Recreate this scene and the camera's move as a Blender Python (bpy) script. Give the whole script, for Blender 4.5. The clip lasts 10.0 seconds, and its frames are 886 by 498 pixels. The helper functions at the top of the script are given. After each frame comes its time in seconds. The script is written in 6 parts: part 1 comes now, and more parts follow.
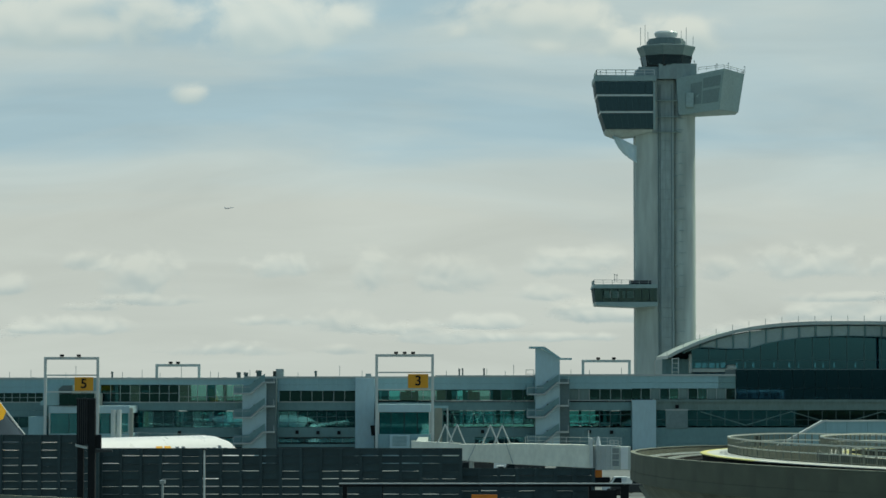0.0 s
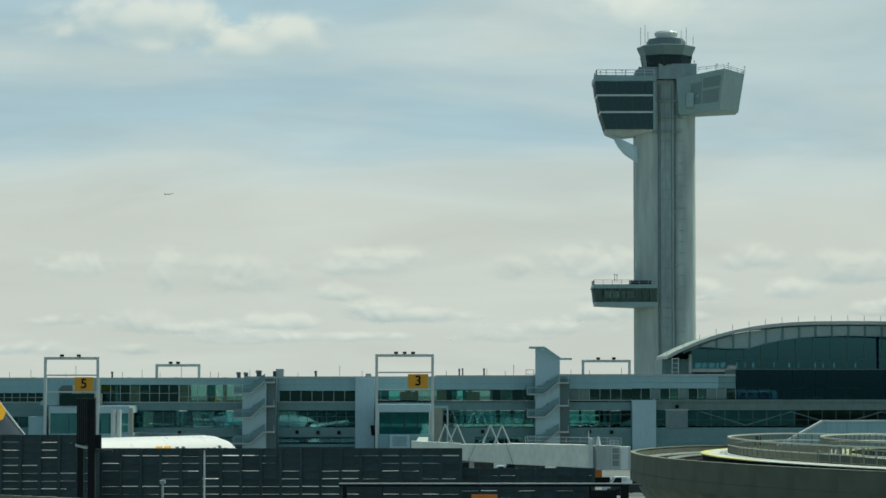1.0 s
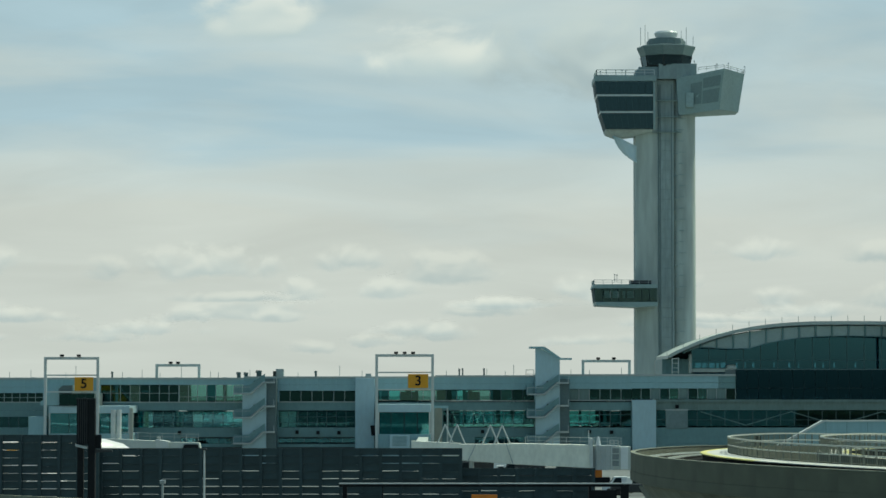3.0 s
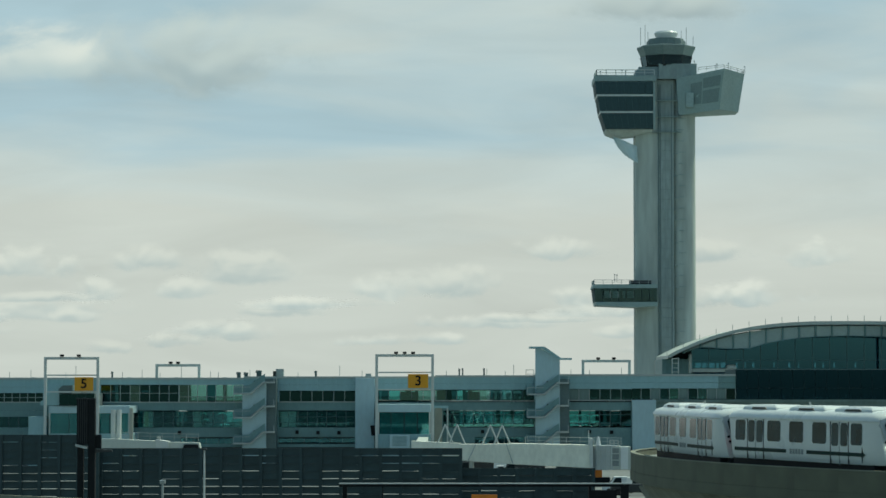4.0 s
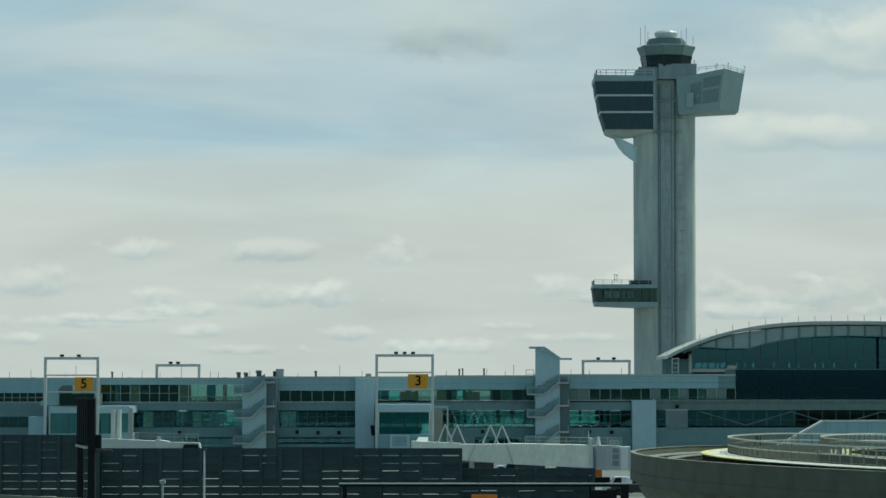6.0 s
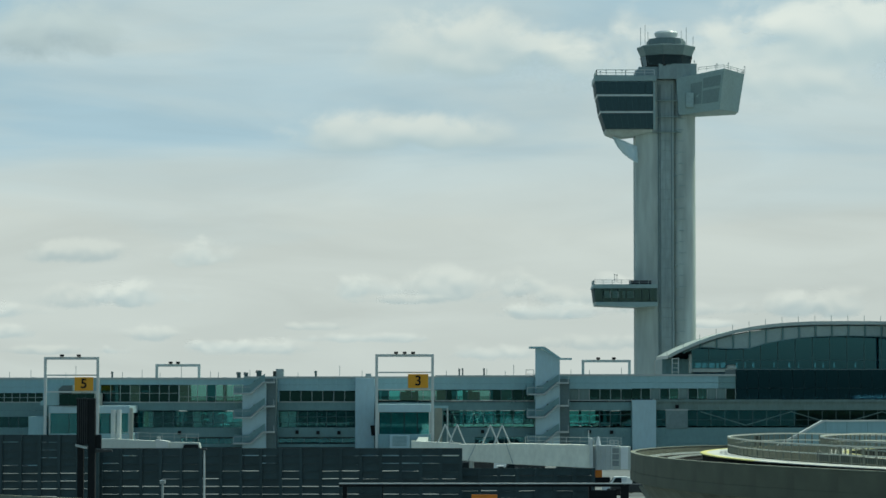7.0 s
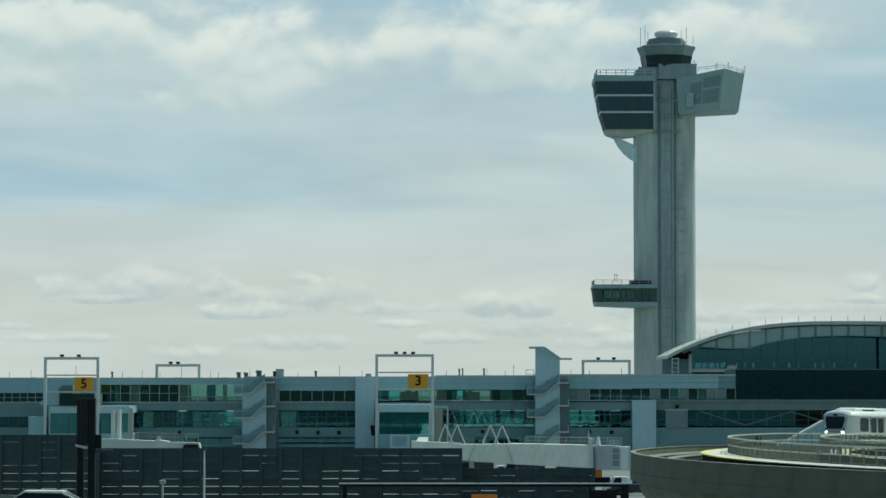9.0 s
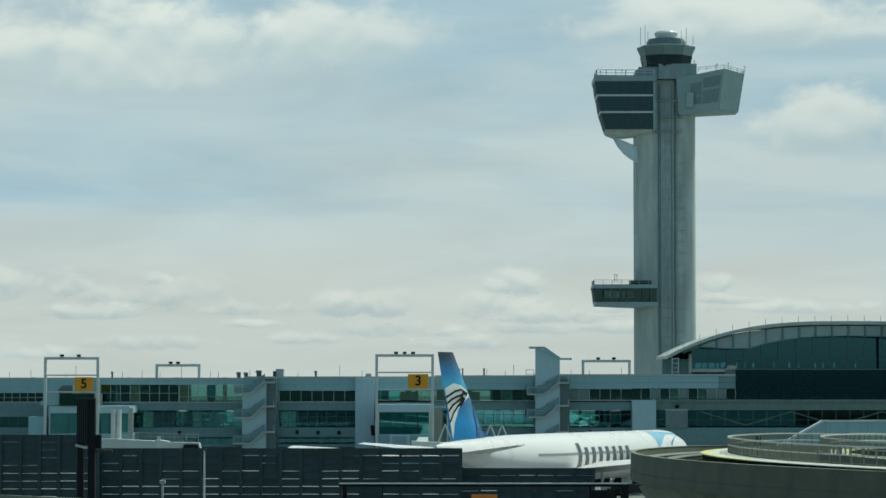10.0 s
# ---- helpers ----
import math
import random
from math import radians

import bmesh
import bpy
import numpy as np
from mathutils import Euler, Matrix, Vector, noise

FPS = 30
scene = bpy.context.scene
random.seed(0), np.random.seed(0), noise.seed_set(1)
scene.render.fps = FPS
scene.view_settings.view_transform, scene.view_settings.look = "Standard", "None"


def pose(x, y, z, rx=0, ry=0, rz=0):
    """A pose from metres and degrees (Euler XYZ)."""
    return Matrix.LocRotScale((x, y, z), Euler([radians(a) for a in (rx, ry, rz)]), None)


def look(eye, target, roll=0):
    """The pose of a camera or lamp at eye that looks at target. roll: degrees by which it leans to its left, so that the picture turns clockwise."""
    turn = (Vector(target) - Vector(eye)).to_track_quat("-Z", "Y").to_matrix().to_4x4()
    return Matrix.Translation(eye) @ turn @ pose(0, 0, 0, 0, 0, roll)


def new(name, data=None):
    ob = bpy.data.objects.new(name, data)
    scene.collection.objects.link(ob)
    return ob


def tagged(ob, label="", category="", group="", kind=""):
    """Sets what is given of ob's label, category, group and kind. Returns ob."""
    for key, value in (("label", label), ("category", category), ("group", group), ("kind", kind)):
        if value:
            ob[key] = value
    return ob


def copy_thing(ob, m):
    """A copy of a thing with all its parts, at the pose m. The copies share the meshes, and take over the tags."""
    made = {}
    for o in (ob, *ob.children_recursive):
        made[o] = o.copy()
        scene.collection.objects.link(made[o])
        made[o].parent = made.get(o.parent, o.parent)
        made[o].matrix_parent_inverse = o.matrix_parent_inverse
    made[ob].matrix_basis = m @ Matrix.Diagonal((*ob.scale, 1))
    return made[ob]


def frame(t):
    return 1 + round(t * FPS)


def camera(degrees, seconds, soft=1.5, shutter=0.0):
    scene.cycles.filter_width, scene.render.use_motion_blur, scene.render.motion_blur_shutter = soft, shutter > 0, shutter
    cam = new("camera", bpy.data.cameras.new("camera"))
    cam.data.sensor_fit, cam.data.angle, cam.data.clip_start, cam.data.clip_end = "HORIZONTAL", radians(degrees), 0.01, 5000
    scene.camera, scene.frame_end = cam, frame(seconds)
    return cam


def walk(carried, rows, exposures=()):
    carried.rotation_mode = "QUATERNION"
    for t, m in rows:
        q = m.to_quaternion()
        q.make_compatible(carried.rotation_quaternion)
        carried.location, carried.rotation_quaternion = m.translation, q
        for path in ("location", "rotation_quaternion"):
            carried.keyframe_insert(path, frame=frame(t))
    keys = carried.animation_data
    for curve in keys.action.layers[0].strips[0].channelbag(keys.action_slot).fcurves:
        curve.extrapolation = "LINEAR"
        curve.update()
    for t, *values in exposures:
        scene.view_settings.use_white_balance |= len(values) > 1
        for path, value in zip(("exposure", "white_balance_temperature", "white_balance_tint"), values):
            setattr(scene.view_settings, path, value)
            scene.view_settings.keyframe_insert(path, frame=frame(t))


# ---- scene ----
# ---- camera: stands still, long lens ----
cam = camera(17.83, 10.0, soft=1.55)
EYE = pose(0, 0, 14.4, 92.805, 0, 0)
walk(cam, [(0.0, EYE), (10.0, EYE)],
     exposures=[(t, e, k, -19) for t, e, k in ((0.0, -0.1, 6700), (0.7, 0.0, 6700), (2.7, 0.0, 6700), (4.1, -0.02, 6700), (4.8, -0.05, 6650), (5.5, -0.05, 6550), (7.0, 0.0, 6400), (9.4, 0.0, 6400), (10.0, -0.04, 6400))])

# ---- daylight ----
SUN_AZ, SUN_EL = radians(52), radians(56)
world = bpy.data.worlds.new("sky")
scene.world = world
world.use_nodes = True
wn, wl = world.node_tree.nodes, world.node_tree.links
sky = wn.new("ShaderNodeTexSky")
sky.sky_type = "NISHITA"
sky.sun_disc = False
sky.sun_elevation, sky.sun_rotation = SUN_EL, SUN_AZ
sky.dust_density = 2.0
wn["Background"].inputs["Strength"].default_value = 0.115
wl.new(sky.outputs["Color"], wn["Background"].inputs["Color"])
sun = new("sun", bpy.data.lights.new("sun", "SUN"))
sun.data.energy, sun.data.angle, sun.data.color = 3.0, radians(1.0), (1.0, 0.95, 0.86)
to_sun = Vector((math.cos(SUN_EL) * math.sin(SUN_AZ), math.cos(SUN_EL) * math.cos(SUN_AZ), math.sin(SUN_EL)))
sun.matrix_world = look(to_sun * 400, (0, 0, 0))


# ---- materials ----
def nodes_of(name):
    m = bpy.data.materials.new(name)
    m.use_nodes = True
    return m, m.node_tree.nodes, m.node_tree.links


def paint(name, color, rough=0.6, metal=0.0, grain=3.0, stain=0.25, vary=0.25, bump=0.15, spots=0.0, streak=1.0, each=0.0):
    """Surface with fine grain, larger stains (streak stretches them down the wall), fine relief."""
    m, n, l = nodes_of(name)
    b = n["Principled BSDF"]
    co = n.new("ShaderNodeTexCoord")
    mp = n.new("ShaderNodeMapping")
    mp.inputs["Scale"].default_value = (1, 1, 1 / streak)
    l.new(co.outputs["Object"], mp.inputs["Vector"])
    fine, wide = n.new("ShaderNodeTexNoise"), n.new("ShaderNodeTexNoise")
    fine.inputs["Scale"].default_value, fine.inputs["Detail"].default_value = grain, 6
    wide.inputs["Scale"].default_value, wide.inputs["Detail"].default_value = stain, 5
    l.new(mp.outputs["Vector"], fine.inputs["Vector"])
    l.new(mp.outputs["Vector"], wide.inputs["Vector"])
    add = n.new("ShaderNodeMath")
    add.operation = "MULTIPLY_ADD"
    add.inputs[1].default_value = 0.5
    l.new(fine.outputs["Fac"], add.inputs[0])
    half = n.new("ShaderNodeMath")
    half.operation = "MULTIPLY"
    half.inputs[1].default_value = 0.5
    l.new(wide.outputs["Fac"], half.inputs[0])
    l.new(half.outputs[0], add.inputs[2])
    ramp = n.new("ShaderNodeValToRGB")
    c = Vector(color)
    lo, hi = c * (1 - vary), c * (1 + vary)
    ramp.color_ramp.elements[0].position, ramp.color_ramp.elements[1].position = 0.3, 0.7
    ramp.color_ramp.elements[0].color, ramp.color_ramp.elements[1].color = (*lo, 1), (*hi, 1)
    l.new(add.outputs[0], ramp.inputs["Fac"])
    out = ramp.outputs["Color"]
    if each:
        info = n.new("ShaderNodeObjectInfo")
        span = n.new("ShaderNodeMapRange")
        span.inputs["To Min"].default_value, span.inputs["To Max"].default_value = 1 - each, 1 + each
        l.new(info.outputs["Random"], span.inputs["Value"])
        mul = n.new("ShaderNodeVectorMath")
        mul.operation = "SCALE"
        l.new(out, mul.inputs[0])
        l.new(span.outputs["Result"], mul.inputs["Scale"])
        out = mul.outputs["Vector"]
    l.new(out, b.inputs["Base Color"])
    rr = n.new("ShaderNodeMapRange")
    rr.inputs["To Min"].default_value, rr.inputs["To Max"].default_value = max(0.02, rough - 0.12), min(1, rough + 0.12)
    l.new(wide.outputs["Fac"], rr.inputs["Value"])
    l.new(rr.outputs["Result"], b.inputs["Roughness"])
    b.inputs["Metallic"].default_value = metal
    if bump:
        bp = n.new("ShaderNodeBump")
        bp.inputs["Strength"].default_value, bp.inputs["Distance"].default_value = bump, 0.03
        l.new(fine.outputs["Fac"], bp.inputs["Height"])
        l.new(bp.outputs["Normal"], b.inputs["Normal"])
    return m


def glass(name, tint, gloss=0.12, rough=0.02, mirror_tint=(0.36, 0.78, 0.88)):
    """Thin tinted pane: lets light through, mirrors by its angle."""
    m, n, l = nodes_of(name)
    n.remove(n["Principled BSDF"])
    clear, mirror, mix, fres = (n.new("ShaderNodeBsdfTransparent"), n.new("ShaderNodeBsdfGlossy"),
                                n.new("ShaderNodeMixShader"), n.new("ShaderNodeFresnel"))
    clear.inputs["Color"].default_value = (*tint, 1)
    mirror.inputs["Color"].default_value = (*mirror_tint, 1)
    mirror.inputs["Roughness"].default_value = rough
    fres.inputs["IOR"].default_value = 1.5
    up = n.new("ShaderNodeMath")
    up.operation = "ADD"
    up.inputs[1].default_value = gloss
    l.new(fres.outputs["Fac"], up.inputs[0])
    l.new(up.outputs[0], mix.inputs["Fac"])
    l.new(clear.outputs[0], mix.inputs[1])
    l.new(mirror.outputs[0], mix.inputs[2])
    l.new(mix.outputs[0], n["Material Output"].inputs["Surface"])
    return m


def glow(name, color, strength):
    m, n, l = nodes_of(name)
    e = n["Principled BSDF"]
    e.inputs["Base Color"].default_value = (*color, 1)
    e.inputs["Emission Color"].default_value = (*color, 1)
    e.inputs["Emission Strength"].default_value = strength
    return m


CONCRETE = paint("pale_concrete", (0.42, 0.44, 0.40), 0.85, grain=1.2, stain=0.12, vary=0.22, streak=4, bump=0.2)
TOWER_CONC = paint("tower_concrete", (0.50, 0.545, 0.515), 0.85, grain=0.7, stain=0.16, vary=0.3, streak=7, bump=0.15)
CONCRETE_DK = paint("weathered_concrete", (0.20, 0.21, 0.165), 0.9, grain=1.5, stain=0.3, vary=0.35, streak=3, bump=0.25)
GUIDE_CONC = paint("stained_viaduct_concrete", (0.122, 0.128, 0.092), 0.9, grain=0.5, stain=0.14, vary=0.26, streak=0.8, bump=0.1, each=0.03)
DECK_DK = paint("dark_track_bed", (0.013, 0.013, 0.012), 0.95, grain=3, stain=0.5, vary=0.4)
DECK_DK.node_tree.nodes["Principled BSDF"].inputs["Specular IOR Level"].default_value = 0.1
WALK = paint("pale_walkway_concrete", (0.62, 0.61, 0.56), 0.8, grain=2, stain=0.3, vary=0.1)
TOWER_CORE = paint("core_cladding", (0.385, 0.45, 0.445), 0.7, grain=1.5, stain=0.15, vary=0.25, streak=5)
TOWER_METAL = paint("tower_cladding", (0.335, 0.43, 0.43), 0.5, 0.2, grain=2, stain=0.2, vary=0.15)
TOWER_DARK = paint("tower_dark_cladding", (0.115, 0.16, 0.17), 0.5, 0.3, grain=2, stain=0.2, vary=0.2)
CLAD = paint("blue_grey_cladding", (0.325, 0.485, 0.53), 0.45, 0.25, grain=2, stain=0.12, vary=0.12, streak=3, each=0.02)
CLAD_LT = paint("pale_blue_cladding", (0.45, 0.59, 0.65), 0.45, 0.2, grain=2, stain=0.12, vary=0.1, streak=3)
CLAD_DK = paint("grey_spandrel", (0.185, 0.295, 0.305), 0.5, 0.25, grain=2, stain=0.12, vary=0.15, streak=3, each=0.02)
CLAD_GR = paint("grey_green_spandrel", (0.17, 0.235, 0.225), 0.5, 0.25, grain=2, stain=0.15, vary=0.25, streak=3, each=0.06)
WHITE = paint("white_paint", (0.74, 0.76, 0.76), 0.35, grain=2, stain=0.4, vary=0.06, bump=0.03)
OFFWHITE = paint("off_white_panel", (0.55, 0.58, 0.54), 0.5, grain=2, stain=0.3, vary=0.1, streak=2)
BRIDGE_WHITE = paint("worn_white_panel", (0.80, 0.80, 0.71), 0.5, grain=2, stain=0.3, vary=0.15, streak=2)
STEEL = paint("galvanised_steel", (0.42, 0.45, 0.46), 0.4, 0.5, grain=6, stain=0.6, vary=0.15)
LIGHT_STEEL = paint("light_painted_steel", (0.6, 0.62, 0.6), 0.5, 0.1, grain=4, stain=0.4, vary=0.1)
BLACK = paint("black_paint", (0.012, 0.014, 0.016), 0.55, grain=3, stain=0.4, vary=0.3)
BLACK.node_tree.nodes["Principled BSDF"].inputs["Specular IOR Level"].default_value = 0.12
DARK = paint("dark_metal", (0.03, 0.034, 0.037), 0.5, 0.2, grain=3, stain=0.5, vary=0.3)
FENCE_BLUE = paint("dark_blue_steel", (0.031, 0.056, 0.064), 0.5, 0.25, grain=2, stain=0.35, vary=0.3, each=0.15)
YELLOW = paint("yellow_sign_paint", (0.72, 0.33, 0.015), 0.45, grain=4, stain=0.5, vary=0.06, bump=0.03)
ORANGE = paint("orange_paint", (0.75, 0.22, 0.02), 0.5, grain=3, stain=0.5, vary=0.1)
LINE_YELLOW = paint("yellow_edge_paint", (0.70, 0.63, 0.20), 0.6, grain=4, stain=0.8, vary=0.12)
ASPHALT = paint("apron_concrete", (0.165, 0.178, 0.182), 0.9, grain=1, stain=0.05, vary=0.25)
RUBBER = paint("rubber", (0.02, 0.02, 0.02), 0.8)
ROOM = paint("interior_finish", (0.38, 0.44, 0.44), 0.7, grain=1, stain=0.2, vary=0.2)
# interior finish darkened in colour, for rooms that look unlit
ROOM_SHADE = paint("interior_shade", (0.075, 0.10, 0.105), 0.8, grain=1, stain=0.2, vary=0.3)
PANE = glass("teal_window_glass", (0.17, 0.44, 0.50), 0.20)
PANE_CLEAR = glass("pale_teal_glass", (0.31, 0.62, 0.60), 0.16)
PANE_DK = glass("dark_window_glass", (0.11, 0.25, 0.27), 0.16, mirror_tint=(0.17, 0.42, 0.47))
PANE_PALE = glass("pale_grey_green_glass", (0.40, 0.62, 0.59), 0.24, mirror_tint=(0.46, 0.72, 0.72))
PANE_TEAL = glass("bright_teal_glass", (0.22, 0.50, 0.52), 0.32, mirror_tint=(0.27, 0.62, 0.64))
PANE_SHADE = glass("smoked_green_glass", (0.16, 0.29, 0.31), 0.10, mirror_tint=(0.20, 0.42, 0.45))
HALL_GLASS = glass("hall_glass", (0.25, 0.45, 0.51), 0.27, mirror_tint=(0.22, 0.51, 0.73))
# near-black glass of the block that imitates a dark reflection
SMUDGE_GLASS = glass("black_smudge_glass", (0.11, 0.20, 0.22), 0.15, mirror_tint=(0.12, 0.33, 0.53))
PLANE_WHITE = paint("aircraft_white", (0.80, 0.755, 0.76), 0.3, grain=1, stain=0.15, vary=0.03, bump=0.0)
def graded_paint(name, stops, z0, z1, rough=0.3):
    """Sprayed colour that runs from stop to stop up the fin."""
    m, n, l = nodes_of(name)
    co, sep, mr, ramp, ns = n.new("ShaderNodeTexCoord"), n.new("ShaderNodeSeparateXYZ"), n.new("ShaderNodeMapRange"), n.new("ShaderNodeValToRGB"), n.new("ShaderNodeTexNoise")
    l.new(co.outputs["Object"], sep.inputs[0])
    l.new(sep.outputs["Z"], mr.inputs["Value"])
    mr.inputs["From Min"].default_value, mr.inputs["From Max"].default_value = z0, z1
    els = ramp.color_ramp.elements
    els[0].position, els[0].color = stops[0][0], (*stops[0][1], 1)
    els[1].position, els[1].color = stops[-1][0], (*stops[-1][1], 1)
    for p, c in stops[1:-1]:
        els.new(p).color = (*c, 1)
    l.new(mr.outputs["Result"], ramp.inputs["Fac"])
    b = n["Principled BSDF"]
    l.new(ramp.outputs["Color"], b.inputs["Base Color"])
    ns.inputs["Scale"].default_value = 0.6
    l.new(co.outputs["Object"], ns.inputs["Vector"])
    rr = n.new("ShaderNodeMapRange")
    rr.inputs["To Min"].default_value, rr.inputs["To Max"].default_value = rough - 0.08, rough + 0.1
    l.new(ns.outputs["Fac"], rr.inputs["Value"])
    l.new(rr.outputs["Result"], b.inputs["Roughness"])
    return m


TAIL_GRADE = graded_paint("azure_to_navy_tail_paint", [(0.0, (0.006, 0.17, 0.44)), (0.2, (0.012, 0.24, 0.58)), (0.45, (0.012, 0.12, 0.30)), (0.62, (0.05, 0.36, 0.64)), (0.75, (0.012, 0.20, 0.50)), (0.92, (0.008, 0.05, 0.12)), (1.0, (0.006, 0.02, 0.04))], 8.3, 18.6)
TAIL_BLUE = paint("deep_blue_paint", (0.012, 0.06, 0.16), 0.3, grain=1, stain=0.2, vary=0.2, bump=0)
PALE_BLUE = paint("pale_blue_paint", (0.25, 0.47, 0.66), 0.3, grain=1, stain=0.2, vary=0.1, bump=0)
SLATE_BLUE = paint("greyed_blue_paint", (0.10, 0.24, 0.36), 0.3, grain=1, stain=0.2, vary=0.1, bump=0)
NAVY = paint("dark_navy_paint", (0.035, 0.055, 0.085), 0.35, grain=1, stain=0.2, vary=0.15, bump=0)
ROYAL = paint("royal_blue_paint", (0.008, 0.10, 0.28), 0.3, grain=1, stain=0.3, vary=0.35, bump=0)
SLATE = paint("slate_paint", (0.06, 0.08, 0.10), 0.35, grain=1, stain=0.2, vary=0.15, bump=0)
TAIL_YELLOW = paint("tail_yellow_paint", (0.85, 0.42, 0.01), 0.35, grain=1, stain=0.2, vary=0.05, bump=0)
SOFFIT = paint("grey_soffit_panel", (0.45, 0.53, 0.52), 0.5, 0.1, grain=2, stain=0.3, vary=0.12)
SCREEN = paint("beige_ribbed_metal", (0.42, 0.42, 0.36), 0.55, 0.1, grain=2, stain=0.3, vary=0.15, streak=3)
GREEN = paint("dark_green_paint", (0.006, 0.030, 0.026), 0.4, bump=0.02)
GREEN.node_tree.nodes["Principled BSDF"].inputs["Specular IOR Level"].default_value = 0.08
TRAIN_WHITE = paint("train_white", (0.68, 0.72, 0.715), 0.3, grain=1.5, stain=0.3, vary=0.05, bump=0.02)
CAR_GLASS = paint("car_window_glass", (0.012, 0.036, 0.050), 0.14, grain=1, stain=0.4, vary=0.5, bump=0, each=0.3)
CAR_GLASS.node_tree.nodes["Principled BSDF"].inputs["Specular IOR Level"].default_value = 0.45
BEZEL = paint("pale_slate_bezel", (0.42, 0.47, 0.50), 0.35, grain=2, stain=0.4, vary=0.08, bump=0.02)
DARK_GLASS = paint("smoked_glass", (0.012, 0.02, 0.024), 0.25, grain=1, stain=0.2, vary=0.2, bump=0)
DARK_GLASS.node_tree.nodes["Principled BSDF"].inputs["Specular IOR Level"].default_value = 0.10
POD_TRIM = paint("pod_trim", (0.30, 0.39, 0.39), 0.5, 0.2, grain=2, stain=0.2, vary=0.2)
# ground floor wall with the shade at its foot put into the colour
GROUND_SHADE = paint("shaded_ground_floor", (0.05, 0.07, 0.075), 0.7, grain=1.5, stain=0.2, vary=0.4)
# horizontal rails, paler than their posts
RAIL_LT = paint("pale_rail", (0.52, 0.54, 0.49), 0.5, 0.15, grain=4, stain=0.5, vary=0.15)
RAIL = paint("weathered_rail", (0.22, 0.23, 0.19), 0.6, 0.2, grain=4, stain=0.5, vary=0.2)
SEAM = paint("seam_grey", (0.25, 0.28, 0.28), 0.6)
# glow of the arcs that imitate reflections in the windows
REFLECTION_GLOW = glow("lamp_reflection_glow", (0.92, 0.96, 1.0), 0.75)
LAMP_RED = glow("lit_tail_lamp", (1.0, 0.05, 0.08), 1.5)
LAMP_ON = glow("lit_headlamp", (1.0, 0.98, 0.9), 3.0)


# ---- building helpers ----
def box(bm, x0, x1, y0, y1, z0, z1):
    v = [bm.verts.new(p) for p in ((x0, y0, z0), (x1, y0, z0), (x1, y1, z0), (x0, y1, z0),
                                   (x0, y0, z1), (x1, y0, z1), (x1, y1, z1), (x0, y1, z1))]
    for f in ((3, 2, 1, 0), (4, 5, 6, 7), (0, 1, 5, 4), (1, 2, 6, 5), (2, 3, 7, 6), (3, 0, 4, 7)):
        bm.faces.new([v[i] for i in f])
    return bm


def loft(bm, rings, caps=True, closed=True):
    """Skin over rings of equally many points."""
    vs = [[bm.verts.new(p) for p in r] for r in rings]
    n = len(vs[0])
    for a, b in zip(vs, vs[1:]):
        for i in range(n if closed else n - 1):
            j = (i + 1) % n
            bm.faces.new((a[i], a[j], b[j], b[i]))
    if caps and closed:
        bm.faces.new(vs[0][::-1])
        bm.faces.new(vs[-1])
    return bm


def rod(bm, a, b, r, seg=6):
    a, b = Vector(a), Vector(b)
    q = (b - a).to_track_quat("Z", "Y")
    loft(bm, [[p + q @ Vector((r * math.cos(k * math.tau / seg), r * math.sin(k * math.tau / seg), 0)) for k in range(seg)] for p in (a, b)])
    return bm


def prism_y(bm, pts, y0, y1):
    """Outline in x, z pulled from y0 to y1."""
    return loft(bm, [[(x, y0, z) for x, z in pts], [(x, y1, z) for x, z in pts]])


def prism_z(bm, pts, z0, z1, grow=1.0, cx=0.0, cy=0.0):
    return loft(bm, [[(x, y, z0) for x, y in pts],
                     [(cx + (x - cx) * grow, cy + (y - cy) * grow, z1) for x, y in pts]])


def disc(r, cx, cy, seg=24, turn=0.0):
    return [(cx + r * math.cos(turn + k * math.tau / seg), cy + r * math.sin(turn + k * math.tau / seg)) for k in range(seg)]


def bevelled(bm, w=0.05):
    bmesh.ops.bevel(bm, geom=bm.edges[:], offset=w, segments=2, affect="EDGES", profile=0.6)
    return bm


ORIGIN = {}


def base_of(ob):
    p = Vector()
    while ob:
        p += ORIGIN.get(ob.name, Vector())
        ob = ob.parent
    return p


def mesh_of(name, bm, material, smooth=False):
    bmesh.ops.recalc_face_normals(bm, faces=bm.faces[:])
    me = bpy.data.meshes.new(name)
    bm.to_mesh(me)
    bm.free()
    for mt in (material if isinstance(material, (list, tuple)) else [material]):
        me.materials.append(mt)
    if smooth:
        for p in me.polygons:
            p.use_smooth = True
        me.set_sharp_from_angle(angle=radians(40))
    return me


def part(name, bm, material, parent, label="", smooth=False):
    """One mesh under a thing or part; the bmesh is given in the world."""
    off = base_of(parent)
    if off.length:
        bmesh.ops.translate(bm, vec=-off, verts=bm.verts[:])
    ob = new(name, mesh_of(name, bm, material, smooth))
    ob.parent = parent
    return tagged(ob, label)


def thing(name, x, y, z, label="", category="", group="", kind=""):
    ob = new(name)
    ob.empty_display_size = 0.5
    ob.location = (x, y, z)
    ORIGIN[ob.name] = Vector((x, y, z))
    return tagged(ob, label, category, group, kind)


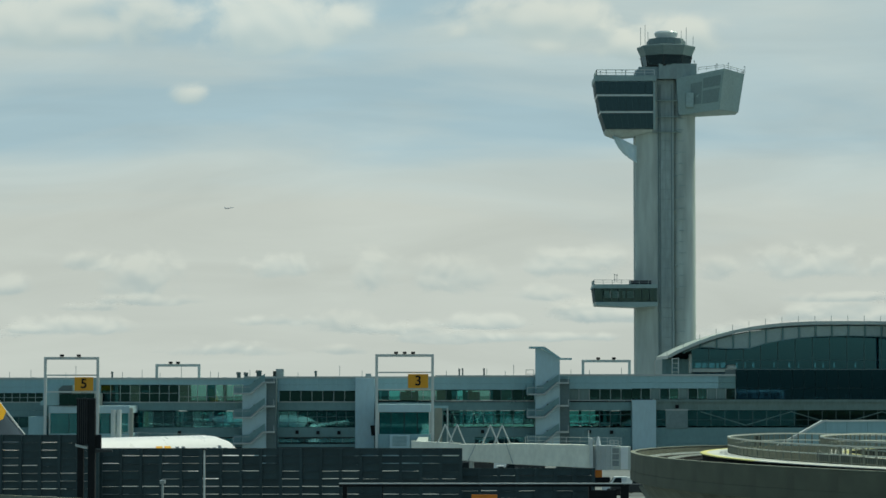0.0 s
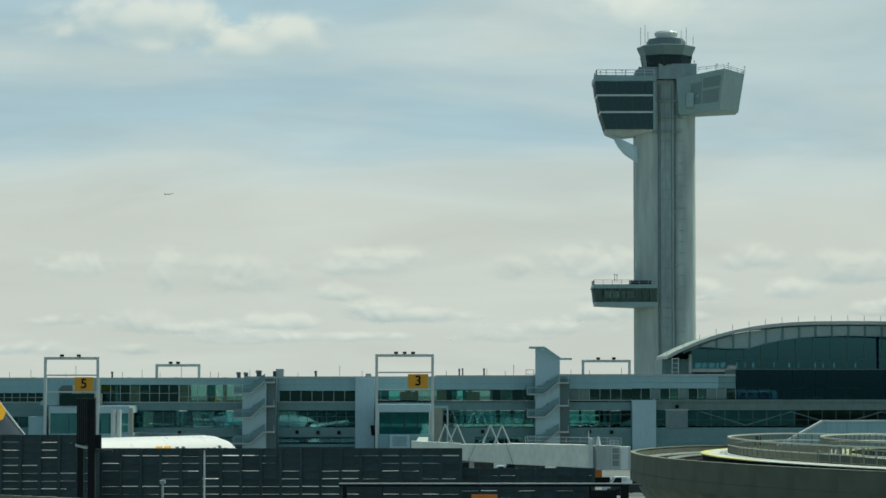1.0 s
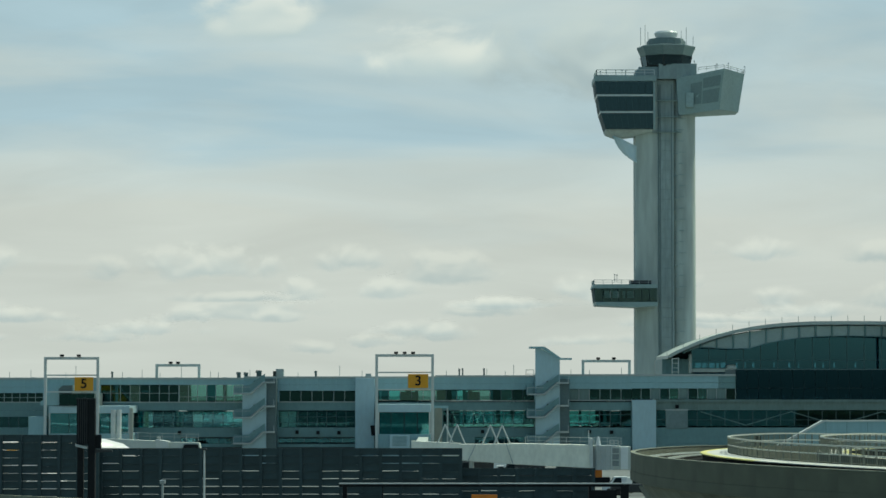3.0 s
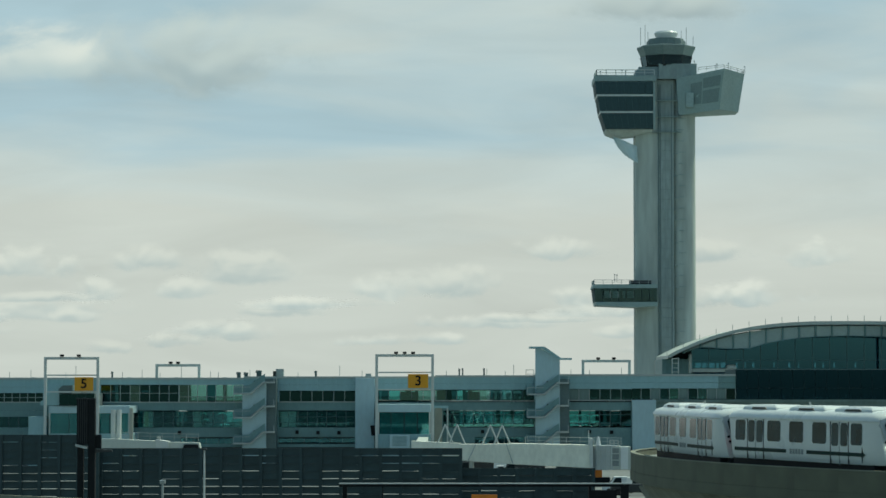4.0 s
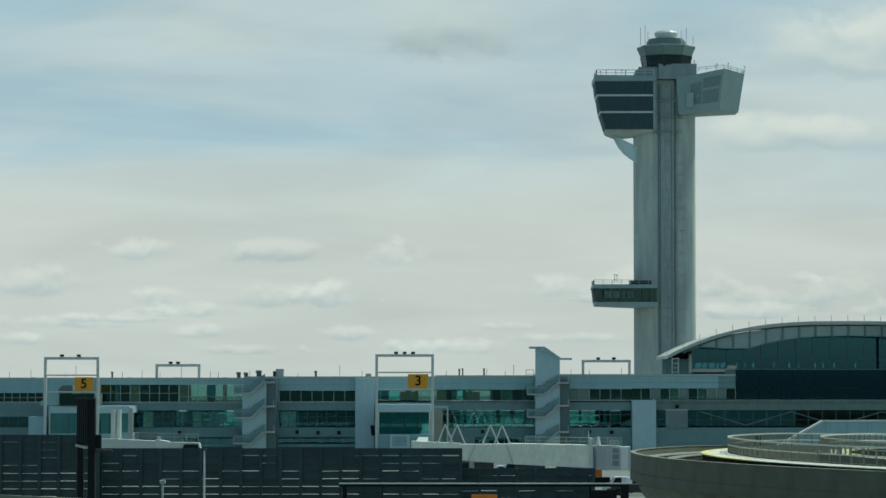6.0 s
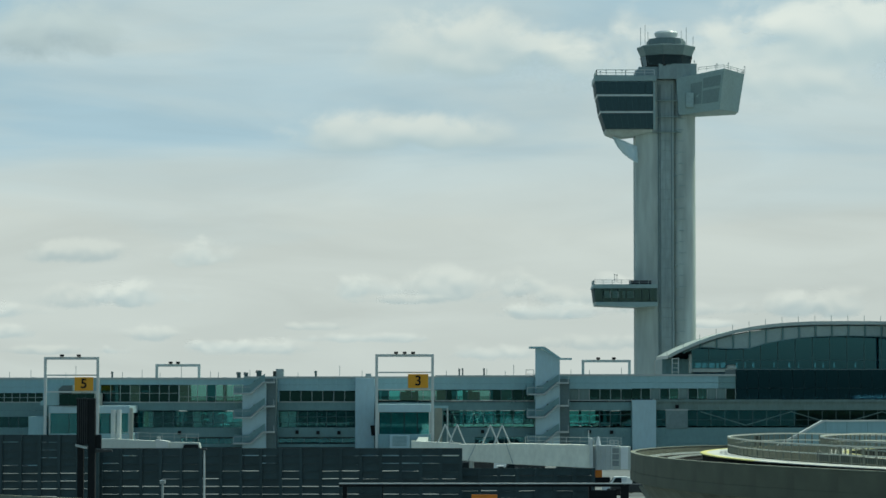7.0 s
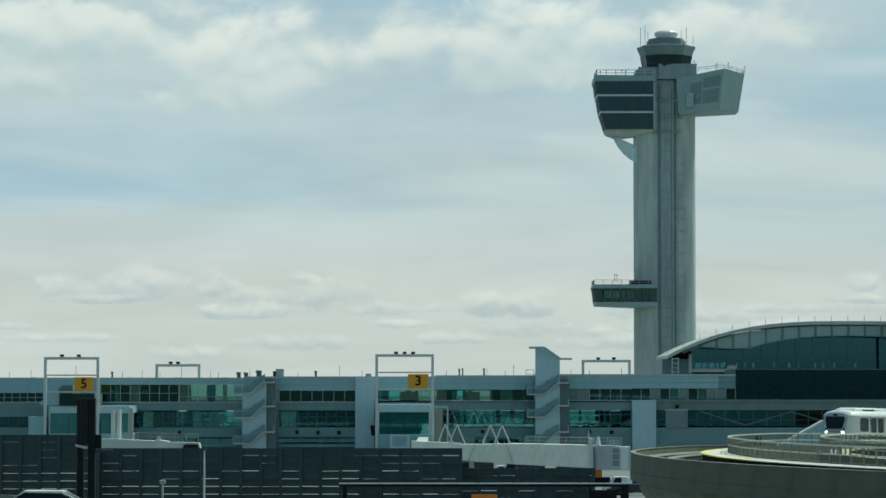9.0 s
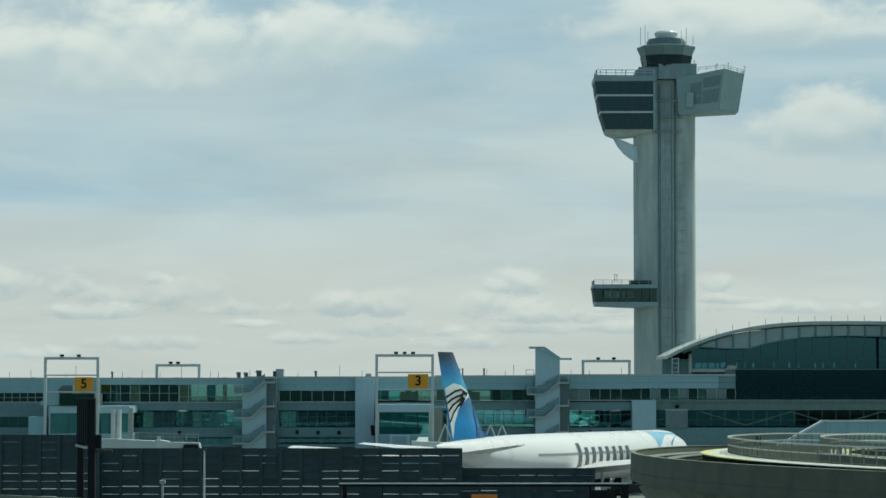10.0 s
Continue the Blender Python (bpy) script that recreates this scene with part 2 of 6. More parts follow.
def solid(name, bm, material, label="", category="", kind="", group="", at=None, smooth=False):
    """A thing that is one mesh."""
    at = Vector(at) if at else Vector()
    if at.length:
        bmesh.ops.translate(bm, vec=-at, verts=bm.verts[:])
    ob = new(name, mesh_of(name, bm, material, smooth))
    ob.location = at
    ORIGIN[ob.name] = at
    return tagged(ob, label, category, group, kind)


def piece(name, me, x, y, z, parent, rz=0.0):
    """A repeated piece on shared mesh data."""
    ob = new(name, me)
    ob.parent = parent
    ob.location = Vector((x, y, z)) - base_of(parent)
    ob.rotation_euler = (0, 0, rz)
    return ob


def B():
    return bmesh.new()


# ---- ground ----
bm = B()
box(bm, -4500, 4500, -600, 4550, -0.5, 0.0)
solid("ground", bm, ASPHALT, "grey concrete airport apron reaching to the horizon", "ground", kind="structure")


# ---- sky: far backdrop and drifting cloud banks ----
def cloud_material(name, bright, shade, grain, cover):
    """One cumulus on each face: broken puffy outline, lit tops, grey flat base, thin edges."""
    m, n, l = nodes_of(name)
    n.remove(n["Principled BSDF"])
    co, isl = n.new("ShaderNodeTexCoord"), n.new("ShaderNodeNewGeometry")

    def op(kind, a, b=None):
        k = n.new("ShaderNodeMath")
        k.operation = kind
        for i, v in enumerate((a, b)):
            if isinstance(v, (int, float)):
                k.inputs[i].default_value = v
            elif v is not None:
                l.new(v, k.inputs[i])
        return k.outputs[0]

    def soft(v, lo, hi):
        k = n.new("ShaderNodeMapRange")
        k.interpolation_type = "SMOOTHSTEP"
        k.inputs["From Min"].default_value, k.inputs["From Max"].default_value = lo, hi
        l.new(v, k.inputs["Value"])
        return k.outputs["Result"]

    def field(size, dz, detail):
        mp, t = n.new("ShaderNodeMapping"), n.new("ShaderNodeTexNoise")
        mp.inputs["Location"].default_value = (3.1, 0, dz * size)
        mp.inputs["Scale"].default_value = (size, 0, size * 1.5)
        l.new(co.outputs["Object"], mp.inputs["Vector"])
        t.inputs["Scale"].default_value, t.inputs["Detail"].default_value, t.inputs["Roughness"].default_value = 1.0, detail, 0.56
        t.inputs["Distortion"].default_value = 0.3
        l.new(mp.outputs["Vector"], t.inputs["Vector"])
        return t.outputs["Fac"]

    sep = n.new("ShaderNodeSeparateXYZ")
    l.new(co.outputs["UV"], sep.inputs[0])
    u = op("SUBTRACT", op("MULTIPLY", sep.outputs["X"], 2.0), 1.0)
    a = op("SUBTRACT", sep.outputs["Y"], 0.35)
    v = op("MAXIMUM", op("DIVIDE", a, 0.65), op("DIVIDE", a, -0.35))
    body = op("SUBTRACT", 1.0, op("SQRT", op("ADD", op("MULTIPLY", u, u), op("MULTIPLY", v, v))))
    here, tone, above, wide = field(grain, 0.0, 6), field(grain, 0.0, 2), field(grain, 0.32 / grain, 2), field(grain * 0.35, 40.0, 3)
    dens = op("ADD", op("MULTIPLY", body, 0.85), op("ADD", op("MULTIPLY", op("SUBTRACT", here, 0.5), 1.9), op("MULTIPLY", op("SUBTRACT", wide, 0.5), 1.1)))
    alpha = op("MULTIPLY", op("MULTIPLY", soft(dens, 0.10, 0.62), soft(body, 0.0, 0.45)), cover)
    lit = op("ADD", op("ADD", op("MULTIPLY", a, 1.25), 0.40), op("MULTIPLY", op("SUBTRACT", tone, above), 1.1))
    mixc = n.new("ShaderNodeMix")
    mixc.data_type = "RGBA"
    l.new(soft(lit, 0.05, 0.85), mixc.inputs["Factor"])
    mixc.inputs[6].default_value, mixc.inputs[7].default_value = (*shade, 1), (*bright, 1)
    e, tr, mx, vary = n.new("ShaderNodeEmission"), n.new("ShaderNodeBsdfTransparent"), n.new("ShaderNodeMixShader"), n.new("ShaderNodeMapRange")
    vary.inputs["To Min"].default_value, vary.inputs["To Max"].default_value = 0.94, 1.05
    l.new(isl.outputs["Random Per Island"], vary.inputs["Value"])
    l.new(mixc.outputs[2], e.inputs["Color"])
    l.new(vary.outputs["Result"], e.inputs["Strength"])
    l.new(alpha, mx.inputs["Fac"])
    l.new(tr.outputs[0], mx.inputs[1])
    l.new(e.outputs[0], mx.inputs[2])
    l.new(mx.outputs[0], n["Material Output"].inputs["Surface"])
    return m


def sky_material():
    """Pale veil of high cloud: cream near the horizon, blue-grey streaks higher up."""
    m, n, l = nodes_of("high_cloud_sky")
    n.remove(n["Principled BSDF"])
    co = n.new("ShaderNodeTexCoord")
    sep = n.new("ShaderNodeSeparateXYZ")
    l.new(co.outputs["Object"], sep.inputs[0])
    mp = n.new("ShaderNodeMapping")
    mp.inputs["Rotation"].default_value = (0, radians(4), 0)
    mp.inputs["Scale"].default_value = (0.0011, 0, 0.006)
    l.new(co.outputs["Object"], mp.inputs["Vector"])
    t = n.new("ShaderNodeTexNoise")
    t.inputs["Scale"].default_value, t.inputs["Detail"].default_value, t.inputs["Roughness"].default_value = 1.0, 7, 0.5
    t.inputs["Distortion"].default_value = 0.6
    l.new(mp.outputs["Vector"], t.inputs["Vector"])
    # blue opens above; the veil closes below
    hgt = n.new("ShaderNodeMapRange")
    hgt.inputs["From Min"].default_value, hgt.inputs["From Max"].default_value = 235, 400
    hgt.inputs["To Min"].default_value, hgt.inputs["To Max"].default_value = 0.62, -0.04
    l.new(sep.outputs["Z"], hgt.inputs["Value"])
    k = n.new("ShaderNodeMath")
    k.operation = "ADD"
    l.new(t.outputs["Fac"], k.inputs[0])
    l.new(hgt.outputs["Result"], k.inputs[1])
    ramp = n.new("ShaderNodeValToRGB")
    els = ramp.color_ramp.elements
    els[0].position, els[0].color = 0.36, (0.455, 0.53, 0.69, 1)
    els[1].position, els[1].color = 0.95, (0.648, 0.602, 0.655, 1)
    mid = els.new(0.60)
    mid.color = (0.605, 0.605, 0.70, 1)
    l.new(k.outputs[0], ramp.inputs["Fac"])
    # faint streaks through the veil
    mp2 = n.new("ShaderNodeMapping")
    mp2.inputs["Rotation"].default_value = (0, radians(-3), 0)
    mp2.inputs["Scale"].default_value = (0.0022, 0, 0.011)
    l.new(co.outputs["Object"], mp2.inputs["Vector"])
    t2 = n.new("ShaderNodeTexNoise")
    t2.inputs["Scale"].default_value, t2.inputs["Detail"].default_value, t2.inputs["Distortion"].default_value = 1.0, 6, 0.8
    l.new(mp2.outputs["Vector"], t2.inputs["Vector"])
    amt = n.new("ShaderNodeMapRange")
    amt.inputs["From Min"].default_value, amt.inputs["From Max"].default_value = 0.3, 0.7
    amt.inputs["To Min"].default_value, amt.inputs["To Max"].default_value = 0.93, 1.06
    l.new(t2.outputs["Fac"], amt.inputs["Value"])
    e = n.new("ShaderNodeEmission")
    l.new(ramp.outputs["Color"], e.inputs["Color"])
    l.new(amt.outputs["Result"], e.inputs["Strength"])
    l.new(e.outputs[0], n["Material Output"].inputs["Surface"])
    return m


def bank(name, y, width, z0, z1, mat, label):
    bm = B()
    loft(bm, [[(-width / 2, y, z0), (width / 2, y, z0)], [(-width / 2, y, z1), (width / 2, y, z1)]], caps=False, closed=False)
    return solid(name, bm, mat, label, "sky", kind="structure", at=(0, y, 0))


sky_far = bank("backdrop", 4540, 9000, -60, 1100, sky_material(), "pale hazy sky with thin high cloud streaks")

def cumulus_bank(name, y, puffs, mats, label):
    """Sheet of single clouds: middle, half width and half height of each, and its tone."""
    bm = B()
    uv = bm.loops.layers.uv.new("cloud")
    for k, (x, z, hw, hh, tone) in enumerate(puffs):
        w, h, yy = hw * 1.55, hh * 1.75, y - 0.35 * k
        f = bm.faces.new([bm.verts.new(p) for p in ((x - w, yy, z - h), (x + w, yy, z - h), (x + w, yy, z + h), (x - w, yy, z + h))])
        f.material_index = tone
        for loop, c in zip(f.loops, ((0, 0), (1, 0), (1, 1), (0, 1))):
            loop[uv].uv = c
    return solid(name, bm, mats, label, "sky", kind="structure", at=(0, y, 0))


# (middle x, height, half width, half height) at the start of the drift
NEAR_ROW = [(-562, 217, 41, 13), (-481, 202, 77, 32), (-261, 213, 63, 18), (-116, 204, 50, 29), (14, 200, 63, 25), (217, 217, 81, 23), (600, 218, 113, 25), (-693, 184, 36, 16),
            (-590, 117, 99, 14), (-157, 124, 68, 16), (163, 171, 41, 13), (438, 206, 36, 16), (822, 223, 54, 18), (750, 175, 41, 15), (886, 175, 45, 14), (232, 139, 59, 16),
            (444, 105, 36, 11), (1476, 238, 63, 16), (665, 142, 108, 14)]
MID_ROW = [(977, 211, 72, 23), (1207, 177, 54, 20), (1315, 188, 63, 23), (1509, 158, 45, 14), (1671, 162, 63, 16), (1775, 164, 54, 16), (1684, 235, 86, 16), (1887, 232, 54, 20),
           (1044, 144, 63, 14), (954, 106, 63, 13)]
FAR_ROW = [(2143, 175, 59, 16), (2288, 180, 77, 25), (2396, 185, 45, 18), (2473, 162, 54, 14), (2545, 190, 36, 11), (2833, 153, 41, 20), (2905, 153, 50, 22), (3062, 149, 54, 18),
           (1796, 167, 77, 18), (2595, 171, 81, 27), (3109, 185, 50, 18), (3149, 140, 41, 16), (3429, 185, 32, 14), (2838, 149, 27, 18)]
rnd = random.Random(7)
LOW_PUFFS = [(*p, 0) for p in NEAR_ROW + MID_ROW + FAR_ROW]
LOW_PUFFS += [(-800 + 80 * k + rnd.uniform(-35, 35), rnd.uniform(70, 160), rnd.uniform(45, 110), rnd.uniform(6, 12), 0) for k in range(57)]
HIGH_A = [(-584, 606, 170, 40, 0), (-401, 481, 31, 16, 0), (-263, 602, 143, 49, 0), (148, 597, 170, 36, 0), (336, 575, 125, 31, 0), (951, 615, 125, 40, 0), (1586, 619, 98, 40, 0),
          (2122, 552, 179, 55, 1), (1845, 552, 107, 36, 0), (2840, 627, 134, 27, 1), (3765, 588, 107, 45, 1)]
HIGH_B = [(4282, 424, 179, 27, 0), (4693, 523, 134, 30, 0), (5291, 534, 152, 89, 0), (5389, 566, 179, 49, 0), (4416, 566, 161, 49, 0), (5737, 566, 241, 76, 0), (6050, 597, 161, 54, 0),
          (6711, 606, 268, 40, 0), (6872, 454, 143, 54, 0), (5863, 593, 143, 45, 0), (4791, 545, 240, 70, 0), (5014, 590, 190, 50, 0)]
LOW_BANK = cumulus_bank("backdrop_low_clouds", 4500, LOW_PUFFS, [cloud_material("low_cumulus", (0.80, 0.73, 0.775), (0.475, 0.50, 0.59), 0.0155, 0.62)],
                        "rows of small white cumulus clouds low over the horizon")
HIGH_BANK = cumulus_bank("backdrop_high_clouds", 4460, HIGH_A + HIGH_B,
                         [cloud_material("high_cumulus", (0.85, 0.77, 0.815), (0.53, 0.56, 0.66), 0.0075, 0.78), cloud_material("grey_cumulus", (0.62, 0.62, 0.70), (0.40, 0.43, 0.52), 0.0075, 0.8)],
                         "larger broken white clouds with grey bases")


# ---- control tower ----
CAB_CLAD = paint("cab_cladding", (0.185, 0.245, 0.25), 0.5, 0.2, grain=2, stain=0.2, vary=0.2)
NECK_CLAD = paint("neck_cladding", (0.29, 0.36, 0.365), 0.6, 0.1, grain=1.5, stain=0.2, vary=0.22, streak=3)
POD_GLASS = glass("pod_window_glass", (0.16, 0.22, 0.25), 0.09, mirror_tint=(0.29, 0.44, 0.53))
LOWER_GLASS = glass("lower_pod_glass", (0.60, 0.70, 0.72), 0.10, mirror_tint=(0.30, 0.44, 0.50))
POD_LOUVRE = paint("pod_louvre", (0.22, 0.29, 0.29), 0.5, 0.2, grain=2, stain=0.2, vary=0.15)
def rail(parent, pts, h, r=0.05, mat=STEEL, every=2.0):
    """Handrail along points: two bars and posts."""
    bm = B()
    for a, b in zip(pts, pts[1:]):
        a, b = Vector(a), Vector(b)
        rod(bm, a + Vector((0, 0, h)), b + Vector((0, 0, h)), r)
        rod(bm, a + Vector((0, 0, h * 0.5)), b + Vector((0, 0, h * 0.5)), r * 0.8)
        n = max(1, int((b - a).length / every))
        for k in range(n + 1):
            p = a.lerp(b, k / n)
            rod(bm, p, p + Vector((0, 0, h)), r)
    return part("railing", bm, mat, parent)


def control_tower():
    y = 659.0
    T = thing("control_tower", 52.30, y + 4, 0, "tall grey concrete airport control tower with cantilevered glazed pods", "control tower")
    bm = B()
    box(bm, 45.14, 50.06, y, y + 9, 0, 86.58)
    part("shaft", bm, TOWER_CONC, T, "flat pale concrete shaft face")
    bm = B()
    box(bm, 50.06, 54.02, y + 0.12, y + 8, 0, 87.24)
    part("service_core", bm, TOWER_CORE, T, "recessed darker service core")
    bm = B()
    r = (59.30 - 53.49) / 2
    prism_z(bm, disc(r, (59.30 + 53.49) / 2, y + 3.0, 40), 0, 86.58)
    box(bm, 53.89, 59.04, y + 3, y + 10, 0, 86.58)
    part("round_shaft", bm, TOWER_CONC, T, "rounded pale concrete shaft", smooth=True)
    for px in (50.45, 50.85, 53.49):
        bm = B()
        rod(bm, (px, y + 0.02, 1), (px, y + 0.02, 85.25), 0.09)
        part("riser_pipe", bm, CAB_CLAD, T)
    bm = B()
    for k in range(26):
        z = 14 + k * 2.62
        box(bm, 54.02, 54.42 + 0.5 * (k % 2), y + 0.2, y + 1.7, z, z + 0.12)
        box(bm, 55.20, 56.40 + 0.4 * (k % 3 == 0), y - 0.14, y + 0.6, z + 0.3, z + 0.42)
    part("rung", bm, TOWER_METAL, T, "dark brackets up the shaft")
    for k in range(30):
        z0 = 10 + k * 2.3
        bm = B()
        rod(bm, (50.45, y - 0.05, z0), (53.49, y - 0.05, z0), 0.04, 4)
        rod(bm, (52.04, y - 0.05, z0), (52.04, y - 0.05, z0 + 2.3), 0.035, 4)
        part("ladder_bay", bm, NECK_CLAD, T, "open stair lattice on the core")
    for z in (81.53, 77.68, 74.09):
        bm = B()
        box(bm, 48.87, 55.74, y - 0.9, y + 0.4, z - 0.12, z)
        box(bm, 48.87, 55.74, y - 0.9, y - 0.84, z + 0.5, z + 0.56)
        part("service_grating", bm, TOWER_METAL, T)
    # lower glazed pod
    yf = y - 5.5
    bm = B()
    prism_y(bm, [(34.74, 37.71), (35.00, 38.24), (49.66, 38.24), (49.66, 37.32), (34.74, 37.32)], yf - 0.3, y + 6)
    pod = part("lower_pod", bm, POD_TRIM, T, "small glazed pod on the shaft")
    bm = B()
    prism_y(bm, [(35.26, 34.16), (49.66, 34.15), (49.66, 33.23), (45.17, 32.96), (35.53, 33.36)], yf, y + 6)
    part("pod_floor", bm, TOWER_METAL, pod)
    # solid dark block behind the panes, the dimness of the room in its colour
    bm = B()
    prism_y(bm, [(34.87, 37.32), (49.66, 37.32), (49.66, 34.15), (35.26, 34.15)], yf + 0.6, y + 5.5)
    part("pod_interior", bm, ROOM_SHADE, pod)
    x0, x1 = 35.13, 49.66
    for k in range(8):
        bm = B()
        a, b = x0 + (x1 - x0) * k / 8, x0 + (x1 - x0) * (k + 1) / 8
        box(bm, a + 0.08, b - 0.08, yf + 0.05, yf + 0.12, 34.28, 37.19)
        part("pane", bm, LOWER_GLASS, pod)
    for a, b in ((37.34, 38.93), (39.19, 40.77), (41.56, 42.22), (42.62, 44.20)):
        bm = B()
        box(bm, a, b, yf + 0.3, yf + 0.4, 35.07, 36.66)
        part("blind", bm, WHITE, pod, "pale window blind")
    rail(pod, [(49.66, yf, 38.24), (35.00, yf, 38.24), (35.00, y + 5, 38.24)], 1.0, 0.06)
    bm = B()
    box(bm, 43.32, 48.34, yf + 1, yf + 4, 38.24, 39.16)
    part("roof_unit", bm, DARK, pod)
    # big left pod, three window rows, leaning in below
    yl = y - 4.0
    big = thing_part(T, "upper_pod", [(35.26, 85.65), (35.26, 86.84), (35.66, 87.11), (49.66, 86.97), (49.66, 85.65)], yl, y + 8, POD_TRIM,
                     "large glazed pod with three window rows")
    for a, b, zt, zb in ((35.86, 35.99, 82.59, 82.16), (36.59, 36.72, 78.67, 78.25)):
        bm = B()
        prism_y(bm, [(a, zt), (49.13, zt), (49.13, zb), (b, zb)], yl + 0.42, y + 7.6)
        part("floor_band", bm, LIGHT_STEEL, big, "pale band between window rows")
    bm = B()
    loft(bm, [[(37.91, yl + 1.2, 74.49), (49.13, yl + 1.2, 74.49), (49.13, y + 7, 74.49), (37.91, y + 7, 74.49)],
              [(38.30, yl + 1.6, 73.83), (49.13, yl + 1.6, 74.43), (49.13, y + 7, 74.43), (38.30, y + 7, 73.83)],
              [(40.68, yl + 3, 72.77), (45.43, yl + 3, 73.30), (45.43, y + 6, 73.30), (40.68, y + 6, 72.77)]])
    part("soffit", bm, TOWER_CONC, big, "pale underside of the pod")
    rows = ((85.65, 82.59, 35.40, 35.79), (82.16, 78.67, 35.99, 36.59), (78.25, 74.49, 36.72, 37.91))
    for zt, zb, xa, xb in rows:
        # dark filling behind each window row in place of a dim room
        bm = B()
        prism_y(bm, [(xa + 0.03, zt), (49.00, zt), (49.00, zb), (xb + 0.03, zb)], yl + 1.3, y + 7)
        part("pod_interior", bm, ROOM_SHADE, big)
        n = 8
        for k in range(n):
            bm = B()
            f0, f1 = k / n, (k + 1) / n
            xr = 48.87
            pts = [(xa + (xr - xa) * f0 + 0.02, zt), (xa + (xr - xa) * f1 - 0.02, zt), (xb + (xr - xb) * f1 - 0.02, zb), (xb + (xr - xb) * f0 + 0.02, zb)]
            prism_y(bm, pts, yl + 0.55, yl + 0.62)
            part("pane", bm, POD_GLASS, big)
    bm = B()
    box(bm, 49.00, 49.40, yl + 0.4, yl + 1.2, 74.49, 85.65)
    part("corner_panel", bm, TOWER_METAL, big)
    rail(big, [(49.26, yl + 0.4, 86.97), (35.79, yl + 0.4, 86.97), (35.79, y + 7, 86.97)], 1.35, 0.09, LIGHT_STEEL)
    # right pod, turned, sides leaning in below
    bm = B()
    top = [(54.55, y - 1.5), (65.38, y - 5.5), (70.53, y - 1.0), (70.53, y + 7), (54.55, y + 7)]
    bot = [(55.08, y - 1.2), (64.32, y - 4.2), (69.08, y - 0.8), (69.08, y + 6), (55.08, y + 6)]
    zt = [86.58, 88.44, 87.64, 87.64, 87.11]
    zb = [77.94, 79.00, 78.74, 78.74, 77.94]
    loft(bm, [[(*p, z) for p, z in zip(bot, zb)], [(*p, z) for p, z in zip(top, zt)]])
    pod2 = part("side_pod", bm, TOWER_METAL, T, "grey metal-clad pod")
    a0, a1, b0, b1 = (Vector((*top[0], zt[0])), Vector((*top[1], zt[1])), Vector((*bot[0], zb[0])), Vector((*bot[1], zb[1])))
    nrm = Vector((-(a1 - a0).y, (a1 - a0).x, 0)).normalized() * -0.1

    def on_face(u, v):
        return a0.lerp(a1, u).lerp(b0.lerp(b1, u), v)
    if nrm.y > 0:
        nrm = -nrm
    for u0, u1, v0, v1 in ((0.30, 0.55, 0.22, 0.78), (0.57, 0.95, 0.14, 0.40), (0.57, 0.95, 0.46, 0.80)):
        bm = B()
        ring = [on_face(u0, v0), on_face(u1, v0), on_face(u1, v1), on_face(u0, v1)]
        loft(bm, [[p - nrm for p in ring], [p + nrm for p in ring]])
        part("louvre_panel", bm, POD_LOUVRE, pod2)
    bm = B()
    box(bm, 56.66, 58.38, y - 3.4, y - 1.5, 79.67, 82.99)
    part("hatch", bm, TOWER_METAL, pod2)
    rail(pod2, [(59.43, y - 4, 87.90), (65.38, y - 5.2, 88.44), (70.40, y - 1, 87.64), (70.40, y + 6, 87.64)], 0.9, 0.06)
    # neck and cab
    bm = B()
    box(bm, 45.17, 59.04, y - 1.0, y + 9, 86.44, 88.44)
    box(bm, 45.83, 50.98, y - 0.6, y + 9, 88.44, 89.37)
    box(bm, 50.45, 59.30, y - 1.6, y + 9, 86.44, 90.03)
    part("neck", bm, NECK_CLAD, T, "stepped concrete neck under the cab")
    cx, cy = 52.57, y + 3.5
    R1, R0 = (58.91 - 46.09) / 2, (57.72 - 47.55) / 2
    oct8 = lambda rr, z: [(cx + rr / 0.924 * math.cos(radians(22.5 + 45 * k + 12)), cy + rr / 0.924 * math.sin(radians(22.5 + 45 * k + 12)), z) for k in range(8)]
    bm = B()
    loft(bm, [oct8(R0 * 1.10, 92.16), oct8(R1, 94.16), oct8(R1, 94.42), oct8(R1 * 0.78, 94.69)])
    cab = part("cab", bm, CAB_CLAD, T, "dark octagonal cab with slanted windows")
    bm = B()
    loft(bm, [oct8(R0 * 0.96, 89.50), oct8(R0 * 0.98, 90.30)])
    part("cab_floor", bm, DARK, cab)
    for k in range(8):
        bm = B()
        lo, hi = oct8(R0, 89.77), oct8(R0 * 1.10, 92.16)
        j = (k + 1) % 8
        q = [Vector(lo[k]), Vector(lo[j]), Vector(hi[j]), Vector(hi[k])]
        c = sum(q, Vector()) / 4
        d = (c - Vector((cx, cy, c.z))).normalized() * 0.06
        q = [c + (p - c) * 0.97 for p in q]
        loft(bm, [[p - d for p in q], [p + d for p in q]])
        part("cab_window", bm, POD_GLASS, cab)
    bm = B()
    for k in range(8):
        rod(bm, oct8(R0, 89.50)[k], oct8(R0 * 1.10, 92.16)[k], 0.14)
    part("cab_mullion", bm, DARK, cab)
    bm = B()
    prism_z(bm, disc((57.19 - 47.94) / 2, cx, cy, 16), 94.55, 95.75)
    prism_z(bm, disc((56.66 - 48.34) / 2, cx, cy, 16), 95.75, 96.28)
    part("cab_roof", bm, CAB_CLAD, cab, smooth=False)
    bm = B()
    rr = (55.34 - 49.79) / 2
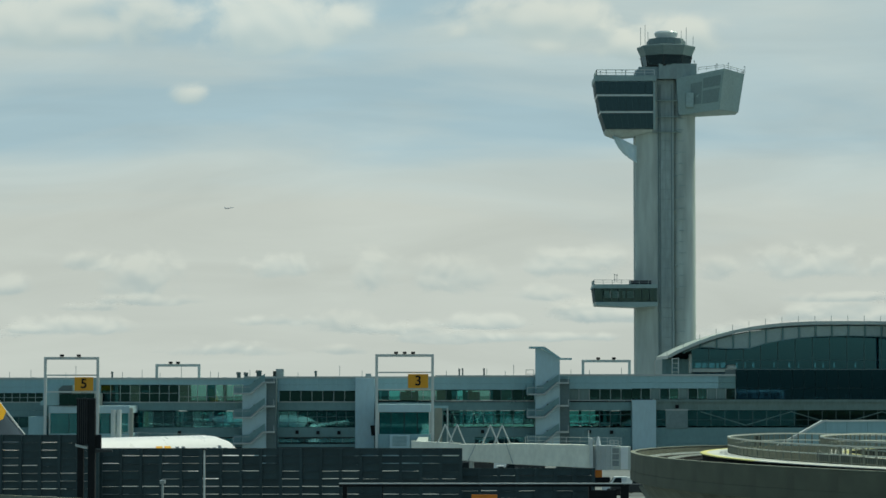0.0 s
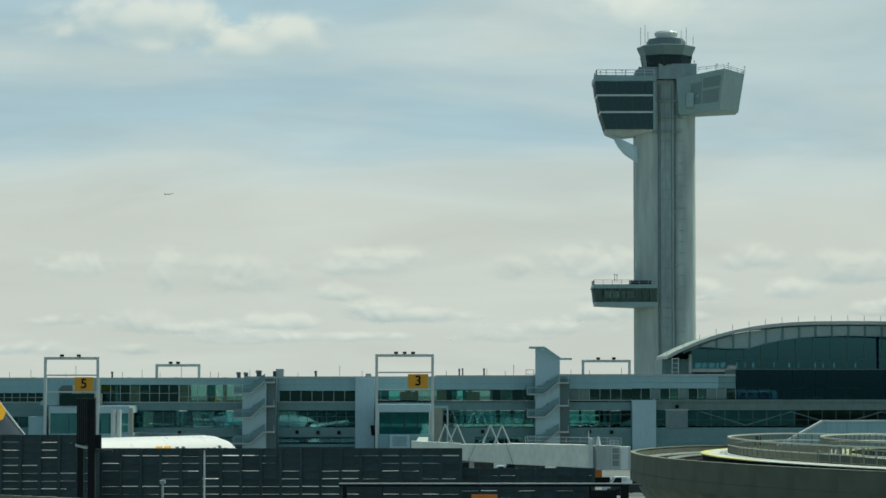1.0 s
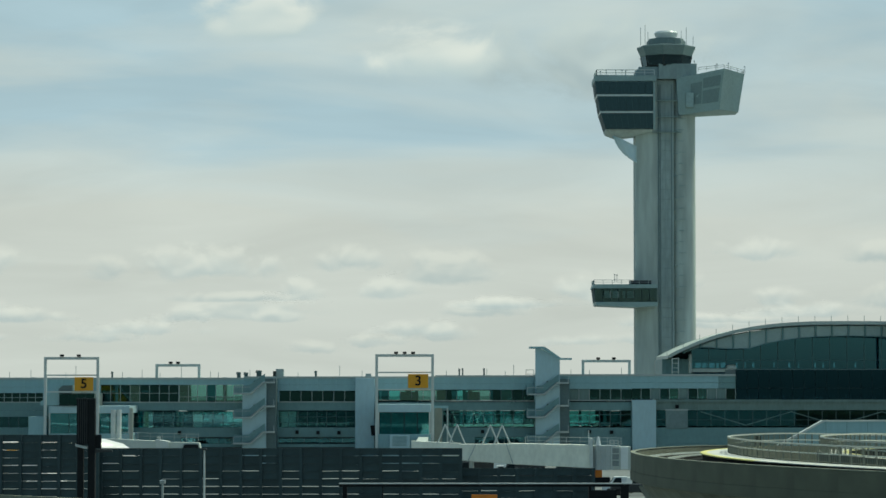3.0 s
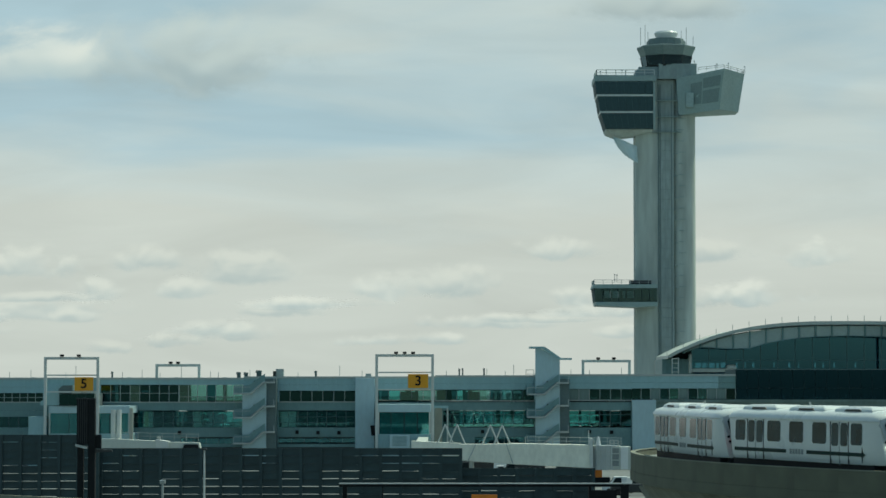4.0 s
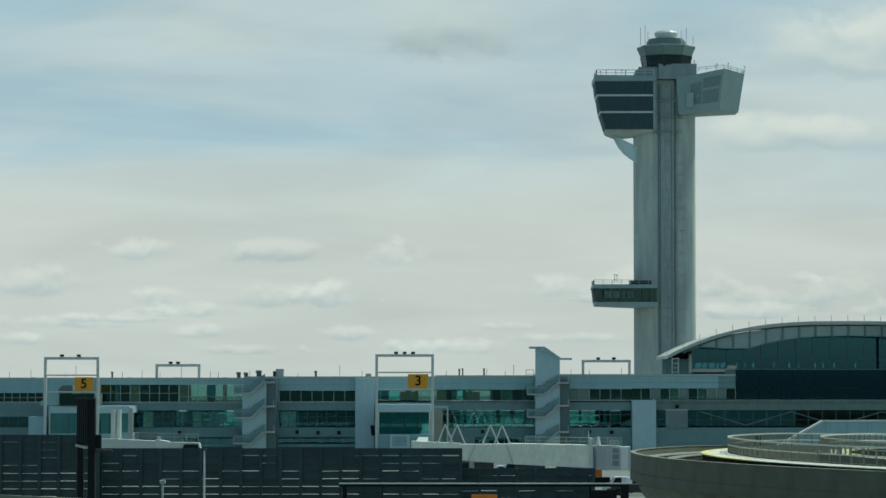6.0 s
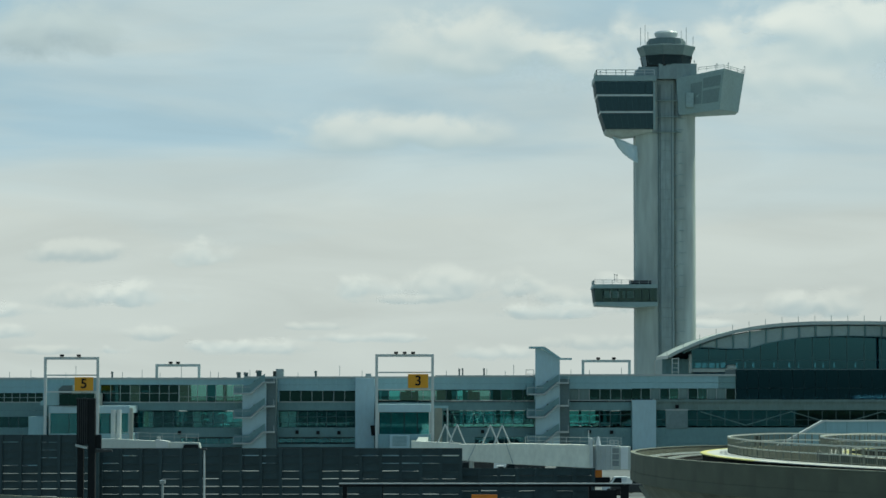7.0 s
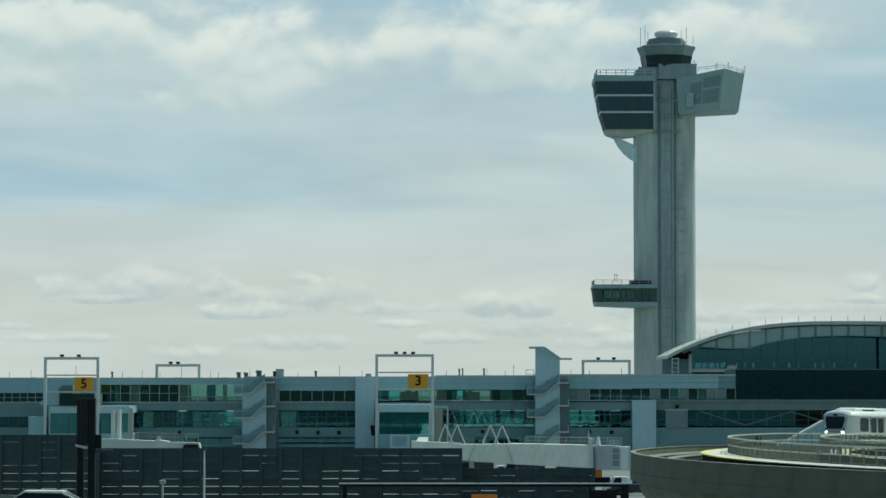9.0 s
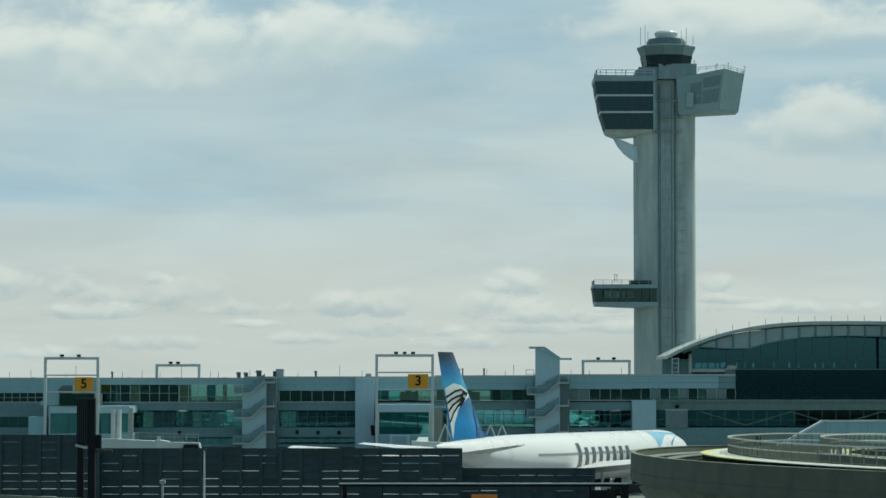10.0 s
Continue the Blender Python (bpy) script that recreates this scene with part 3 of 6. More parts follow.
    loft(bm, [[(x, yy, z) for x, yy in disc(r * rr, cx, cy, 24)] for r, z in ((0.8, 96.28), (0.82, 96.68), (0.98, 97.22), (1.0, 97.75), (0.9, 98.08), (0.3, 98.20))])
    part("radome", bm, WHITE, T, "white rounded radome", smooth=True)
    for x, zt in ((46.23, 98.55), (47.28, 99.08), (47.94, 97.48), (56.92, 98.55), (55.74, 97.75), (58.51, 96.42)):
        bm = B()
        rod(bm, (x, cy - 5, 94.29), (x, cy - 5, zt), 0.06)
        part("antenna", bm, STEEL, T)
    for x, zt, z0 in ((36.72, 87.90, 86.97), (41.74, 88.17, 86.97), (42.66, 88.17, 86.97), (66.57, 89.77, 88.17), (70.40, 88.97, 87.64), (63.92, 89.63, 88.17), (58.64, 90.30, 89.50), (44.77, 41.54, 38.90), (39.89, 40.48, 38.90), (40.42, 40.35, 38.90)):
        bm = B()
        rod(bm, (x, y - 3, z0), (x, y - 3, zt), 0.06)
        rod(bm, (x, y - 3, zt), (x, y - 3, zt + 0.25), 0.16)
        part("antenna", bm, STEEL, T)
    return T


def thing_part(T, name, pts, y0, y1, mat, label=""):
    bm = B()
    prism_y(bm, pts, y0, y1)
    return part(name, bm, mat, T, label)


TOWER = control_tower()

# canvas sheet hung under the big pod
bm = B()
rows_ = []
for i in range(9):
    u = i / 8
    ring = []
    for j in range(7):
        v = j / 6
        x = 39.62 + (45.30 - 39.62) * u
        ztop = 73.03 - (72.90 - 70.5) * u ** 1.1
        zlow = 73.03 - (72.90 - 66.70) * u ** 0.75 - 0.2
        ring.append((x, 659.0 - 1.5 + 0.5 * math.sin(6 * u + 3 * v), zlow + (ztop - zlow) * v - 0.6 * math.sin(math.pi * u) * (1 - v)))
    rows_.append(ring)
loft(bm, rows_, caps=False, closed=False)
CANVAS, n_, l_ = nodes_of("thin_canvas")
n_["Principled BSDF"].inputs["Base Color"].default_value = (0.62, 0.76, 0.80, 1)
n_["Principled BSDF"].inputs["Roughness"].default_value = 0.7
n_["Principled BSDF"].inputs["Transmission Weight"].default_value = 0.0
n_["Principled BSDF"].inputs["Alpha"].default_value = 0.78
SHEET = solid("canvas_sheet", bm, CANVAS, "thin pale blue canvas sheet hung under the tower pod", "sheet", at=(45.30, 659.0 - 1.5, 72.90), smooth=True)
md = SHEET.modifiers.new("thickness", "SOLIDIFY")
md.thickness = 0.03


# ---- concourse ----
def concourse():
    y, yb = 530.0, 530.0 + 24
    T = thing("concourse", -19.47, y, 0, "long two-storey blue-grey metal airport concourse with teal window bands", "terminal building")
    xl, xr = -125.31, 54.82
    bm = B()
    box(bm, xl, xr, y + 0.4, yb, 15.77, 15.99)
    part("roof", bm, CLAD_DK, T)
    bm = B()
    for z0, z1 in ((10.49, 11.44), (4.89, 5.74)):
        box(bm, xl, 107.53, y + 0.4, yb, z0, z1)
    part("floor_slab", bm, ROOM_SHADE, T)
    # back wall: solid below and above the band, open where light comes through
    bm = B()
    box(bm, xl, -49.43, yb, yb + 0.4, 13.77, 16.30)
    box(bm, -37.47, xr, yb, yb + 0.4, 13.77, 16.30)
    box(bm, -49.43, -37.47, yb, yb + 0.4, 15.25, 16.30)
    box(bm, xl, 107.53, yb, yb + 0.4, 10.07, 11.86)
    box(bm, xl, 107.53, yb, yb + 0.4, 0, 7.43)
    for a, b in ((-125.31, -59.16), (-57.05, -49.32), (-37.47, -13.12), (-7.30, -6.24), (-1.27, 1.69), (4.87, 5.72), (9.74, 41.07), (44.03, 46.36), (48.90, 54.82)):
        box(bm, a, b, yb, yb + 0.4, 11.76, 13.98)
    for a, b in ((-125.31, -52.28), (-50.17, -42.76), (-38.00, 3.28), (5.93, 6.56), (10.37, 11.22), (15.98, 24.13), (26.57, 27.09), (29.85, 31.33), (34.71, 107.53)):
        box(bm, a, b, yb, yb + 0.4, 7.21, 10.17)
    part("back_wall", bm, ROOM_SHADE, T)
    # interior columns and partitions
    col = mesh_of("column", prism_z(B(), disc(0.35, 0, 0, 10), 0, 16.30), ROOM)
    x = xl + 2
    while x < xr:
        piece("column", col, x, y + 7, 0, T)
        x += 9.1
    for x, d in ((-58.00, 6), (-51.23, 9), (-23.71, 5), (-8.26, 8), (3.81, 6), (13.86, 5), (31.33, 7), (42.97, 8)):
        bm = B()
        box(bm, x, x + 3.2, y + d, y + d + 0.3, 11.65, 13.55)
        part("partition", bm, ROOM, T)
    # window bands
    segs = [(-92.50, -74.93, 13.34, 11.65, 12), (-64.14, -49.53, 14.82, 11.65, 8), (-49.43, -37.47, 14.93, 11.65, 7), (-30.69, -16.40, 13.77, 11.76, 7),
            (-12.28, -1.59, 13.98, 11.97, 5), (-1.48, 17.04, 13.98, 11.97, 9), (23.50, 35.35, 14.08, 12.07, 6), (35.35, 54.82, 14.19, 12.18, 11),
            (-92.50, -77.68, 8.90, 6.90, 8), (-61.81, -37.47, 9.96, 6.90, 13), (-30.80, -16.40, 9.96, 6.90, 8), (0.00, 17.04, 10.07, 7.00, 9),
            (23.50, 35.24, 10.07, 7.11, 6), (39.80, 107.53, 10.17, 7.11, 26), (-49.11, -37.25, 4.89, 3.84, 5), (-30.80, -16.40, 4.89, 4.05, 6), (5.93, 17.04, 5.10, 3.84, 6)]
    # glass of each band, bay by bay: dark, clear, pale, smoked, teal
    tints = ("d", "dddpdddd", "pppdppc", "d", "dcppp", "pdcppdcdd", "ggdddd", "ddgdtgdcggs", "d", "dtctddddtccct", "t", "dtttttttt", "cccddd", "s", "c", "c", "c")
    for i, (a, b, zt, zb, n) in enumerate(segs):
        w = (b - a) / n
        base = PANE_PALE if i == 2 else PANE_CLEAR if i in (4, 5, 9, 10, 11, 12) else PANE_SHADE if i == 13 else PANE
        kinds = {g: mesh_of("pane", box(B(), -w / 2 + 0.05, w / 2 - 0.05, -0.02, 0.02, zb - zt + 0.05, -0.05), m)
                 for g, m in (("c", base), ("d", PANE_DK), ("p", PANE_PALE), ("s", PANE_SHADE), ("t", PANE_TEAL), ("g", CLAD_GR))}
        for k in range(n):
            piece("pane", kinds[tints[i][k % len(tints[i])]], a + w * (k + 0.5), y + 0.18, zt, T)
        bm = B()
        for k in range(n + 1):
            box(bm, a + w * k - 0.045, a + w * k + 0.045, y + 0.06, y + 0.3, zb, zt)
        for f in {0: (0.5,), 1: (0.52,), 2: (0.3,), 9: (0.3, 0.65), 10: (0.3, 0.65), 11: (0.2, 0.75), 12: (0.2, 0.75), 13: (0.4,)}.get(i, ()):
            z = zb + (zt - zb) * f
            box(bm, a, b, y + 0.08, y + 0.28, z - 0.035, z + 0.035)
        part("mullion", bm, STEEL if i in (0, 1, 2, 3, 6, 7) else TOWER_DARK, T)
    # wall strips above, between and below the bands, in panels
    def strip(a, b, zt, zb, mat, n=None, proud=0.0):
        n = n or max(1, round((b - a) / 3.9))
        w = (b - a) / n
        me = mesh_of("wall_panel", box(B(), -w / 2 + 0.005, w / 2 - 0.005, -0.15, 0.15, zb - zt + 0.01, -0.01), mat)
        for k in range(n):
            piece("wall_panel", me, a + w * (k + 0.5), y + 0.15 - proud, zt, T)
    tops = ((-125.31, -37.36, 16.25), (-37.36, -1.48, 16.46), (-1.48, 17.15, 16.67), (17.15, 54.82, 16.89))
    for a, b, zw in ((-125.31, -92.50, 11.65), (-92.50, -74.93, 13.34), (-74.93, -64.14, 11.65), (-64.14, -37.36, 14.88), (-37.36, -30.69, 11.65), (-30.69, -16.40, 13.77), (-16.40, -12.28, 11.65), (-12.28, -1.48, 13.98), (-1.48, 17.04, 13.98),
                     (17.04, 23.50, 11.65), (23.50, 35.35, 14.08), (35.35, 51.6, 14.19), (51.6, 54.82, 14.19)):
        zt = [t for p, q, t in tops if p <= (a + b) / 2 < q][0]
        # last panels take a darker colour to imitate the fade into the reflection
        mat = CLAD if a < 50 else CLAD_DK
        if zw > 13 and zw < 14.5:
            strip(a, b, zt - 0.38, zw + 1.12, mat, proud=0.12)
            strip(a, b, zw + 1.12, zw, mat)
        else:
            strip(a, b, zt - 0.38, zw, mat)
    for a, b, zt in tops:
        strip(a, b, zt, zt - 0.4, STEEL, proud=0.35)
        bm = B()
        box(bm, a, b, y + 0.5, yb, zt - 1.0, zt - 0.15)
        part("roof_edge", bm, CLAD_DK, T)
    strip(-125.31, 39.80, 11.65, 10.07, CLAD_DK, proud=0.05)
    strip(39.80, 107.53, 11.65, 10.17, CLAD_GR, proud=0.05)
    strip(-125.31, -92.50, 10.07, 6.90, CLAD_DK)
    strip(-92.50, -77.68, 10.07, 8.90, CLAD_DK)
    for k in range(9):
        bm = B()
        a, b = 48.26 + 8.5 * k, 48.26 + 8.5 * (k + 1)
        za, zb_ = (7.32, 9.85) if k % 2 else (9.85, 7.32)
        rod(bm, (a, y, za), (b, y, zb_), 0.09)
        part("truss_brace", bm, CLAD_GR, T, "diagonal steel brace across the glass")
    strip(-77.68, -61.81, 10.07, 6.90, CLAD_DK)
    strip(-37.47, -30.80, 10.07, 6.90, CLAD_DK)
    strip(-16.40, 0.00, 10.07, 6.90, CLAD_DK)
    strip(17.04, 23.50, 10.07, 6.90, CLAD_DK)
    strip(35.24, 39.80, 10.07, 6.90, CLAD_DK)
    strip(-125.31, 107.53, 6.90, 5.10, CLAD_DK, proud=0.05)
    strip(-125.31, 107.53, 3.84, 3.20, CLAD_DK)
    # recessed ground floor, its shade painted in as a dark colour
    strip(-125.31, 107.53, 3.20, 0, GROUND_SHADE, proud=-0.5)
    for a, b in ((-125.31, -49.11), (-37.25, -30.80), (-16.40, 5.93), (17.04, 107.53)):
        strip(a, b, 5.10, 3.84, CLAD_DK)
    strip(39.80, 107.53, 12.13, 11.65, CLAD_GR, proud=0.6)
    # ledges catching light
    bm = B()
    for a, b, z in ((-64.14, -37.47, 11.70), (-30.69, -16.40, 11.76), (-1.48, 17.04, 11.97), (23.50, 39.80, 12.07), (-92.50, -74.93, 11.70)):
        box(bm, a, b, y - 0.3, y, z - 0.18, z)
    part("ledge", bm, STEEL, T)
    bm = B()
    box(bm, 40.32, 107.53, y + 6, y + 6.2, 7.00, 10.38)
    part("partition", bm, ROOM, T)
    # glowing arcs added behind the glass, standing in for curved lamp reflections
    for x, z, h in ((24.7, 9.25, 1.1), (26.6, 9.25, 1.0), (28.8, 9.15, 0.9), (31.0, 9.15, 0.9), (33.2, 9.25, 1.1), (24.7, 8.08, 1.1), (26.6, 8.08, 1.1), (29.0, 7.97, 1.0), (31.1, 7.76, 1.0), (33.3, 7.76, 1.1), (24.6, 7.22, 1.3), (27.0, 7.22, 1.1), (30.6, 7.22, 0.9), (4.2, 9.58, 1.0), (6.3, 9.58, 1.1), (8.8, 9.58, 1.1), (11.1, 9.58, 0.9), (4.2, 8.51, 0.7), (6.5, 8.40, 1.0), (9.2, 8.51, 1.0), (12.9, 8.83, 1.1), (4.7, 7.54, 0.5), (-49.4, 9.58, 0.4), (-47.5, 9.58, 0.5), (-45.1, 9.58, 0.6), (-41.6, 9.58, 0.9), (-39.8, 9.58, 0.6), (-44.8, 8.40, 0.7), (-41.1, 7.54, 0.9)):
        bm = B()
        pts = [(x + h * u, y + 3.6, max(7.35, z) - 0.26 * u * u) for u in (-1, -0.6, -0.2, 0.2, 0.6, 1)]
        for p, q in zip(pts, pts[1:]):
            rod(bm, p, q, 0.055, 5)
        part("reflection_arc", bm, REFLECTION_GLOW, T, "thin glowing arc standing in for a reflection in the glass")
    bm = B()
    box(bm, 41.70, 45.83, y - 0.25, y - 0.08, 6.69, 10.17)
    part("roller_shutter", bevelled(bm, 0.03), CAB_CLAD, T, "closed blue-grey roller shutter")
    bm = B()
    box(bm, 41.59, 45.93, y - 0.32, y - 0.05, 10.07, 10.33)
    part("shutter_box", bm, STEEL, T)
    # added dark glazed block imitating a dark reflected smudge between concourse and hall
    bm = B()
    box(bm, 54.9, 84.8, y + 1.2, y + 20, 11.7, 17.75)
    link = part("glazed_link", bm, ROOM_SHADE, T, "dark glazed block standing in for a dark reflection before the hall")
    for r, (z0, z1) in enumerate(((12.14, 14.2), (14.28, 17.7))):
        me = mesh_of("smudge_pane", box(B(), -1.03, 1.03, -0.03, 0.03, z0, z1), SMUDGE_GLASS)
        for k in range(14):
            piece("smudge_pane", me, 56.06 + 2.135 * k, y + 1.1, 0, link)
    bm = B()
    box(bm, 54.9, 84.9, y + 0.98, y + 20, 17.7, 17.85)
    part("smudge_roof", bm, TOWER_DARK, link)
    # blank pylons
    for a, b, zt in ((-16.40, -12.81, 16.09), (35.35, 39.80, 12.07)):
        bm = B()
        box(bm, a, b, y - 1.6, y - 0.06, 0, zt)
        part("pylon", bevelled(bm, 0.06), CLAD_LT, T, "blank blue-grey metal-clad pylon")
    # ribbed beige screen wall and posts beside the gate lobby
    bm = B()
    box(bm, -1.55, -0.15, y - 6.2, y - 5.9, 0, 10.55)
    screen = part("screen_wall", bm, SCREEN, T, "ribbed beige screen wall")
    for k in range(6):
        bm = B()
        box(bm, -1.5 + 0.24 * k, -1.38 + 0.24 * k, y - 6.28, y - 6.2, 0.1, 10.5)
        part("rib", bm, SCREEN, screen)
    for x in (-1.75, 0.85):
        bm = B()
        box(bm, x - 0.14, x + 0.14, y - 6.4, y - 6.1, 0, 10.9)
        part("screen_post", bm, LIGHT_STEEL, screen)
    bm = B()
    box(bm, -4.0, 1.0, y - 6.5, y - 5.7, 10.55, 11.0)
    part("screen_head", bm, CLAD, screen)
    # small black floodlights on the walls
    for x, z in ((-27.31, 6.05), (-23.39, 5.95), (-19.47, 5.95), (-49.32, 5.95), (7.41, 6.16), (27.41, 6.16), (31.54, 6.05), (43.82, 10.81)):
        bm = B()
        box(bm, x - 0.3, x + 0.3, y - 0.7, y - 0.2, z - 0.35, z + 0.3)
        part("wall_light", bm, BLACK, T)
    return T


CONCOURSE = concourse()


def stair_tower(x0, x1, ztop, zland, tall):
    """Open stair in front of the concourse: blade wall and zigzag flights."""
    y = 530.0 - 5
    T = thing("stair_tower", (x0 + x1) / 2, y, 0, "pale blue metal stair tower with zigzag landings", "stair tower", "stair towers")
    bm = B()
    if tall:
        prism_y(bm, [(x0, 0), (x1, 0), (x1, 19.69), (x0 + 0.6, 21.81), (x0, 21.81)], y, y + 0.4)
    else:
        prism_y(bm, [(x0, 0), (x1, 0), (x1, ztop), (x1 - 0.6, ztop), (x0, ztop - 1.6)], y, y + 0.4)
    part("blade_wall", bm, CLAD_LT, T)
    bm = B()
    box(bm, x1 - 0.3, x1 + 1.8, y + 0.5, y + 4.6, 0, zland[0] + 0.6)
    part("stair_core", bm, TOWER_DARK, T)
    if tall:
        bm = B()
        prism_y(bm, [(x0 - 1.1, 21.97), (x0 + 1.7, 21.97), (x1 + 0.2, 19.85), (x1 + 2.2, 19.85), (x1 + 2.2, 19.53), (x1, 19.53), (x0 + 1.4, 21.60), (x0 - 1.1, 21.65)], y - 0.9, y + 5)
        part("canopy", bm, CLAD, T, "folded canopy over the stair")
    for zt in zland:
        # landing right, flight down to the left, landing left
        zl = zt - 2.1
        bm = B()
        prism_y(bm, [(x1 + 1.6, zt), (x1 - 0.6, zt), (x0 + 1.6, zl), (x0 - 1.6, zl), (x0 - 1.6, zl - 0.28), (x0 + 1.7, zl - 0.28), (x1 - 0.5, zt - 0.28), (x1 + 1.6, zt - 0.28)], y - 1.6, y - 0.02)
        part("flight", bm, STEEL, T)
        bm = B()
        prism_y(bm, [(x1 - 0.2, zt + 1.5), (x0 + 1.3, zl + 1.5), (x0 + 0.1, zl + 1.4), (x0 + 0.1, zl + 0.1), (x0 + 1.4, zl + 0.1), (x1 - 0.5, zt + 0.1), (x1 - 0.2, zt + 0.1)], y - 0.7, y - 0.62)
        part("parapet_panel", bm, CLAD_DK, T)
        bm = B()
        for x, z in ((x1 + 1.5, zt), (x0 - 1.5, zl)):
            rod(bm, (x, y - 1.5, z), (x, y - 1.5, z + 1.1), 0.05)
        rod(bm, (x0 - 1.5, y - 1.5, zl + 1.1), (x0 + 1.5, y - 1.5, zl + 1.1), 0.05)
        part("handrail", bm, STEEL, T)
        bm = B()
        box(bm, x0 - 1.6, x0 - 0.05, y + 0.2, y + 4.6, zl - 0.2, zl + 1.4)
        part("landing_back", bm, CLAD_DK, T)
        bm = B()
        box(bm, x0 + 2.1, x0 + 2.5, y - 0.3, y - 0.02, zl + 2.0, zl + 2.3)
        part("wall_light", bm, BLACK, T)
    return T


stair_tower(-37.25, -32.81, 15.14, (15.46, 11.02, 6.26), False)
stair_tower(17.15, 21.70, 21.81, (15.35, 11.12, 6.26), True)


def gate_portal(x0, x1, ztop, zbars, zbase, y, lamps, group="gate portals"):
    """White steel goalpost frame with floodlights on its beam."""
    T = thing("gate_portal", (x0 + x1) / 2, y, zbase, "white painted steel portal frame with floodlights on its beam", "portal frame", group)
    w = 0.5
    for x in (x0, x1):
        bm = B()
        box(bm, x - w / 2, x + w / 2, y, y + w, zbase, ztop)
        part("post", bevelled(bm, 0.04), LIGHT_STEEL, T)
    bm = B()
    box(bm, x0 - w / 2, x1 + w / 2, y - 0.03, y + w + 0.03, ztop, ztop + 0.5)
    part("beam", bevelled(bm, 0.04), LIGHT_STEEL, T)
    for z in zbars:
        bm = B()
        box(bm, x0 + w / 2, x1 - w / 2, y + 0.1, y + 0.35, z - 0.13, z + 0.13)
        part("crossbar", bm, LIGHT_STEEL, T)
    for x in lamps:
        bm = B()
        box(bm, x - 0.35, x + 0.35, y - 0.5, y + 0.3, ztop + 0.55, ztop + 0.95)
        lamp = part("floodlight", bevelled(bm, 0.06), BLACK, T)
        bm = B()
        rod(bm, (x, y + 0.2, ztop + 0.4), (x, y + 0.2, ztop + 0.7), 0.08)
        part("lamp_bracket", bm, BLACK, lamp)
    return T


def digit_sign(x0, x1, z0, z1, y, char):
    T = thing("gate_sign", (x0 + x1) / 2, y, z0, "yellow illuminated gate number sign with black numeral " + char, "sign", "gate signs")
    bm = B()
    box(bm, x0, x1, y - 0.5, y - 0.06, z0, z1)
    part("sign_box", bevelled(bm, 0.06), YELLOW, T)
    cu = bpy.data.curves.new("numeral", "FONT")
    cu.body, cu.size, cu.align_x, cu.align_y, cu.extrude, cu.offset = char, (z1 - z0) * 0.98, "CENTER", "CENTER", 0.02, 0.045
    ob = new("numeral", cu)
    ob.data.materials.append(BLACK)
    ob.parent = T
    ob.location = Vector(((x0 + x1) / 2, y - 0.53, (z0 + z1) / 2)) - base_of(T)
    ob.rotation_euler = (radians(90), 0, 0)
    return T


gate_portal(-72.47, -62.90, 19.44, (16.61, 13.58), 0, 515.0, (-69.43, -66.35))
gate_portal(-12.09, -1.90, 19.95, (17.12, 13.99), 0, 515.0, (-8.54, -6.99, -5.45))
gate_portal(-54.08, -46.09, 18.31, (), 15.88, 530.0 + 4, (-51.44, -50.06))
gate_portal(26.46, 35.24, 19.11, (), 16.30, 530.0 + 4, (29.32, 32.28))
digit_sign(-67.07, -63.67, 13.78, 16.25, 515.0, "5")
digit_sign(-6.38, -2.67, 14.25, 16.82, 515.0, "3")


def gate_house(x0, x1, ztop, zg1, zg0, label):
    """Glazed lobby at the gate, in front of the concourse."""
    y0, y1 = 515.0 + 1.5, 530.0 - 0.1
    T = thing("gate_house", (x0 + x1) / 2, y0, 0, label, "gate lobby", "gate lobbies")
    bm = B()
    box(bm, x0, x1, y0, y1, zg1, ztop)
    part("head_panel", bevelled(bm, 0.05), CLAD_LT, T)
    bm = B()
    box(bm, x0, x1, y0, y1, 0, zg0)
    part("base_wall", bm, CLAD, T)
    bm = B()
    box(bm, x0 + 0.3, x1 - 0.3, y1 - 4, y1 - 3.8, zg0, zg1)
    part("rear_wall", bm, ROOM, T)
    n = 4
    w = (x1 - x0) / n
    me = mesh_of("pane", box(B(), -w / 2 + 0.03, w / 2 - 0.03, -0.02, 0.02, zg0, zg1), PANE_CLEAR)
    for k in range(n):
        piece("pane", me, x0 + w * (k + 0.5), y0 + 0.2, 0, T)
    for k in range(n + 1):
        bm = B()
        x = min(max(x0 + w * k, x0 + 0.15), x1 - 0.15)
        t = 0.14 if k in (0, n) else 0.05
        box(bm, x - t, x + t, y0 + 0.08, y0 + 0.4, zg0, zg1)
        part("post", bm, LIGHT_STEEL if k in (0, n) else DARK, T)
    return T


gate_house(-11.93, -2.26, 11.32, 9.88, 5.88, "glazed gate lobby with pale blue head panel")
gate_house(-72.00, -57.19, 11.01, 9.68, 5.98, "glazed gate lobby with pale grey roof band")


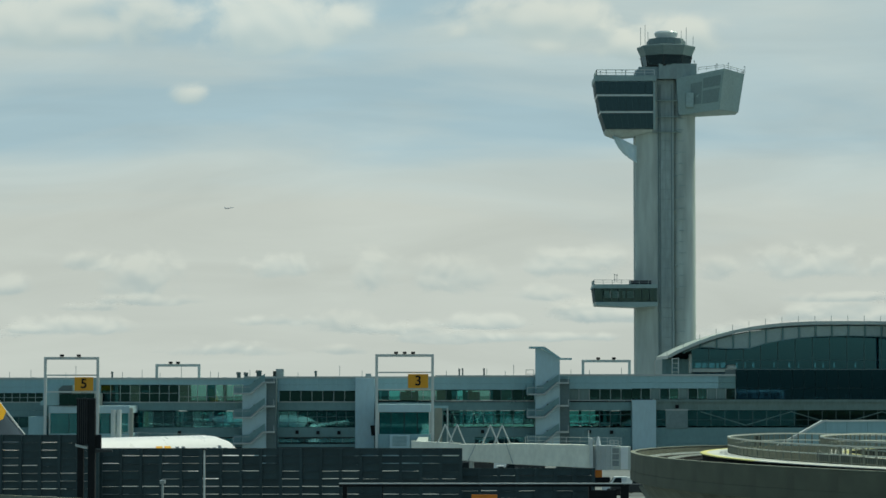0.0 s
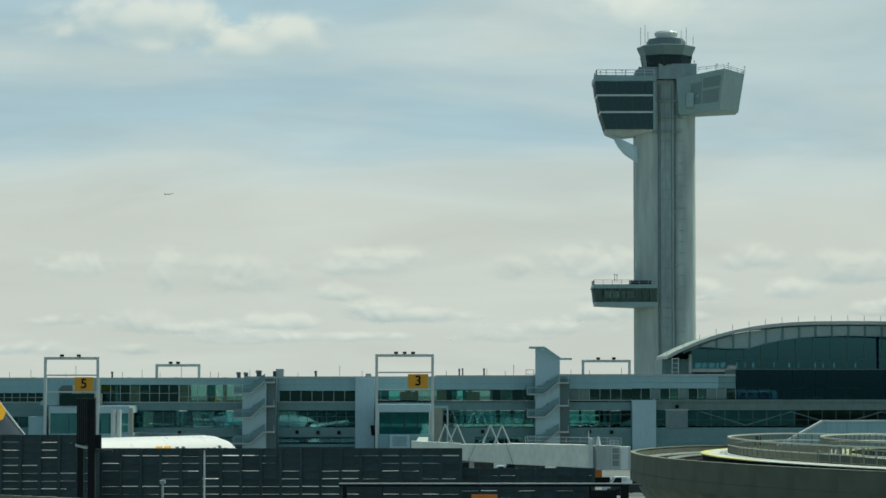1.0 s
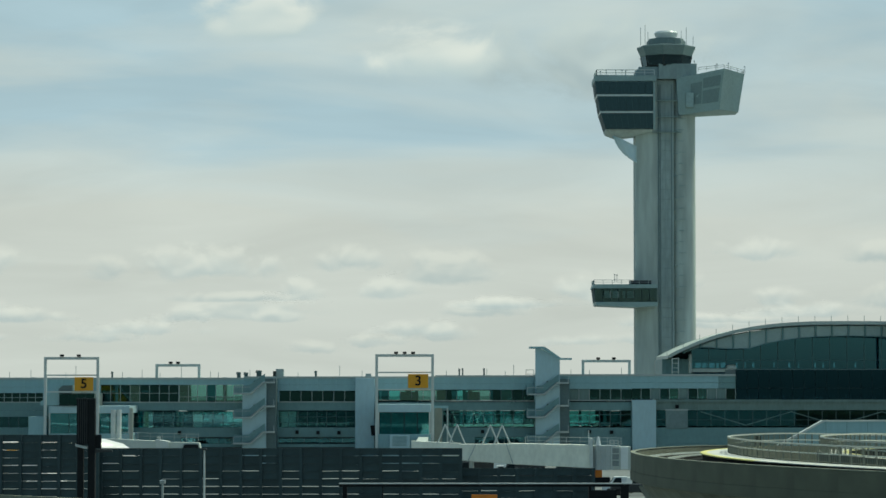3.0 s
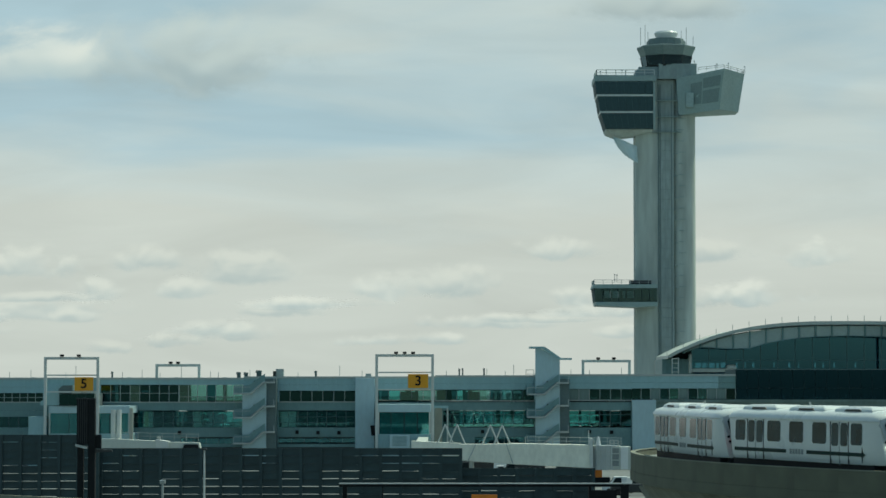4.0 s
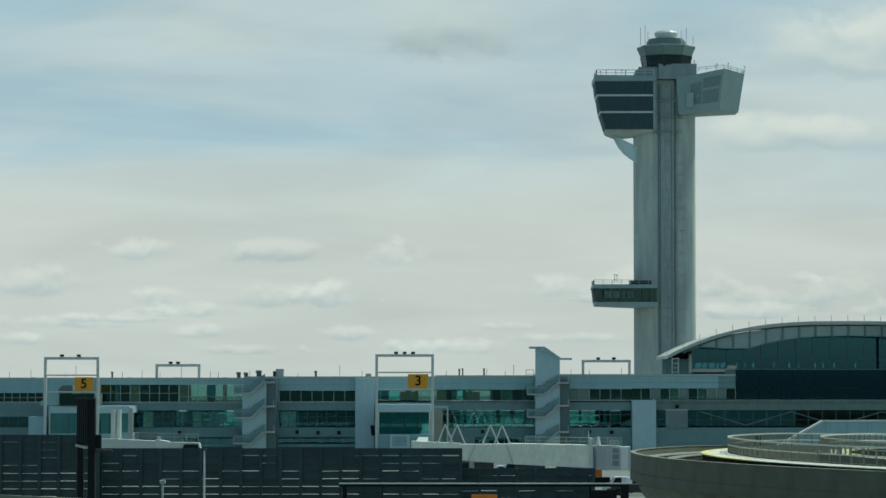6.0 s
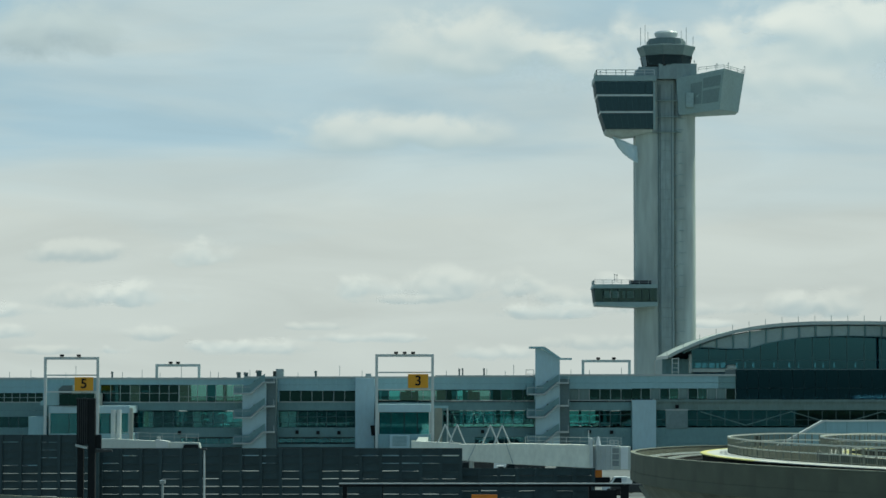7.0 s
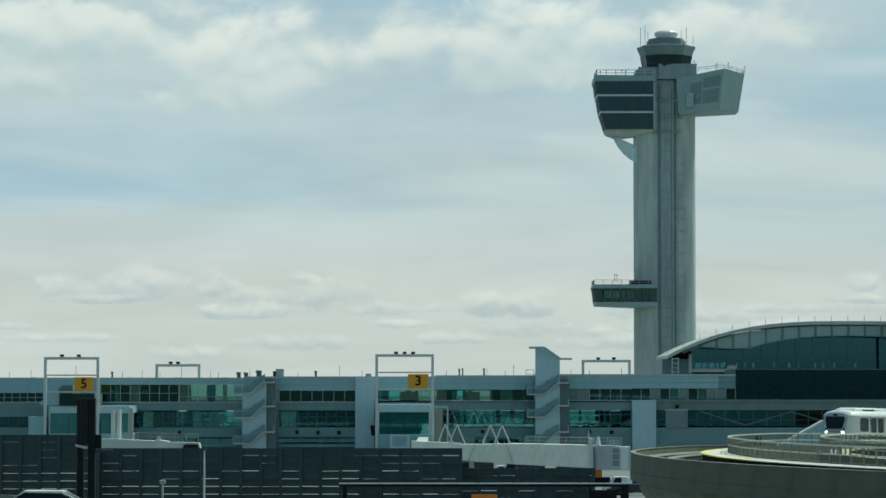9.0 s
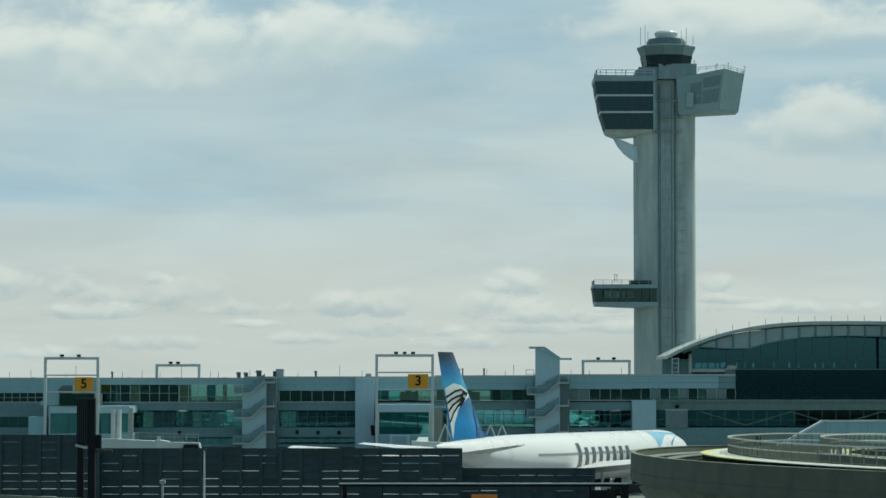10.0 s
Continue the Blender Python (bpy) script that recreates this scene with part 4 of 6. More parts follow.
# ---- arched hall ----
def hall():
    y = 590.0
    T = thing("arrivals_hall", 82.08, y, 0, "large terminal hall with arched metal roof and dark glass front", "terminal building")
    cxm = 83.85
    half = 83.85 - 46.35
    zed, zap = 21.00, 28.07

    def zroof(x):
        u = (x - cxm) / half
        return zap - (zap - zed) * (abs(u) ** 2.9)
    xs = [cxm - half + 2 * half * k / 44 for k in range(45)]
    bm = B()
    loft(bm, [[(x, y - 7, zroof(x)), (x, y + 24, zroof(x)), (x, y + 24, zroof(x) - 0.7), (x, y - 7, zroof(x) - 0.7)] for x in xs])
    part("roof", bm, OFFWHITE, T, "thin pale curved metal roof")
    # panelled soffit rising to the glass line
    inner = [x for x in xs[::2] if abs(x - cxm) < half * 0.93]

    def zlow(x):
        edge = float(np.interp(abs(x - cxm), (0, 6, 11.8, 17.6, 21.1, 29.3, 32.3), (25.05, 24.93, 24.46, 23.4, 22.24, 22.6, 22.9)))
        return min(edge, zroof(x) - 1.15)
    for k, (a, b) in enumerate(zip(inner, inner[1:])):
        bm = B()
        p = [(a + 0.06, y - 6, zroof(a) - 1.0), (b - 0.06, y - 6, zroof(b) - 1.0), (b - 0.06, y - 5.7, zlow(b)), (a + 0.06, y - 5.7, zlow(a))]
        loft(bm, [[Vector(q) for q in p], [Vector(q) + Vector((0, 0.15, 0.05)) for q in p]])
        part("soffit_panel", bm, SOFFIT, T)
        bm = B()
        rod(bm, (a, y - 6.15, zroof(a) - 0.8), (a, y - 5.85, zlow(a) - 0.1), 0.2)
        part("rib", bm, CLAD_DK, T)
    bm = B()
    for a, b in zip(inner, inner[1:]):
        rod(bm, (a, y - 5.8, zlow(a)), (b, y - 5.8, zlow(b)), 0.1)
    part("soffit_edge", bm, CLAD_DK, T)
    # glass front
    x = 51.89
    step = (91.52 - 51.89) / 11
    zb = 12.05
    k = 0
    while x < 126.90:
        for z0, z1 in ((zb, zb + 8), (zb + 8.05, 99)):
            za, zc = min(z1, zroof(x) - 1.2), min(z1, zroof(x + step) - 1.2)
            if za > z0 + 0.2 and zc > z0 + 0.2:
                bm = B()
                prism_y(bm, [(x + 0.05, z0), (x + step - 0.05, z0), (x + step - 0.05, zc), (x + 0.05, za)], y, y + 0.05)
                part("pane", bm, HALL_GLASS, T)
        bm = B()
        box(bm, x - 0.06, x + 0.06, y - 0.05, y + 0.5, zb, zroof(x) - 1.0)
        part("mullion", bm, TOWER_DARK, T)
        x += step
        k += 1
    bm = B()
    for z in (zb + 8.02,):
        box(bm, 51.89, 126.90, y - 0.02, y + 0.4, z - 0.04, z + 0.04)
    part("transom", bm, TOWER_DARK, T)
    bm = B()
    # rear wall with a clerestory of open lights along it
    prism_y(bm, [(x, 19.70) for x in (xs[1], xs[-2])] + [(x, zroof(x) - 0.8) for x in xs[-2:0:-1]], y + 22, y + 22.5)
    box(bm, cxm - half, cxm + half, y + 22, y + 22.5, 0, 18.64)
    edge = cxm - half
    for a, b in ((53.31, 54.25), (54.49, 55.90), (56.14, 57.08), (57.32, 58.85), (59.20, 59.79), (60.15, 61.21), (63.45, 63.80), (65.34, 65.57), (66.99, 67.46), (71.59, 71.82), (74.77, 75.24), (76.89, 77.13), (80.43, 80.79), (82.20, 82.55), (84.56, 84.91), (89.16, 89.51)):
        box(bm, edge, a, y + 22, y + 22.5, 18.64, 19.70)
        edge = b
    box(bm, edge, cxm + half, y + 22, y + 22.5, 18.64, 19.70)
    part("rear_wall", bm, ROOM, T)
    bm = B()
    box(bm, 45.76, 131.62, y + 0.6, y + 22, 11.34, 12.05)
    part("floor_slab", bm, ROOM_SHADE, T)
    bm = B()
    box(bm, 45.76, 51.89, y + 0.5, y + 21, 0, 20.29)
    part("side_wall", bm, CLAD_DK, T)
    bm = B()
    box(bm, 51.89, 60.85, y - 3, y, 17.58, 18.29)
    part("canopy", bm, OFFWHITE, T)
    bm = B()
    rod(bm, (51.4, y - 2.5, 17.4), (51.4, y - 2.5, 21.3), 0.32, 10)
    part("canopy_column", bm, LIGHT_STEEL, T)
    bm = B()
    loft(bm, [[(59.9 + 1.1 * f * math.cos(k * math.tau / 16), y - 2.2 + f * math.sin(k * math.tau / 16), z) for k in range(16)] for f, z in ((1, 18.29), (1, 18.6), (0.85, 18.95), (0.4, 19.15))])
    part("roof_dome", bm, OFFWHITE, T, "small pale rounded roof unit", smooth=True)
    for k in range(0, 45, 2):
        bm = B()
        rod(bm, (xs[k], y - 5, zroof(xs[k])), (xs[k], y - 5, zroof(xs[k]) + 1.2), 0.06)
        part("lightning_rod", bm, STEEL, T)
    bm = B()
    box(bm, 91.75, 92.11, y - 9, y - 7.2, 0, 27.83)
    box(bm, 100.60, 100.95, y - 9, y - 7.2, 0, 27.83)
    box(bm, 92.11, 100.60, y - 9, y - 7.2, 25.71, 27.83)
    part("dark_mast", bm, TOWER_DARK, T, "dark framed tower beside the hall")
    return T


HALL = hall()


# ---- louvred blue fence ----
def fence(x0, x1, ztop, y, name="blast_fence"):
    T = thing(name, (x0 + x1) / 2, y, 0, "tall dark blue steel louvred blast fence on the apron", "fence", "blast fences")
    pw, ph = 1.76, 0.68
    n = max(1, round((x1 - x0) / pw))
    pw = (x1 - x0) / n
    post = mesh_of("post", box(B(), -0.15, 0.15, -0.25, 0.1, 0, ztop), FENCE_BLUE)
    slats = [mesh_of("slat", box(box(B(), -pw / 2 + 0.13, pw / 2 - 0.13, -0.03, 0.03, -ph / 2 + g, ph / 2 - 0.06), -pw / 2 + 0.13, pw / 2 - 0.13, -0.12, 0.03, ph / 2 - 0.055, ph / 2), FENCE_BLUE) for g in (0.0, 0.025, 0.045, 0.07)]
    rows = int(ztop / ph)
    rnd = random.Random(int(x0 * 10))
    for k in range(n + 1):
        piece("post", post, x0 + pw * k, y, 0, T)
    for r in range(rows):
        z = ztop - ph * (r + 0.5)
        if z < 4.0:
            continue
        open_row = (0.9, 0.6, 0.6, 0.4, 0.95, 0.92)[r % 6]
        for k in range(n):
            g = rnd.choice((1, 2, 3)) if rnd.random() < open_row else 0
            piece("slat", slats[g], x0 + pw * (k + 0.5), y + 0.01 * rnd.random(), z, T)
    low = B()
    for k in range(n):
        box(low, x0 + pw * k + 0.12, x0 + pw * (k + 1) - 0.12, y, y + 0.06, 0.1, 3.6)
    part("lower_sheets", low, FENCE_BLUE, T)
    return T


fence(-42.09, -30.27, 10.26, 250.0 - 2)
fence(-30.22, 1.55, 9.04, 250.0)
fence(1.55, 13.37, 7.23, 250.0 + 2)


# ---- curved guideway ----
CX, CY, RT = 98.95, 188.0, 83.6


def dip(deg):
    """Gradients of the loop: it falls away on its far side and a little on its near side."""
    deg = (deg + 180) % 360 - 180
    if deg < -63:
        return -1.11 * (0.5 + 0.5 * math.cos(math.pi * (-deg - 63) / 117))
    if deg < 0:
        d = -deg - 26
        return -0.015 * (d + math.sqrt(d * d + 16)) + 0.0045
    if deg < 40:
        return -0.0072 * deg
    return -0.288 * (0.5 + 0.5 * math.cos(math.pi * (deg - 40) / 140))


def ring_sweep(bm, prof, a0, a1, n):
    """Profile of (radius, height) swept round the loop's centre; 0 degrees points left."""
    rings = []
    for k in range(n + 1):
        a = radians(a0 + (a1 - a0) * k / n)
        h = dip(a0 + (a1 - a0) * k / n)
        rings.append([(CX - r * math.cos(a), CY - r * math.sin(a), z + h) for r, z in prof])
    return loft(bm, rings)


def guideway(name, r_out, r_rail, z_lab, second):
    """Ring viaduct: parapet, deck, running plinths, raised walkway, railing."""
    zr, zd, zw = 10.0, 8.8, 9.95
    sg = -1 if second else 1
    T = thing(name, CX - r_out, CY, 0, z_lab, "railway viaduct", "railway viaducts")

    def band(nm, ra, rb, za, zb, mat, label="", n=200):
        bm = B()
        ring_sweep(bm, [(ra, zb), (rb, zb), (rb, za), (ra, za)], -180, 180, n)
        return part(nm, bm, mat, T, label)
    w = abs(r_out - r_rail)
    bm = B()
    o = r_out
    ring_sweep(bm, [(o - sg * 0.06, zr - 0.02), (o - sg * 0.28, zr - 0.02), (o - sg * 0.28, zd - 0.3), (o - sg * 0.28, zd - 0.6), (o - sg * 0.06, zd - 0.6)], -180, 180, 220)
    part("outer_parapet", bm, GUIDE_CONC, T, "weathered concrete parapet")
    band("coping", o + sg * 0.02, o - sg * 0.32, zr - 0.01, zr + 0.04, CONCRETE_DK, "worn coping")
    # precast facing panels with open joints, in two courses
    for z0, z1, out, mt in ((zd - 0.62, zd + 0.02, 0.03, GUIDE_CONC), (zd + 0.027, zr - 0.02, 0.0, GUIDE_CONC)):
        span = 3.0
        rings = []
        for k in range(5):
            a = radians(-span / 2 + 0.002 + (span - 0.004) * k / 4)
            rings.append([(-r * math.cos(a), -r * math.sin(a), z) for r, z in ((o + sg * out, z1), (o - sg * 0.055, z1), (o - sg * 0.055, z0), (o + sg * out, z0))])
        me = mesh_of("facing_panel", loft(B(), rings), mt)
        for k in range(120):
            piece("facing_panel", me, CX, CY, dip(k * span), T, radians(k * span))
    bm = B()
    ring_sweep(bm, [(o - sg * 0.25, zd), (r_rail, zd), (r_rail, zd - 0.7), (r_rail + sg * 1.0, zd - 2.0), (o - sg * 3.2, zd - 3.4), (o - sg * 2.0, zd - 2.6), (o - sg * 0.7, zd - 0.9), (o - sg * 0.3, zd - 0.6)], -180, 180, 220)
    part("deck", bm, CONCRETE_DK, T)
    for d in (1.5, 3.3):
        band("plinth", o - sg * (d - 0.22), o - sg * (d + 0.22), zd - 0.05, zd + 0.66, DECK_DK)
    band("track_bed", o - sg * 0.3, r_rail + sg * 1.95, zd - 0.05, zd + 0.55, DECK_DK)
    band("power_rail", o - sg * 0.82, o - sg * 0.9, zd + 0.66, zd + 0.8, OFFWHITE, "pale power rail cover")
    band("guide_rail", o - sg * 2.4, o - sg * 2.46, zd + 0.5, zd + 0.72, OFFWHITE)
    rw = r_rail + sg * 1.9
    band("walkway_base", rw - sg * 0.12, r_rail, zd - 0.1, zw - 0.045, DECK_DK)
    band("walkway", rw, r_rail, zw - 0.05, zw, WALK, "pale concrete emergency walkway")
    bm = B()
    ring_sweep(bm, [(rw + sg * 0.02, zw + 0.012), (rw - sg * 0.42, zw + 0.012), (rw - sg * 0.36, zw - 0.055), (rw + sg * 0.02, zw - 0.055)], -75, 11, 60)
    part("walkway_edge", bm, LINE_YELLOW, T, "yellow painted walkway edge")
    # railing: rails, posts and thin bars
    for h, t in ((1.06, 0.05), (0.55, 0.035)):
        band("rail", r_rail + t, r_rail - t, zw + h - t, zw + h + t, RAIL_LT)
    n = 330
    post = mesh_of("post", box(B(), -0.04, 0.04, -0.03, 0.03, 0, 1.06), RAIL)
    for k in range(n):
        deg = -180 + 360 * k / n
        a = radians(deg)
        if -62 < deg < 48:
            piece("post", post, CX - r_rail * math.cos(a), CY - r_rail * math.sin(a), zw + dip(deg), T, a)
    # close pickets behind the rails
    bars = B()
    for k in range(620):
        deg = -70 + 125 * k / 620
        a, h = radians(deg), dip(deg)
        x, y = CX - (r_rail - sg * 0.03) * math.cos(a), CY - (r_rail - sg * 0.03) * math.sin(a)
        q = [bars.verts.new((x + dx, y + dy, zw + h + z)) for z in (0.05, 1.02) for dx, dy in ((-0.012, -0.008), (0.012, -0.008), (0, 0.014))]
        for i in range(3):
            bars.faces.new((q[i], q[(i + 1) % 3], q[3 + (i + 1) % 3], q[3 + i]))
    tagged(part("picket_infill", bars, RAIL, T, "thin close-set steel pickets"), kind="stuff")
    # solid upstand under the railing
    band("upstand", r_rail - sg * 0.02, r_rail - sg * 0.3, zd - 0.6, zw + 0.08, GUIDE_CONC)
    T.rotation_euler = (-0.005, 0, 0)
    # piers
    for deg in range(-180, 180, 20):
        a = radians(deg + 14)
        r = (r_out + r_rail) / 2
        bm = B()
        x, y = CX - r * math.cos(a), CY - r * math.sin(a)
        rot = Matrix.Rotation(a, 4, "Z")
        loft(bm, [[Vector((x, y, z)) + rot @ Vector((u * hx, v * hy, 0)) for u, v in ((-1, -1), (1, -1), (1, 1), (-1, 1))] for z, hx, hy in ((0, 0.9, 0.9), (4.5, 0.9, 0.9), (zd - 1.6 + dip(deg + 14), 2.6, 1.2), (zd - 1.2 + dip(deg + 14), 2.8, 1.2))])
        part("pier", bm, CONCRETE, T)
    return T


guideway("guideway", 86.3, 79.6, "curved weathered concrete elevated railway guideway with walkway railing", False)
guideway("guideway", 66.4, 73.2, "inner curved concrete railway guideway with walkway railing", True)


T = thing("junction_box", 26.0, 233.6, 9.58, "dark steel junction box on the viaduct parapet", "junction box")
bm = B()
box(bm, 25.78, 26.22, 233.4, 233.8, 9.55, 10.36)
part("casing", bevelled(bm, 0.03), BLACK, T)
bm = B()
box(bm, 25.74, 26.26, 233.36, 233.84, 10.36, 10.40)
part("lid", bm, DARK, T)


# ---- people mover train ----
def train_car(label, lead, coupled=True):
    """One car, running along +x, its floor datum at z = 0."""
    T = thing("train_car", 0, 0, 0, label, "train car", "train cars")
    half = [(1.44, 1.16), (1.56, 1.42), (1.58, 2.3), (1.55, 3.44), (1.62, 3.49), (1.60, 3.60), (1.36, 3.86), (0.8, 4.02), (0.0, 4.08)]
    prof = half + [(-y, z) for y, z in half[-2::-1]]

    def ring(x, low, high, top, lean):
        """Section drawn in towards the end, more so below than above."""
        out = []
        for y, z in prof:
            f = min(1.0, max(0.0, (z - 1.02) / 2.5))
            out.append((x + (lean * (z - 2.2) if x > 0 else -lean * (z - 2.2)), y * (low + (high - low) * f), z if z < 3.46 else 3.46 + (z - 3.46) * top))
        return out
    ends = [(8.72, 0.60, 0.83, 0.45, -0.10), (8.5, 0.70, 0.90, 0.72, -0.05), (8.0, 0.90, 0.985, 0.94, 0.0), (7.35, 1, 1, 1, 0)]
    bm = B()
    loft(bm, [ring(-x, *r) for x, *r in ends] + [ring(x, *r) for x, *r in ends[::-1]])
    part("body", bm, TRAIN_WHITE, T, smooth=True)
    bm = B()
    box(bm, -8.1, 8.1, -1.3, 1.3, 0.32, 1.18)
    part("underframe", bm, BLACK, T)
    for x in (-5.8, 5.8):
        for y in (-0.95, 0.95):
            bm = B()
            rod(bm, (x, y - 0.2, 0.66), (x, y + 0.2, 0.66), 0.48, 16)
            part("tyre", bm, RUBBER, T)

    def pane_ring(x0, x1, z0, z1, c=0.12):
        return [(x0 + c, z0), (x1 - c, z0), (x1, z0 + c), (x1, z1 - c), (x1 - c, z1), (x0 + c, z1), (x0, z1 - c), (x0, z0 + c)]
    for s in (-1, 1):
        # cab end: slate bezel, screen, lamps, bumper, coupler opening
        bm = B()
        q = [(8.86, -0.86, 1.98), (8.86, 0.86, 1.98), (8.70, 1.30, 3.30), (8.66, 1.22, 3.58), (8.64, 0.7, 3.76), (8.64, -0.7, 3.76), (8.66, -1.22, 3.58), (8.70, -1.30, 3.30)]
        loft(bm, [[(s * (x - 0.14), y, z) for x, y, z in q], [(s * x, y * 0.97, z) for x, y, z in q]])
        part("bezel", bm, BEZEL, T, "pale slate bezel round the windscreen", smooth=False)
        bm = B()
        q = [(8.86, -0.74, 2.42), (8.86, 0.74, 2.42), (8.84, 0.80, 2.52), (8.75, 1.00, 3.28), (8.73, 0.90, 3.46), (8.73, -0.90, 3.46), (8.75, -1.00, 3.28), (8.84, -0.80, 2.52)]
        loft(bm, [[(s * (x - 0.06), y, z) for x, y, z in q], [(s * (x + 0.03), y, z) for x, y, z in q]])
        part("windscreen", bm, DARK_GLASS, T)
        bm = B()
        box(bm, s * 8.74 - 0.03, s * 8.74 + 0.03, -0.22, 0.22, 3.54, 3.66)
        part("route_display", bm, DARK_GLASS, T)
        for y in (-0.84, 0.84):
            bm = B()
            rod(bm, (s * 8.60, y, 2.12), (s * 8.90, y, 2.12), 0.10, 12)
            part("headlamp", bm, LAMP_ON if lead and s > 0 else LAMP_RED if s < 0 else DARK_GLASS, T)
            bm = B()
            rod(bm, (s * 8.60, y * 1.12, 2.40), (s * 8.84, y * 1.12, 2.40), 0.08, 10)
            part("marker_lamp", bm, DARK_GLASS, T)
        bm = B()
        box(bm, s * 8.72 - 0.12, s * 8.72 + 0.12, -0.62, 0.62, 1.86, 2.26)
        part("front_panel", bevelled(bm, 0.04), SEAM, T)
        bm = B()
        box(bm, s * 8.76 - 0.06, s * 8.76 + 0.06, -0.6, 0.6, 1.64, 1.70)
        part("bumper_lip", bm, BLACK, T)
        bm = B()
        box(bm, s * 8.42 - 0.36, s * 8.42 + 0.36, -0.82, 0.82, 0.32, 1.36)
        part("coupler_skirt", bm, BLACK, T)
        bm = B()
        rod(bm, (s * 8.6, 0, 0.85), (s * 9.0, 0, 0.85), 0.14, 10)
        part("coupler", bm, DARK, T)
        # side glazing, doors, stripe
        for x0, x1, door in ((-7.3, -6.1, 0), (-5.72, -4.97, 1), (-4.73, -3.98, 1), (-3.4, -1.85, 0), (-0.8, 0.8, 0), (1.85, 3.4, 0), (3.98, 4.73, 1), (4.97, 5.72, 1), (6.1, 7.3, 0)):
            bm = B()
            rim = pane_ring(x0, x1, 2.20 if not door else 2.12, 3.36)
            loft(bm, [[(x, s * (1.585 - 0.026 * (z - 2.3) + 0.012), z) for x, z in rim], [(x, s * 1.50, z) for x, z in rim]])
            part("window", bm, CAR_GLASS, T)
        for xc in (-4.85, 4.85):
            for dx in (-0.98, 0.98):
                bm = B()
                box(bm, xc + dx - 0.03, xc + dx + 0.03, s * 1.562 - 0.03, s * 1.562 + 0.03, 1.1, 3.42)
                part("door_seam", bm, DARK, T)
            bm = B()
            box(bm, xc - 0.015, xc + 0.015, s * 1.562 - 0.03, s * 1.562 + 0.03, 1.1, 3.42)
            part("door_seam", bm, SEAM, T)
        for x0, x1 in ((-7.4, -1.2), (1.2, 7.4)):
            bm = B()
            box(bm, x0, x1, s * 1.575 - 0.02, s * 1.575 + 0.02, 1.60, 1.80)
            part("stripe", bm, GREEN, T, "dark green stripe")
        bm = B()
        prism_y(bm, [(7.38, 1.60), (7.62, 1.70), (7.38, 1.80)], s * 1.575 - 0.02, s * 1.575 + 0.02)
        prism_y(bm, [(7.30, 1.28), (7.40, 1.70), (7.30, 2.12), (7.24, 1.70)], s * 1.575 - 0.018, s * 1.575 + 0.018)
        part("stripe_tip", bm, GREEN, T)
        for k in range(5):
            bm = B()
            box(bm, -0.75 + k * 0.33, -0.53 + k * 0.33, s * 1.575 - 0.015, s * 1.575 + 0.015, 1.56, 1.84)
            part("lettering_bar", bm, SEAM, T)
        bm = B()
        box(bm, -7.3, 7.3, s * 1.60 - 0.03, s * 1.60 + 0.03, 3.46, 3.52)
        part("gutter", bm, TRAIN_WHITE, T)
    for x in (-5.4, 0.2, 5.4):
        bm = B()
        loft(bm, [[(x + a, -w, z), (x + b, -w, z), (x + b, w, z), (x + a, w, z)] for a, b, w, z in ((-2.1, 2.1, 1.05, 3.88), (-2.0, 2.0, 1.0, 4.10), (-1.5, 1.5, 0.8, 4.24))])
        unit = part("roof_unit", bevelled(bm, 0.06), TRAIN_WHITE, T)
        for sy in (-1, 1):
            bm = B()
            prism_y(bm, [(x - 0.9, 3.98), (x + 0.9, 3.98), (x + 0.75, 4.10), (x - 0.75, 4.10)], sy * 1.02 - 0.04, sy * 1.02 + 0.04)
            part("air_intake", bm, DARK, unit)
    if coupled:
        bm = B()
        box(bm, -9.15, -8.45, -0.75, 0.75, 1.3, 3.3)
        part("gangway", bevelled(bm, 0.08), SEAM, T, "grey gangway bellows")
    bm = B()
    rod(bm, (-1.8, 0.3, 4.0), (-1.8, 0.3, 4.42), 0.06)
    part("antenna", bm, STEEL, T)
    return T


CAR_A = train_car("white people mover car with dark windows and green stripe, front car", True)
CAR_B = train_car("white people mover car with dark windows and green stripe, rear car", False)

CAR_C = train_car("white people mover car with red tail lamps on the inner track", False, False)


